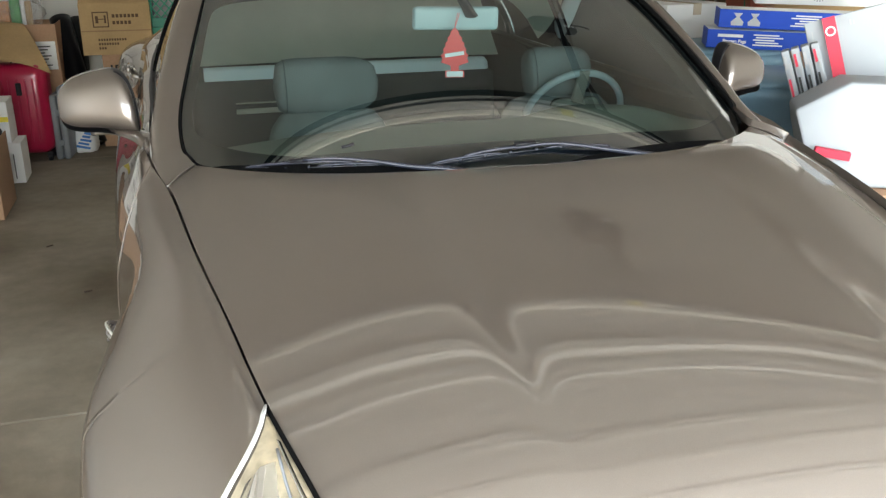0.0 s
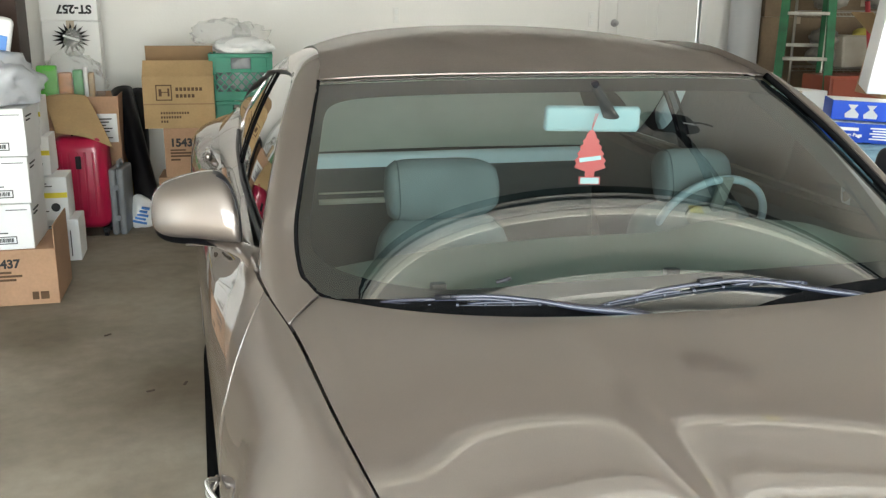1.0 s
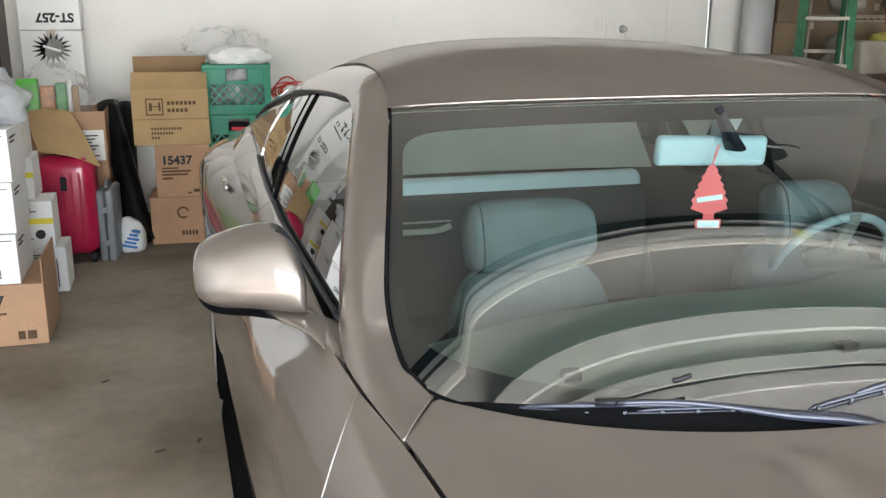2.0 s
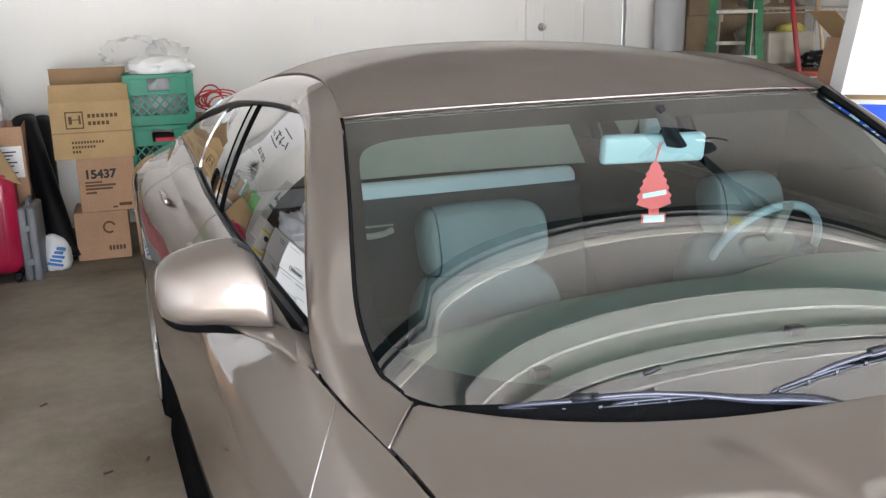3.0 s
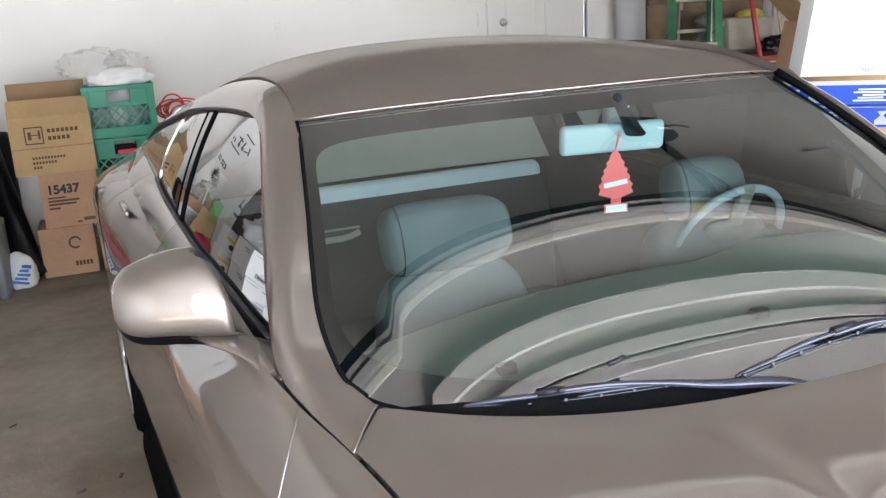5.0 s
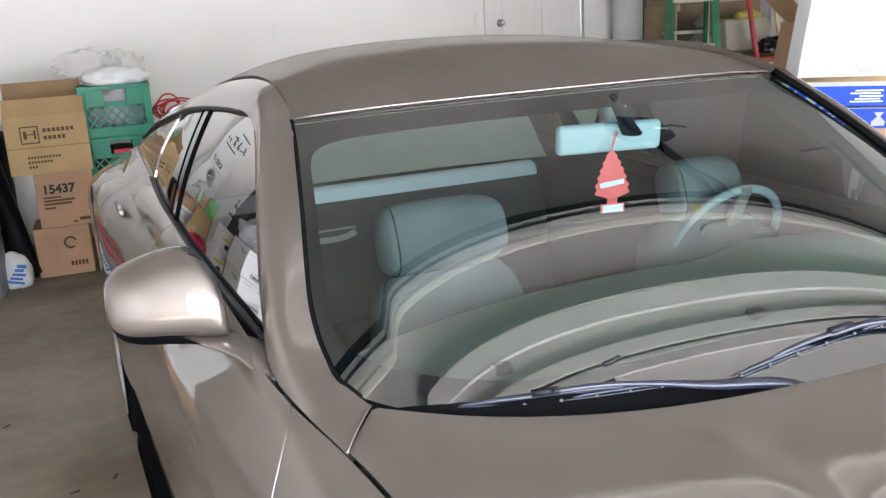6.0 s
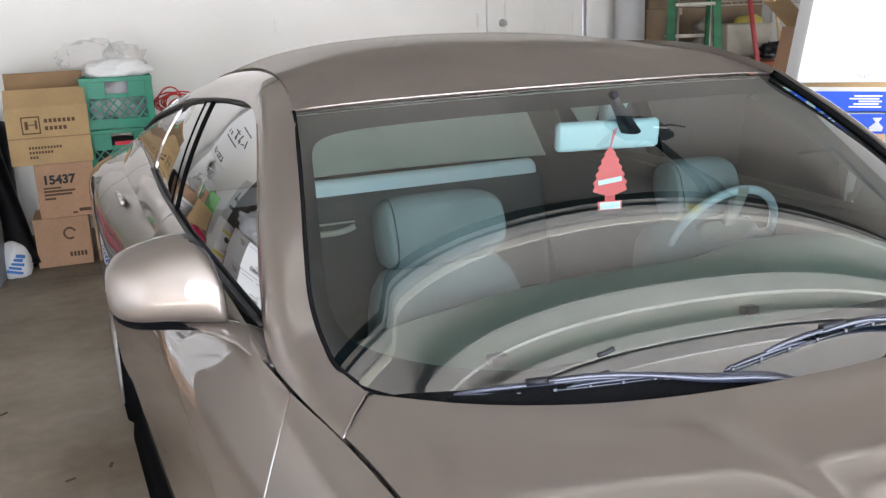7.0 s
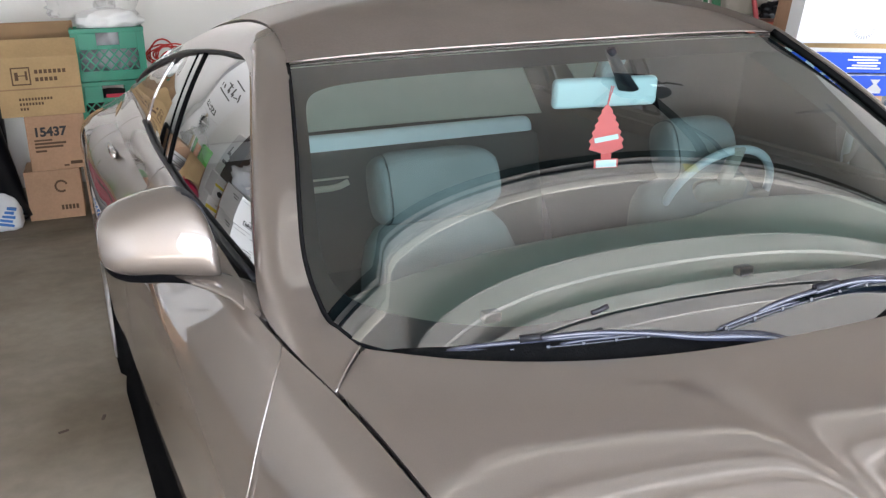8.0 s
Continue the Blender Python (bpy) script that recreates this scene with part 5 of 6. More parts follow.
for z, n, x in ((0.262, 7, -0.02), (0.215, 5, -0.02)):
    for k in range(n):
        rects.append((x + 0.027 * k, z, x + 0.027 * k + 0.019, z + 0.024))
for z, n in ((0.10, 11), (0.07, 8), (0.04, 3)):
    for k in range(n):
        rects.append((-0.13 + 0.018 * k, z, -0.13 + 0.018 * k + 0.012, z + 0.016))
bars(top, rects, M_BROWNINK, -d / 2 + 0.003)


# ---- green crates ----


def crate_face(e, length, height, m, handle):
    """One side of a crate: rims, posts, diagonal lattice, hand hole."""
    def b(name, x0, z0, x1, z1, t=0.006):
        bm = bmesh.new()
        box(bm, (x0, -t, z0), (x1, t, z1), 0.002, m, 1)
        part(name, bm, M_GREEN, e)
    hl = length / 2
    b("bottom_rim", -hl, 0, hl, 0.065)
    b("top_rim", -hl, height - 0.028, hl, height, 0.009)
    for s in (-1, 1):
        b("corner_post", s * hl - (0.045 if s > 0 else 0), 0.065, s * hl + (0.045 if s < 0 else 0), height - 0.028)
    b("side_panel", -hl + 0.045, height * 0.60, -0.07, height - 0.028)
    b("side_panel", 0.07, height * 0.60, hl - 0.045, height - 0.028)
    if handle:
        b("hand_grip", -0.07, height * 0.60, 0.07, height * 0.68)
    else:
        b("hand_panel", -0.07, height * 0.60, 0.07, height - 0.028)
    z0, z1 = 0.065, height * 0.60
    n = 6
    step = (length - 0.09) / n
    for k in range(-2, n + 2):
        for sgn in (1, -1):
            xa = -hl + 0.045 + step * k
            pa, pb = Vector((xa, 0, z0)), Vector((xa + sgn * step * 2, 0, z1))
            lo, hi = -hl + 0.04, hl - 0.04
            dx = pb.x - pa.x
            t0, t1 = sorted(((lo - pa.x) / dx, (hi - pa.x) / dx))
            t0, t1 = max(0, t0), min(1, t1)
            if t1 - t0 > 0.05:
                a, c = pa.lerp(pb, t0), pa.lerp(pb, t1)
                v = c - a
                q = m @ Matrix.Translation(a) @ v.to_track_quat("X", "Y").to_matrix().to_4x4()
                bm = bmesh.new()
                box(bm, (0, -0.0045, -0.0045), (v.length, 0.0045, 0.0045), 0, q)
                part("lattice_bar", bm, M_GREEN, e)


def milk_crate(loc, rz, label):
    e = thing("milk_crate", loc, label, "crate", "green milk crates", rz=rz)
    w, d, h = 0.45, 0.36, 0.334
    for ln, m in ((w, pose(0, -d / 2 + 0.006, 0)), (w, pose(0, d / 2 - 0.006, 0)), (d - 0.02, pose(-w / 2 + 0.006, 0, 0, 0, 0, 90)), (d - 0.02, pose(w / 2 - 0.006, 0, 0, 0, 0, 90))):
        crate_face(e, ln, h, m, True)
    bm = bmesh.new()
    box(bm, (-w / 2 + 0.012, -d / 2 + 0.012, 0.002), (w / 2 - 0.012, d / 2 - 0.012, 0.012))
    part("bottom", bm, M_GREEN, e)
    return e


base = carton("cardboard_box", 0.44, 0.34, 0.512, (-0.735, 4.79, 0), -3, "brown cardboard box under green crates", M_CARD2)
milk_crate((-0.735, 4.79, 0.514), -3, "green plastic lattice crate holding dark stuff")
c2 = milk_crate((-0.735, 4.79, 0.851), -3, "green plastic lattice crate filled with white bags")
bm = bmesh.new()
blob(bm, (0.195, 0.15, 0.20), 2.0, 0.25, 4, 0.8, 4.0, (0, 0, 0.175))
e = thing("plastic_bag", (-0.735, 4.79, 0.851), "white crumpled bag inside a green crate", "bag")
part("bag_body", bm, M_MILKY, e, "", True)
bm = bmesh.new()
blob(bm, (0.18, 0.14, 0.125), 5.0, 0.2, 3, 0.8, 3.0, (0, 0, 0.13))
e = thing("dark_bundle", (-0.735, 4.79, 0.52), "dark bundle with red label inside a green crate", "bundle")
part("bundle_body", bm, M_CARPET, e, "", True)
bm = bmesh.new()
box(bm, (-0.06, -0.168, 0.20), (0.10, -0.160, 0.245), 0.002)
part("red_label", bm, M_CRIMSON, e)
e = thing("plastic_bag", (-0.76, 4.79, 1.17), "clear crumpled bag with white cloth on the crate", "bag")
bm = bmesh.new()
blob(bm, (0.20, 0.15, 0.085), 1.3, 0.22, 4, 0.4, 3.5, (0.04, -0.02, 0.05))
part("white_cloth", bm, M_WHITEBOX, e, "", True)
bm = bmesh.new()
blob(bm, (0.20, 0.13, 0.12), 7.7, 0.3, 4, 0.4, 4.5, (-0.10, 0.0, 0.13))
blob(bm, (0.12, 0.09, 0.09), 3.1, 0.5, 3, 0.6, 4.5, (0.10, 0.02, 0.12))
part("film", bm, M_FILM, e, "clear crumpled film", True)

# ---- red cord heap and black rolls ----
e = thing("extension_cord", (-0.36, 4.82, 0.0), "coiled red extension cord on a carton", "extension cord")
rnd = random.Random(9)
for k in range(7):
    bm = bmesh.new()
    pts = []
    a0, rx, rz_ = rnd.uniform(0, 6), rnd.uniform(0.06, 0.14), rnd.uniform(0.05, 0.10)
    cx, cz = rnd.uniform(-0.05, 0.06), rnd.uniform(0.95, 1.0)
    for i in range(26):
        a = a0 + i * 0.27
        pts.append((cx + rx * math.cos(a), rnd.uniform(-0.02, 0.02) + 0.03 * math.sin(a * 2), max(0.89, cz + rz_ * math.sin(a))))
    tube(bm, pts, 0.006, 6)
    part("loop", bm, M_REDCORD, e, "", True)
carton("cardboard_box", 0.34, 0.34, 0.883, (-0.33, 4.85, 0), 2, "tall brown carton under a red cord", M_CARD2)


def film_roll(p0, p1, r, label):
    e = thing("plastic_roll", p0, label, "roll", "black plastic rolls")
    p = Vector(p1) - Vector(p0)
    bm = bmesh.new()
    n, m = 28, 16
    q = p.to_track_quat("Z", "Y")
    rows = []
    for i in range(m + 1):
        row = []
        for j in range(n):
            a = 2 * math.pi * j / n
            rr = r * (1 + 0.05 * noise.noise((math.cos(a) * 2, math.sin(a) * 2, i * 0.3)))
            row.append(bm.verts.new(q @ Vector((rr * math.cos(a), rr * math.sin(a), p.length * i / m)) + (Vector((0, 0, 0)))))
        rows.append(row)
    for a, b in zip(rows, rows[1:]):
        for j in range(n):
            bm.faces.new((a[j], a[(j + 1) % n], b[(j + 1) % n], b[j]))
    for k, row in ((0, rows[0]), (1, rows[-1])):
        inner = [bm.verts.new(q @ Vector((0.45 * r * math.cos(2 * math.pi * j / n), 0.45 * r * math.sin(2 * math.pi * j / n), p.length * k))) for j in range(n)]
        for j in range(n):
            bm.faces.new((row[j], row[(j + 1) % n], inner[(j + 1) % n], inner[j]))
        deep = [bm.verts.new(v.co + q @ Vector((0, 0, 0.15 if k == 0 else -0.15))) for v in inner]
        for j in range(n):
            bm.faces.new((inner[j], inner[(j + 1) % n], deep[(j + 1) % n], deep[j]))
        bm.faces.new(deep)
    part("film_body", bm, M_TUBE, e, "", True)


film_roll((-1.42, 4.50, 0.03), (-1.61, 5.02, 0.90), 0.078, "black plastic film roll leaning by the boxes")
film_roll((-1.50, 4.72, 0.03), (-1.50, 5.2, 0.88), 0.06, "black plastic film roll leaning by the wall")
e = thing("paper_bag", (-1.49, 4.40, 0), "blue and white printed bag on the floor", "bag")
bm = bmesh.new()
blob(bm, (0.09, 0.10, 0.14), 4.4, 0.2, 3, 0.5, 3, (0, 0.02, 0.07))
for v in bm.verts:
    v.co.z = max(0, v.co.z)
part("bag_body", bm, M_WHITEBOX, e, "", True)
bm = bmesh.new()
for k in range(5):
    box(bm, (-0.065 + 0.01 * k, -0.095, 0.035 + 0.026 * k), (0.03 - 0.012 * (k % 2), -0.05, 0.048 + 0.026 * k), 0.003, pose(0, 0, 0, 0, 14, 0))
part("print", bm, M_BLUELIGHT, e)
e = thing("yellow_bag", (-1.66, 4.95, 0), "yellow printed sack standing by the wall", "bag")
bm = bmesh.new()
blob(bm, (0.13, 0.10, 0.30), 8.1, 0.18, 3, 0.9, 2.5, (0, 0, 0.27))
part("sack", bm, mat("yellow_sack", (0.45, 0.33, 0.03), 0.6, var=0.5, scale=14), e, "", True)

# ---- suitcase and grey case ----
case = thing("suitcase", (-1.815, 4.23, 0), "red hard-shell suitcase standing upright", "suitcase", rz=-3)
bm = bmesh.new()
vs = box(bm, (-0.20, -0.13, 0.055), (0.165, 0.13, 0.675), 0.085, seg=6)
part("shell", bm, M_REDCASE, case, "", True)
for x in (-0.12, -0.07, -0.02, 0.03, 0.08):
    bm = bmesh.new()
    box(bm, (x - 0.008, -0.134, 0.15), (x + 0.008, -0.127, 0.58), 0.004)
    part("rib", bm, M_REDCASE, case)
bm = bmesh.new()
box(bm, (-0.03, -0.145, 0.47), (0.005, -0.128, 0.555), 0.006)
part("lock", bm, M_BLACK, case, "black lock")
bm = bmesh.new()
tube(bm, [(-0.06, -0.02, 0.67), (-0.05, -0.02, 0.695), (0.05, -0.02, 0.695), (0.06, -0.02, 0.67)], 0.009, 8)
part("carry_handle", bm, M_BLACK, case, "", True)
for x in (-0.12, 0.12):
    for y in (-0.08, 0.08):
        bm = bmesh.new()
        cyl(bm, (x - 0.012, y, 0.03), (x + 0.012, y, 0.03), 0.03, None, 16)
        box(bm, (x - 0.02, y - 0.02, 0.03), (x + 0.02, y + 0.02, 0.065), 0.004)
        part("wheel", bm, M_BLACK, case)
g = thing("grey_case", (-1.60, 4.30, 0), "grey moulded plastic case standing on its edge", "case", rz=-6)
bm = bmesh.new()
box(bm, (-0.05, -0.16, 0), (-0.002, 0.16, 0.455), 0.018, seg=3)
part("half_shell", bm, M_GREY, g, "", True)
bm = bmesh.new()
box(bm, (0.002, -0.16, 0), (0.05, 0.16, 0.455), 0.018, seg=3)
part("half_shell", bm, M_GREY, g, "", True)
bm = bmesh.new()
tube(bm, [(0, -0.06, 0.45), (0, -0.05, 0.485), (0, 0.05, 0.485), (0, 0.06, 0.45)], 0.012, 8)
part("handle", bm, M_GREY, g, "", True)
for z in (0.12, 0.33):
    bm = bmesh.new()
    box(bm, (-0.018, -0.168, z - 0.02), (0.018, -0.155, z + 0.02), 0.004)
    part("latch", bm, M_GREY, g)

# ---- open flap box, produce bag and tall white cartons ----
fb = thing("cardboard_box", (-1.85, 4.78, 0), "open brown cardboard box with drooping flap and white label", "box")
w, d, h = 0.50, 0.46, 0.90
bm = bmesh.new()
for lo, hi in (((-w / 2, -d / 2, 0), (w / 2, -d / 2 + 0.006, h)), ((-w / 2, d / 2 - 0.006, 0), (w / 2, d / 2, h)), ((-w / 2, -d / 2 + 0.006, 0), (-w / 2 + 0.006, d / 2 - 0.006, h)), ((w / 2 - 0.006, -d / 2 + 0.006, 0), (w / 2, d / 2 - 0.006, h)), ((-w / 2 + 0.006, -d / 2 + 0.006, 0.80), (w / 2 - 0.006, d / 2 - 0.006, 0.806))):
    bm = bmesh.new()
    box(bm, lo, hi, 0.0015, seg=1)
    part("side", bm, M_CARD2, fb)
bm = bmesh.new()
grid(bm, lambda u, v: Vector((-0.235 + 0.28 * u + 0.13 * v + 0.06 * v * u, -d / 2 - 0.004 - 0.45 * v + 0.03 * math.sin(2.5 * u) * v, h + 0.02 * math.sin(u * 3) - 0.19 * v**1.3 - 0.11 * u * v)), lin(0, 1, 14), lin(0, 1, 14), 0.004)
part("flap", bm, M_CARD, fb, "creased drooping flap", True)
bm = bmesh.new()
box(bm, (0.06, -d / 2 - 0.003, 0.58), (0.235, -d / 2 + 0.001, 0.78))
part("white_label", bm, M_WHITEP, fb)
bars(fb, [(0.08, 0.74 - 0.022 * k, 0.20 - 0.02 * (k % 3), 0.748 - 0.022 * k) for k in range(7)], M_INK, -d / 2)
M_CARROT = mat("orange_food", (0.55, 0.22, 0.06), 0.6, var=0.3, scale=30)
M_LEAFGREEN = mat("green_food", (0.06, 0.30, 0.07), 0.5, var=0.3, scale=25)
pb = thing("produce_bag", (-1.93, 4.76, 0.806), "clear bag with green and orange food packets", "bag")
for k, (x, y, ww, hh, m_) in enumerate(((-0.135, -0.07, 0.13, 0.30, M_LIME), (-0.02, -0.05, 0.09, 0.25, M_CARROT), (0.065, -0.06, 0.065, 0.27, M_LEAFGREEN), (0.115, -0.03, 0.03, 0.29, M_WHITEP), (0.15, -0.05, 0.04, 0.25, M_CARD))):
    bm = bmesh.new()
    box(bm, (x - ww / 2, y - 0.04, 0), (x + ww / 2, y + 0.04, hh), 0.012, seg=2)
    part("packet", bm, m_, pb, "", True)
bm = bmesh.new()
blob(bm, (0.20, 0.12, 0.20), 6.5, 0.3, 4, 0.9, 3.5, (0.02, -0.04, 0.19))
blob(bm, (0.06, 0.05, 0.09), 2.2, 0.4, 3, 0.9, 4, (0.05, -0.03, 0.44))
part("film", bm, M_FILM, pb, "clear crumpled film", True)
bt = carton("white_box", 0.40, 0.20, 1.398, (-1.955, 5.32, 0.0), 0, "tall white carton with black starburst print", M_WHITEBOX)
bm = bmesh.new()
cx, cz = 0.0, 1.275
ring = []
for i in range(36):
    a = 2 * math.pi * i / 36
    r = 0.125 if i % 2 else 0.066
    ring.append(bm.verts.new((cx + r * 1.1 * math.cos(a), -0.107, cz + r * 0.9 * math.sin(a))))
bm.faces.new(ring)
bmesh.ops.solidify(bm, geom=bm.faces[:], thickness=0.002)
part("starburst_print", bm, M_INK, bt)
bm = bmesh.new()
m = pose(cx, -0.109, cz, 0, 18, 0)
box(bm, (-0.06, -0.002, -0.008), (0.06, 0.001, 0.008), 0, m)
part("print_gap", bm, M_WHITEP, bt)
bu = carton("white_box", 0.40, 0.22, 0.86, (-1.955, 5.32, 1.402), 0, "tall white carton printed upside down on another", M_WHITEBOX)
for k, (x, z, ln, lean) in enumerate(((-0.13, 0.43, 0.10, 60), (-0.10, 0.40, 0.05, -30), (-0.055, 0.39, 0.045, 75), (-0.03, 0.43, 0.10, 80), (0.01, 0.39, 0.05, 65), (0.035, 0.43, 0.11, 75), (0.05, 0.46, 0.08, 8), (0.09, 0.39, 0.05, 55), (0.13, 0.39, 0.045, 70), (-0.02, 0.545, 0.16, 4), (0.02, 0.325, 0.20, 5))):
    bm = bmesh.new()
    box(bm, (-ln / 2, -0.1152, -0.008), (ln / 2, -0.1085, 0.008), 0.002, pose(x, 0, z, 0, -lean, 0))
    part("script_stroke", bm, M_INK, bu)
words(bu, "ST-257", 0.085, 0.16, -0.117, 0.11, M_INK, 90, 180)

# ---- white paper cartons by the left wall ----
big = thing("cardboard_box", (-2.06, 2.90, 0), "large open brown cardboard box with printed number", "box")
w, d, h = 0.54, 0.45, 0.297
bm = bmesh.new()
box(bm, (-w / 2, -d / 2, 0), (w / 2, d / 2, h), 0.004)
part("body", bm, M_CARD2, big)
bm = bmesh.new()
box(bm, (w / 2 - 0.006, -d / 2 + 0.004, h), (w / 2, d / 2 - 0.004, h + 0.12), 0.001)
part("side_flap", bm, M_CARD2, big)
words(big, "15437", 0.062, -0.06, -d / 2 - 0.002, 0.205, M_INK)
bars(big, [(-0.06, 0.175, 0.05, 0.185), (-0.06, 0.155, 0.10, 0.165), (-0.06, 0.135, 0.07, 0.145), (0.14, 0.03, 0.17, 0.07), (0.18, 0.03, 0.22, 0.07)], M_BROWNINK, -d / 2)
for k in range(3):
    e = carton("white_box", 0.44, 0.40, 0.236, (-2.105 + 0.006 * k, 2.885, 0.299 + 0.24 * k), 0, "white paper carton in a stack", M_WHITEBOX, group="white paper cartons", tape=False)
    bars(e, [(-0.02, 0.20, 0.06, 0.205), (0.10, 0.205, 0.20, 0.208), (0.02, 0.085, 0.10, 0.09), (-0.05, 0.105, 0.04, 0.108)], M_INK, -0.2)
    bm = bmesh.new()
    for x0, z0, x1, z1 in ((0.02, 0.03, 0.14, 0.034), (0.02, 0.066, 0.14, 0.07), (0.02, 0.034, 0.024, 0.066), (0.136, 0.034, 0.14, 0.066)):
        box(bm, (x0, -0.2052, z0), (x1, -0.199, z1))
    for q in range(14):
        box(bm, (0.032 + q * 0.0068, -0.2052, 0.04), (0.032 + q * 0.0068 + (0.003 if q % 3 else 0.005), -0.199, 0.06))
    part("barcode", bm, M_INK, e)
    side_bars(e, [(-0.15, 0.19, -0.02, 0.196), (-0.15, 0.17, -0.06, 0.176)], M_INK, 0.22)
for k, (x, y, z, hh) in enumerate(((-1.885, 3.66, 0, 0.258), (-1.935, 3.66, 0.259, 0.262), (-2.02, 3.72, 0.522, 0.235), (-2.05, 3.72, 0.758, 0.225))):
    e = carton("white_box", 0.20, 0.26, hh, (x, y, z), 0, "small white carton with yellow band and black print", M_WHITEBOX, group="small white cartons", tape=False)
    if k:
        bars(e, [(-0.10, hh * 0.52, 0.10, hh * 0.64)], M_YELLOW, -0.13)
        bm = bmesh.new()
        cyl(bm, (0.03, -0.1345, hh * 0.30), (0.03, -0.128, hh * 0.30), 0.026, None, 20)
        part("round_mark", bm, M_INK, e)
    else:
        bars(e, [(0.045, 0.03, 0.05, 0.19)], M_INK, -0.13)
    bars(e, [(-0.07, hh * 0.78, 0.02, hh * 0.80), (-0.07, hh * 0.84, -0.01, hh * 0.86), (-0.07, hh * 0.20, -0.01, hh * 0.22)], M_INK, -0.13, "small_print")
e = thing("plastic_bag", (-2.0, 2.88, 1.016), "grey crumpled plastic bag on white cartons", "bag")
bm = bmesh.new()
blob(bm, (0.20, 0.18, 0.15), 3.3, 0.3, 4, 0.6, 3.0, (-0.02, 0, 0.10))
part("bag_body", bm, M_MILKY, e, "", True)
e = thing("paper_pack", (-2.10, 3.05, 1.25), "blue and white wrapped paper pack on a bag", "pack")
bm = bmesh.new()
box(bm, (-0.16, -0.12, -0.02), (0.12, 0.12, 0.22), 0.03, pose(0, 0, 0, 0, 12, 10), 3)
part("wrap", bm, M_WHITEBOX, e, "", True)
bm = bmesh.new()
box(bm, (-0.10, -0.128, 0.02), (0.10, -0.115, 0.13), 0.003, pose(0, 0, 0, 0, 12, 10))
part("blue_print", bm, M_BLUELIGHT, e)
e = thing("brown_crate", (-2.15, 3.52, 0.985), "dark brown plastic crate on white cartons", "crate")
for nm, lo, hi in (("side", (-0.17, -0.15, 0), (0.17, -0.14, 0.62)), ("side", (0.16, -0.139, 0), (0.17, 0.139, 0.62)), ("side", (-0.17, 0.14, 0), (0.17, 0.15, 0.62)), ("bottom", (-0.165, -0.139, 0), (0.158, 0.139, 0.01))):
    bm = bmesh.new()
    box(bm, lo, hi, 0.003)
    part(nm, bm, mat("brown_plastic", (0.030, 0.014, 0.008), 0.5, spec=0.2), e)
carton("cardboard_box", 0.36, 0.34, 0.984, (-2.22, 3.56, 0), 0, "tall brown cardboard box between cartons", M_CARD2)

# ---- white cartons further along the left wall, seen in the car's window ----
e = carton("white_box", 0.5, 0.5, 0.9, (-2.55, 4.6, 0.0), 4, "large white carton with black script", M_WHITEBOX)
e = carton("white_box", 0.5, 0.5, 0.62, (-2.52, 4.6, 0.903), 4, "large white carton with black script", M_WHITEBOX)
side_bars(e, [(-0.18, 0.30, -0.05, 0.34), (-0.12, 0.34, -0.09, 0.42), (-0.02, 0.32, 0.10, 0.36), (0.05, 0.36, 0.08, 0.44), (-0.15, 0.2, 0.12, 0.24)], M_INK, 0.25)

M_GREYINK = mat("grey_ink", (0.42, 0.42, 0.42), 0.6)
# ---- right-hand clutter: bins, blue cartons, tilted white boxes ----


def bin_(loc, r, h, label, sticker=True):
    e = thing("trash_can", loc, label, "trash can", "light blue trash cans")
    bm = bmesh.new()
    n = 36
    prof = [(r * 0.80, 0), (r * 0.82, 0.01), (r * 0.97, h * 0.93), (r * 1.04, h * 0.94), (r * 1.04, h), (r * 0.98, h), (r * 0.95, h * 0.94), (r * 0.78, 0.03)]
    rows = [[bm.verts.new((a * math.cos(2 * math.pi * i / n), a * math.sin(2 * math.pi * i / n), z)) for a, z in prof] for i in range(n)]
    for i in range(n):
        for j in range(len(prof) - 1):
            bm.faces.new((rows[i][j], rows[(i + 1) % n][j], rows[(i + 1) % n][j + 1], rows[i][j + 1]))
    bm.faces.new([q[0] for q in rows])
    bm.faces.new([q[-1] for q in rows])
    part("can_body", bm, M_BIN, e, "", True)
    bm = bmesh.new()
    cyl(bm, (0, 0, h + 0.002), (0, 0, h + 0.03), r * 1.05, r * 0.95, 36)
    part("lid", bm, M_BIN, e, "", True)
    if not sticker:
        return
    bm = bmesh.new()
    a = radians(290)
    for v in box(bm, (-0.05, -0.004, -0.045), (0.05, 0.006, 0.045), 0.002):
        v.co = Matrix.Rotation(a + math.pi / 2, 4, "Z") @ v.co + Vector((math.cos(a) * r * 0.985, math.sin(a) * r * 0.985, h * 0.90))
    part("yellow_sticker", bm, M_YELLOW, e)


bin_((1.98, 1.62, 0), 0.31, 0.90, "light blue plastic trash can with yellow sticker")
bin_((1.72, 0.86, 0), 0.27, 0.86, "light blue plastic trash can with rounded lid", False)


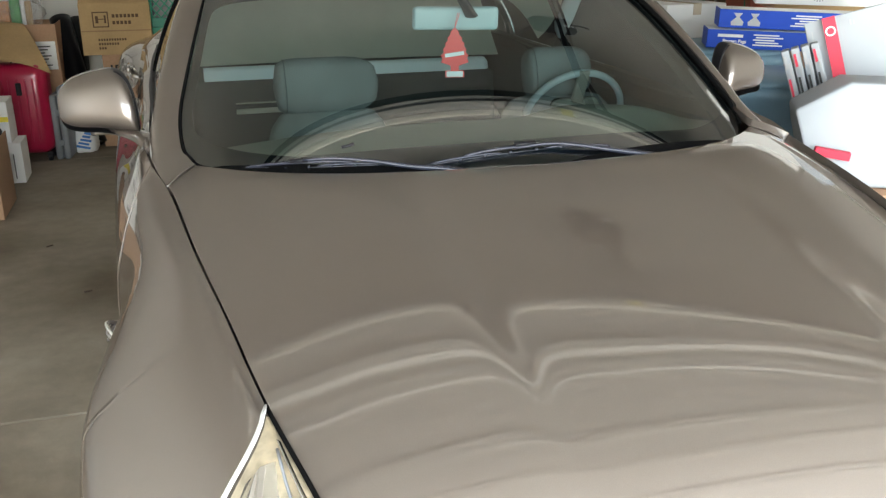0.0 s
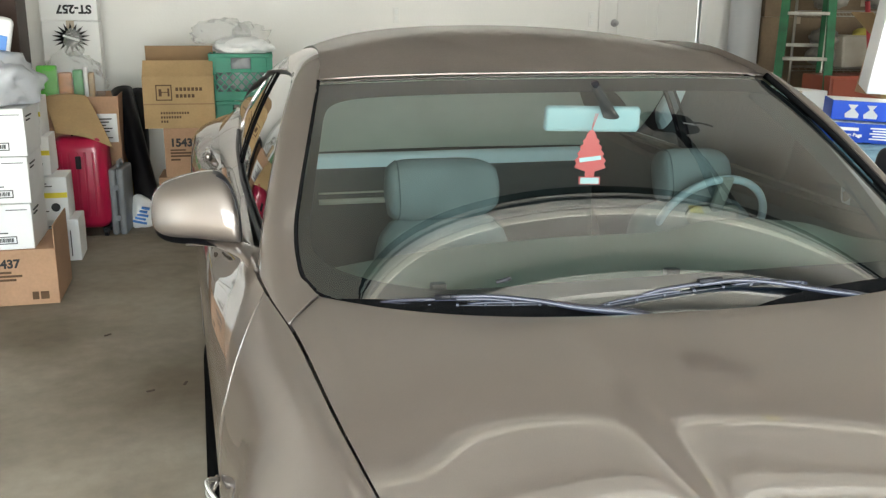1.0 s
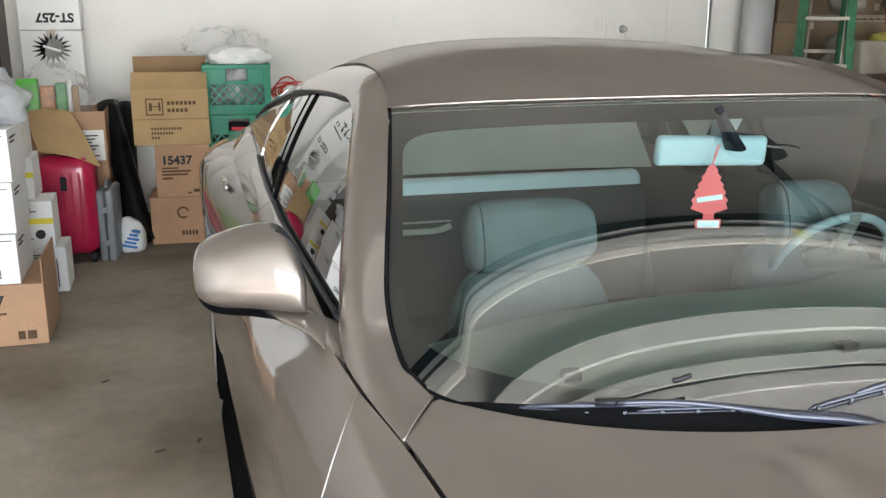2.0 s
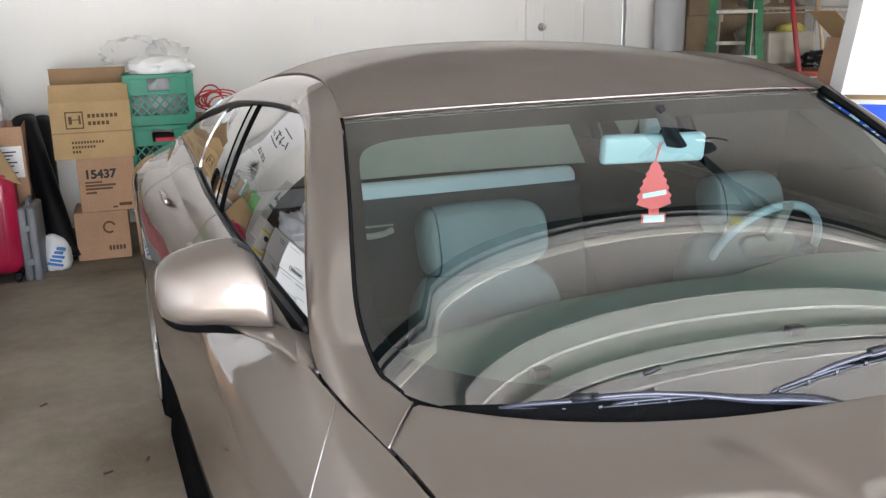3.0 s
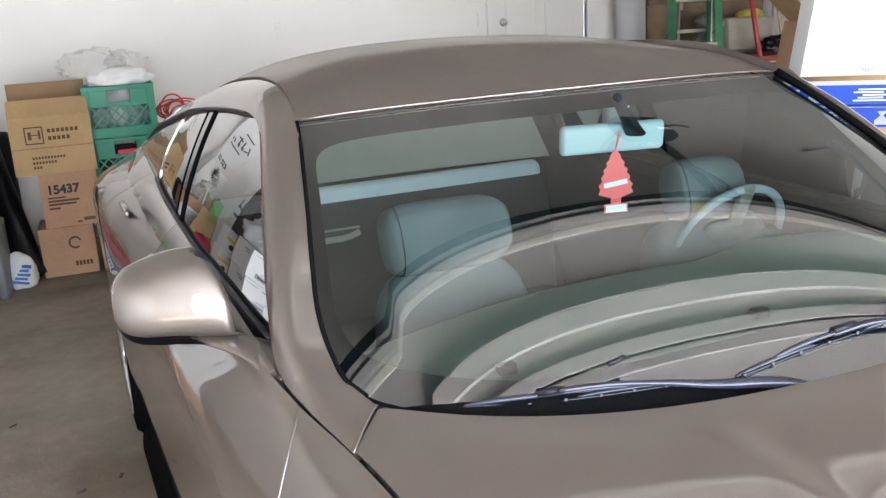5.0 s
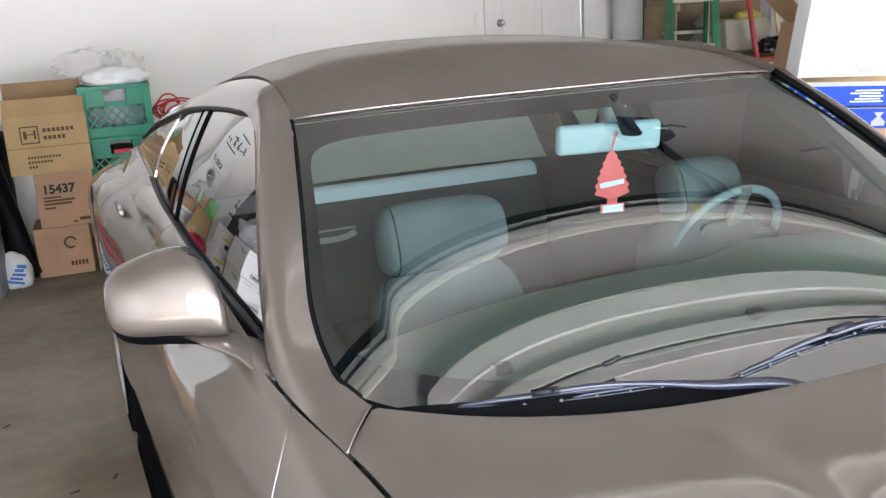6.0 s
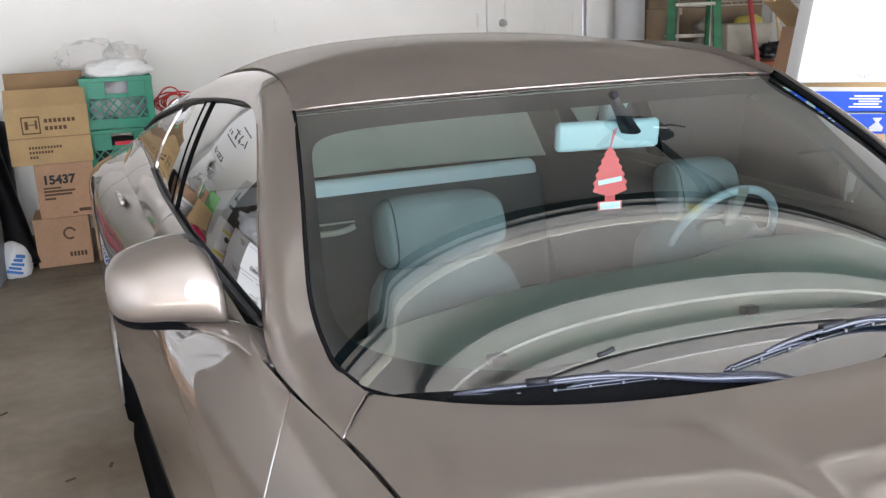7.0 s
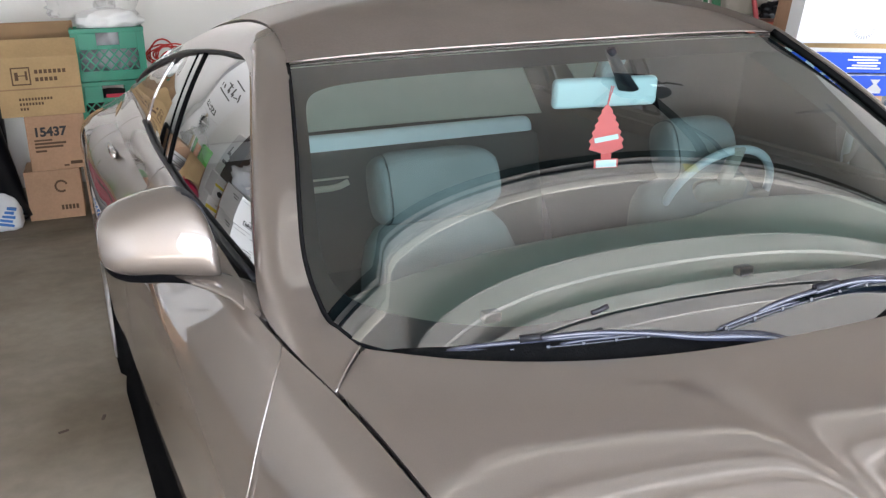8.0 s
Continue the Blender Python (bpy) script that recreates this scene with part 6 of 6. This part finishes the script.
def blue_carton(loc, rz, tilt, label, flip):
    e = thing("blue_carton", loc, label, "carton", "blue storage bag cartons")
    e.matrix_world = pose(*loc, 0, tilt, rz)
    bm = bmesh.new()
    box(bm, (0, 0, 0), (0.70, 0.22, 0.088), 0.003)
    part("body", bm, M_BLUE, e)
    bm = bmesh.new()
    box(bm, (0.004, 0.004, 0.0885), (0.696, 0.216, 0.0895))
    part("top_print", bm, M_WHITEP, e)
    rects = [(0.22 + 0.012 * (k % 2), 0.018 + 0.012 * k, 0.36 - 0.02 * (k % 3), 0.024 + 0.012 * k) for k in range(5)] + [(0.05, 0.054, 0.17, 0.068)]
    if flip:
        rects = [(0.70 - x1, z0, 0.70 - x0, z1) for x0, z0, x1, z1 in rects]
    bars(e, rects, M_WHITEP, 0.0)
    if not flip:
        words(e, "Storage Bags", 0.022, 0.075, -0.003, 0.028, M_WHITEP)
    for x in ((0.50, 0.59) if not flip else (0.08, 0.16)):
        bm = bmesh.new()
        vs = [(0, 0.012), (0.055, 0.012), (0.058, 0.03), (0.036, 0.052), (0.05, 0.072), (0.008, 0.072), (0.022, 0.052), (-0.003, 0.03)]
        fv = [bm.verts.new((x + a - 0.02, -0.0022, z)) for a, z in vs]
        bm.faces.new(fv)
        bmesh.ops.solidify(bm, geom=bm.faces[:], thickness=0.002)
        part("bag_picture", bm, M_WHITEP, e)


blue_carton((1.735, 1.41, 0.942), -26, 2, "blue and white storage bag carton on a trash can", False)
blue_carton((1.80, 1.42, 1.036), -27, 2, "blue and white storage bag carton on another", True)
e = thing("white_board", (2.38, 1.64, 1.118), "large tilted white carton with round black print", "box")
e.matrix_world = pose(2.145, 1.60, 1.128, 15, 2, -20)
bm = bmesh.new()
box(bm, (-0.02, 0, 0), (0.66, 0.14, 0.47), 0.005)
part("body", bm, M_WHITEBOX, e)
for i in range(22):
    bm = bmesh.new()
    a = 2 * math.pi * i / 22
    box(bm, (-0.003, -0.003, -0.008), (0.003, 0.001, 0.008), 0, Matrix.Translation((0.30 + 0.045 * math.cos(a), 0, 0.07 + 0.045 * math.sin(a) * 0.9)) @ Matrix.Rotation(-a + math.pi / 2, 4, "Y"))
    part("round_print", bm, M_GREYINK, e)
fl = thing("cardboard_box", (2.55, 1.90, 1.06), "open cardboard box with slanted flaps behind a white carton", "box")
fl.matrix_world = pose(2.55, 1.90, 1.06, 0, 10, -20)
for nm, lo, hi, m_ in (("side", (-0.09, -0.02, 0.0), (-0.084, 0.38, 0.30), M_CARD2), ("front", (-0.084, -0.02, 0.0), (0.40, -0.014, 0.30), M_CARD), ("back", (-0.084, 0.374, 0.0), (0.40, 0.38, 0.30), M_CARD2), ("end", (0.40, -0.02, 0.0), (0.406, 0.38, 0.30), M_CARD2), ("bottom", (-0.084, -0.014, 0.0), (0.40, 0.374, 0.006), M_CARDIN)):
    bm = bmesh.new()
    box(bm, lo, hi, 0.002)
    part(nm, bm, m_, fl)
for nm, m_, hinge, ln, ang, mt in (("flap", None, (-0.087, 0.02, 0.30), 0.20, -55, M_CARD), ("flap", None, (-0.084, -0.017, 0.30), 0.17, 20, M_CARD2)):
    bm = bmesh.new()
    if ang < 0:
        box(bm, (-0.003, -0.03, 0), (0.003, 0.30, ln), 0.0015, Matrix.Translation(hinge) @ Matrix.Rotation(radians(ang), 4, "Y"))
    else:
        box(bm, (0, -0.003, 0), (0.48, 0.003, ln), 0.0015, Matrix.Translation(hinge) @ Matrix.Rotation(radians(-ang), 4, "X"))
    part(nm, bm, mt, fl)
carton("white_box", 0.42, 0.36, 0.30, (2.05, 2.25, 0.80), 8, "white carton with lifted flap behind blue cartons", M_WHITEBOX)
carton("cardboard_box", 0.52, 0.46, 1.03, (2.72, 2.04, 0), -20, "tall brown cardboard box under an open one", M_CARD2)
carton("cardboard_box", 0.50, 0.50, 0.798, (2.05, 2.35, 0), 8, "brown cardboard box behind trash cans", M_CARD2)
base2 = carton("cardboard_box", 0.62, 0.70, 0.62, (1.72, 0.18, 0), 0, "brown cardboard box under white papers", M_CARD2)
e = carton("white_box", 0.42, 0.14, 0.30, (1.85, 0.36, 0.90), -36, "white box with a broad red band, tilted", M_GREYPAPER, tilt=(-8, -17), tape=False)
bars(e, [(-0.145, 0.0, -0.098, 0.30)], M_CRIMSON, -0.10, "red_band")
bm = bmesh.new()
cyl(bm, (-0.122, -0.1075, 0.245), (-0.122, -0.099, 0.245), 0.019, None, 24)
mk = part("round_mark", bm, M_WHITEP, e)
bm = bmesh.new()
cyl(bm, (-0.122, -0.109, 0.245), (-0.122, -0.099, 0.245), 0.013, None, 24)
part("red_centre", bm, M_CRIMSON, mk)
bars(e, [(-0.05, 0.25, -0.045, 0.272), (-0.038, 0.25, -0.034, 0.266)], M_GREYINK, -0.10)
bars(e, [(-0.19, 0.02, -0.186, 0.26)], M_GREYINK, -0.10, "fold_line")
for k in range(4):
    e = carton("paper_pack", 0.030, 0.22, 0.21, (1.575 + 0.028 * k, 0.46 - 0.019 * k, 0.835 + 0.011 * k), -36, "white paper pack with printed spine leaning on others", M_GREYPAPER, category="paper", group="leaning paper packs", tilt=(-4, -19), tape=False)
    bars(e, [(-0.010, 0.03, -0.002, 0.10)], M_CRIMSON if k == 0 else M_INK, -0.12)
    bars(e, [(0.002, 0.05, 0.007, 0.16)], M_GREYINK, -0.12, "small_print")
    bars(e, [(-0.009, 0.14, 0.0, 0.19)], M_CRIMSON if k % 2 else M_GREYINK, -0.12, "spine_mark")
e = thing("white_bag", (1.54, 0.03, 0.622), "large white paper bag with red print", "bag", rz=-32)
bm = bmesh.new()
vs = box(bm, (-0.20, -0.12, 0.0), (0.42, 0.10, 0.26), 0.012, seg=2)
bmesh.ops.subdivide_edges(bm, edges=bm.edges[:], cuts=3, use_grid_fill=True)
for v in bm.verts:
    k = max(0, v.co.z) / 0.26
    v.co += Vector((-0.04 * k * (v.co.x < 0), 0.05 * k, k * (0.62 * (min(v.co.x, 0.02) + 0.20) - 0.45 * max(0, v.co.x - 0.02)))) + Vector((noise.noise(v.co * 6), noise.noise(v.co * 6 + Vector((5, 0, 0))), 0.3 * noise.noise(v.co * 6 + Vector((0, 5, 0))))) * 0.02
    v.co.z = max(0, v.co.z)
part("bag_body", bm, M_GREYPAPER, e, "", True)
bm = bmesh.new()
cyl(bm, (0.20, -0.135, 0.12), (0.20, -0.10, 0.12), 0.028, None, 20)
part("red_mark", bm, M_CRIMSON, e)
bm = bmesh.new()
box(bm, (-0.19, -0.14, 0.085), (-0.07, -0.108, 0.115), 0.004, pose(0, 0, 0, 0, 8, 0))
part("red_strip", bm, M_CRIMSON, e)

# ---- back right: water heater, ladder, shelving ----
wh = thing("water_heater", (3.80, 5.40, 0), "tall narrow grey water heater beside the door", "water heater")
bm = bmesh.new()
cyl(bm, (0, 0, 0.08), (0, 0, 1.75), 0.135, None, 48)
part("tank", bm, M_HEATER, wh, "", True)
for a in (30, 150, 270):
    bm = bmesh.new()
    x, y = 0.10 * math.cos(radians(a)), 0.10 * math.sin(radians(a))
    cyl(bm, (x, y, 0), (x, y, 0.085), 0.02, None, 12)
    part("foot", bm, M_BLACK, wh)
bm = bmesh.new()
cyl(bm, (0, 0, 1.75), (0, 0, CZ), 0.05, None, 20)
part("flue", bm, M_STEEL, wh, "", True)

M_DUSTY = mat("dusty_metal", (0.36, 0.34, 0.29), 0.6, var=0.2, scale=14)
M_DUSTBAG = mat("dusty_film", (0.20, 0.185, 0.155), 0.5, var=0.35, scale=9, bump=0.3, bump_scale=30)
ld = thing("step_ladder", (3.86, 4.55, 0), "green fibreglass stepladder with metal treads", "ladder", rz=-28)
for x0, x1 in ((-0.225, -0.17), (0.225, 0.17)):
    bm = bmesh.new()
    a, b = Vector((x0, -0.10, 0)), Vector((x1, 0.10, 1.95))
    v = b - a
    box(bm, (-0.036, -0.013, 0), (0.036, 0.013, v.length), 0.004, Matrix.Translation(a) @ v.to_track_quat("Z", "Y").to_matrix().to_4x4())
    part("front_rail", bm, M_LADDER, ld)
    bm = bmesh.new()
    a, b = Vector((x0 * 0.95, 0.62, 0)), Vector((x1 * 0.8, 0.14, 1.93))
    v = b - a
    box(bm, (-0.02, -0.012, 0), (0.02, 0.012, v.length), 0.004, Matrix.Translation(a) @ v.to_track_quat("Z", "Y").to_matrix().to_4x4())
    part("back_rail", bm, M_LADDER, ld)
for k in range(5):
    z = 0.38 + 0.368 * k
    f = z / 1.95
    bm = bmesh.new()
    hw = 0.225 - 0.055 * f - 0.02
    yy = -0.10 + 0.20 * f
    box(bm, (-hw, yy - 0.05, z), (hw, yy + 0.045, z + 0.028), 0.004)
    part("tread", bm, M_DUSTY, ld, "dusty metal tread")
    if k % 2 == 0:
        bm = bmesh.new()
        y2 = 0.62 - 0.48 * f
        box(bm, (-hw - 0.02, y2 - 0.01, z + 0.1), (hw + 0.02, y2 + 0.01, z + 0.13), 0.003)
        part("brace", bm, M_DUSTY, ld)
bm = bmesh.new()
box(bm, (-0.20, 0.02, 1.94), (0.20, 0.26, 2.0), 0.012)
part("ladder_top", bm, M_LADDER, ld)

sh = thing("wire_shelf", (4.75, 5.0, 0), "zinc wire shelving unit against the wall", "shelf")
for x in (-0.55, 0.55):
    for y in (-0.22, 0.22):
        bm = bmesh.new()
        cyl(bm, (x, y, 0), (x, y, 2.0), 0.013, None, 10)
        part("post", bm, M_WIRE, sh, "", True)
for z in (0.35, 1.03, 1.52, 1.95):
    bm = bmesh.new()
    for y in lin(-0.22, 0.22, 12):
        cyl(bm, (-0.55, y, z), (0.55, y, z), 0.003, None, 6)
    for y in (-0.22, 0.22):
        for dz in (-0.012, -0.045):
            cyl(bm, (-0.55, y, z + dz), (0.55, y, z + dz), 0.004, None, 6)
        for k in range(16):
            x = -0.55 + 1.1 * k / 15
            cyl(bm, (x, y, z - 0.012), (x + 0.03, y, z - 0.045), 0.002, None, 5)
    part("shelf_grid", bm, M_WIRE, sh)
M_OLDCARD = mat("old_cardboard", (0.20, 0.145, 0.09), 0.9, var=0.2, scale=3, var2=0.08, scale2=50)
for x, z, w, h in ((4.31, 0.0, 0.72, 0.80), (4.31, 0.802, 0.74, 0.66), (4.32, 1.464, 0.72, 0.62), (5.0, 0.0, 0.62, 0.90), (4.99, 0.902, 0.60, 0.72), (5.02, 1.624, 0.62, 0.55)):
    carton("cardboard_box", w, 0.24, h, (x, 5.46, z), 0, "dull brown cardboard box stacked behind the shelf", M_OLDCARD, group="boxes behind the shelf")
M_OLD = mat("off_white_tub", (0.27, 0.245, 0.20), 0.5, var=0.1)
e = thing("storage_tub", (4.62, 4.90, 1.035), "off-white plastic tub with yellow rags on the shelf", "tub")
bm = bmesh.new()
vs = box(bm, (-0.26, -0.16, 0), (0.26, 0.16, 0.28), 0.02, seg=3)
for v in vs:
    v.co.x *= 0.92 + 0.08 * v.co.z / 0.28
part("tub_body", bm, M_OLD, e, "", True)
bm = bmesh.new()
blob(bm, (0.14, 0.10, 0.06), 2.7, 0.3, 3, 0.3, 3, (0.1, -0.02, 0.29))
part("rag", bm, mat("yellow_rag", (0.36, 0.31, 0.06), 0.9, var=0.2), e, "", True)
for k, (x, z, sx, sz, m_, lab) in enumerate(((4.30, 1.05, 0.13, 0.10, M_DUSTBAG, "dusty bag of plastic cups on the shelf"), (4.30, 1.22, 0.12, 0.08, M_DUSTBAG, "dusty crumpled bag on the shelf"), (4.32, 1.53, 0.14, 0.10, M_DUSTBAG, "grey crumpled bag on the shelf"), (4.85, 1.53, 0.12, 0.10, M_DUSTBAG, "dull crumpled bag on the shelf"))):
    e = thing("plastic_bag", (x, 4.92, z), lab, "bag", "bags on the shelf")
    bm = bmesh.new()
    blob(bm, (sx, 0.12, sz), k * 3.1 + 1, 0.3, 3, 0.8, 3.5, (0, 0, sz * 0.85))
    part("bag_body", bm, m_, e, "", True)
e = thing("red_tool_chest", (4.55, 4.55, 0), "dull red metal tool chest in front of the shelf", "tool chest")
bm = bmesh.new()
box(bm, (-0.55, -0.18, 0.03), (0.55, 0.20, 1.0), 0.01)
part("cabinet", bm, M_ORANGE, e)
for k in range(5):
    bm = bmesh.new()
    box(bm, (-0.53, -0.192, 0.06 + 0.185 * k), (0.53, -0.179, 0.235 + 0.185 * k), 0.004)
    dr = part("drawer", bm, M_ORANGE, e)
    bm = bmesh.new()
    box(bm, (-0.30, -0.205, 0.20 + 0.185 * k), (0.30, -0.19, 0.215 + 0.185 * k), 0.003)
    part("pull", bm, M_STEEL, dr)
for x in (-0.48, 0.48):
    for y in (-0.12, 0.14):
        bm = bmesh.new()
        cyl(bm, (x - 0.02, y, 0.03), (x + 0.02, y, 0.03), 0.03, None, 14)
        part("caster", bm, M_BLACK, e)
e = thing("black_bag", (4.72, 4.50, 1.0), "black crumpled bag on the tool chest", "bag")
bm = bmesh.new()
blob(bm, (0.16, 0.10, 0.09), 4.9, 0.45, 4, 0.3, 3.5, (0, 0, 0.05))
for v in bm.verts:
    v.co.z = max(0, v.co.z)
part("bag_body", bm, M_TUBE, e, "", True)
e = thing("red_tool", (4.42, 4.30, 0), "red-handled long tool leaning on the shelf", "tool")
bm = bmesh.new()
tube(bm, [(0.13, 0, 0.01), (0.06, 0.06, 0.6), (-0.02, 0.14, 1.2), (-0.07, 0.18, 1.6)], 0.022, 10)
part("shaft", bm, mat("dull_red", (0.28, 0.025, 0.03), 0.5), e, "", True)
e = thing("wooden_pole", (4.80, 4.28, 0), "pale wooden pole leaning on the shelf", "pole")
bm = bmesh.new()
tube(bm, [(0, 0, 0.01), (0, 0.25, 1.0), (0, 0.46, 1.9)], 0.016, 10)
part("pole_shaft", bm, mat("pale_wood", (0.42, 0.31, 0.18), 0.6, var=0.15, scale=20), e, "", True)

# ---- the paper tree hanging from the inside mirror ----
af = thing("air_freshener", (-0.012, -0.032, 1.072), "red tree-shaped card air freshener hanging from the mirror", "air freshener", rz=-14)
half = [(0.012, 0.02), (0.012, 0.034), (0.041, 0.044), (0.036, 0.056), (0.041, 0.063), (0.031, 0.074), (0.035, 0.081), (0.026, 0.092), (0.029, 0.098), (0.019, 0.108), (0.022, 0.114), (0.013, 0.124), (0.013, 0.130), (0.004, 0.142)]
bm = bmesh.new()
outline = [(0.028, 0.0), (0.028, 0.02)] + half
rows = [[bm.verts.new((sx * x, y, z)) for sx, y in ((-1, 0), (1, 0), (1, 0.003), (-1, 0.003))] for x, z in outline]
for p, q in zip(rows, rows[1:]):
    for k in range(4):
        bm.faces.new((p[k], p[(k + 1) % 4], q[(k + 1) % 4], q[k]))
bm.faces.new(rows[0])
bm.faces.new(rows[-1][::-1])
part("card", bm, M_RED, af)
bm = bmesh.new()
box(bm, (-0.024, -0.0022, 0.002), (0.024, 0.0045, 0.018))
part("white_print", bm, M_WHITEP, af)
bm = bmesh.new()
box(bm, (-0.028, -0.0022, 0.0), (0.028, 0.0045, 0.011), 0, pose(0, 0, 0.062, 0, -8, 0))
part("white_print", bm, M_WHITEP, af)
bm = bmesh.new()
tube(bm, [(0, 0.001, 0.141), (0.004, 0.0, 0.165), (0.009, 0.0, 0.185)], 0.0012, 6)
tube(bm, [(0, 0.001, 0.141), (0.008, 0.002, 0.165), (0.014, 0.0, 0.185)], 0.0012, 6)
part("string", bm, M_RED, af)

# ---- specks on the floor ----
for k, (x, y, rz) in enumerate(((-1.266, 1.38, 20), (-1.13, 1.43, 75), (-1.5, 2.1, 40))):
    e = thing("leaf_bit", (x, y, 0), "dry brown leaf scrap on the concrete floor", "leaf", "leaf scraps on the floor", rz=rz)
    bm = bmesh.new()
    box(bm, (-0.018, -0.006, 0), (0.018, 0.006, 0.004), 0.002)
    for v in bm.verts:
        v.co.z += 0.004 * (v.co.x / 0.018) ** 2
    part("scrap", bm, mat("dry_leaf", (0.05, 0.03, 0.02), 0.9), e)
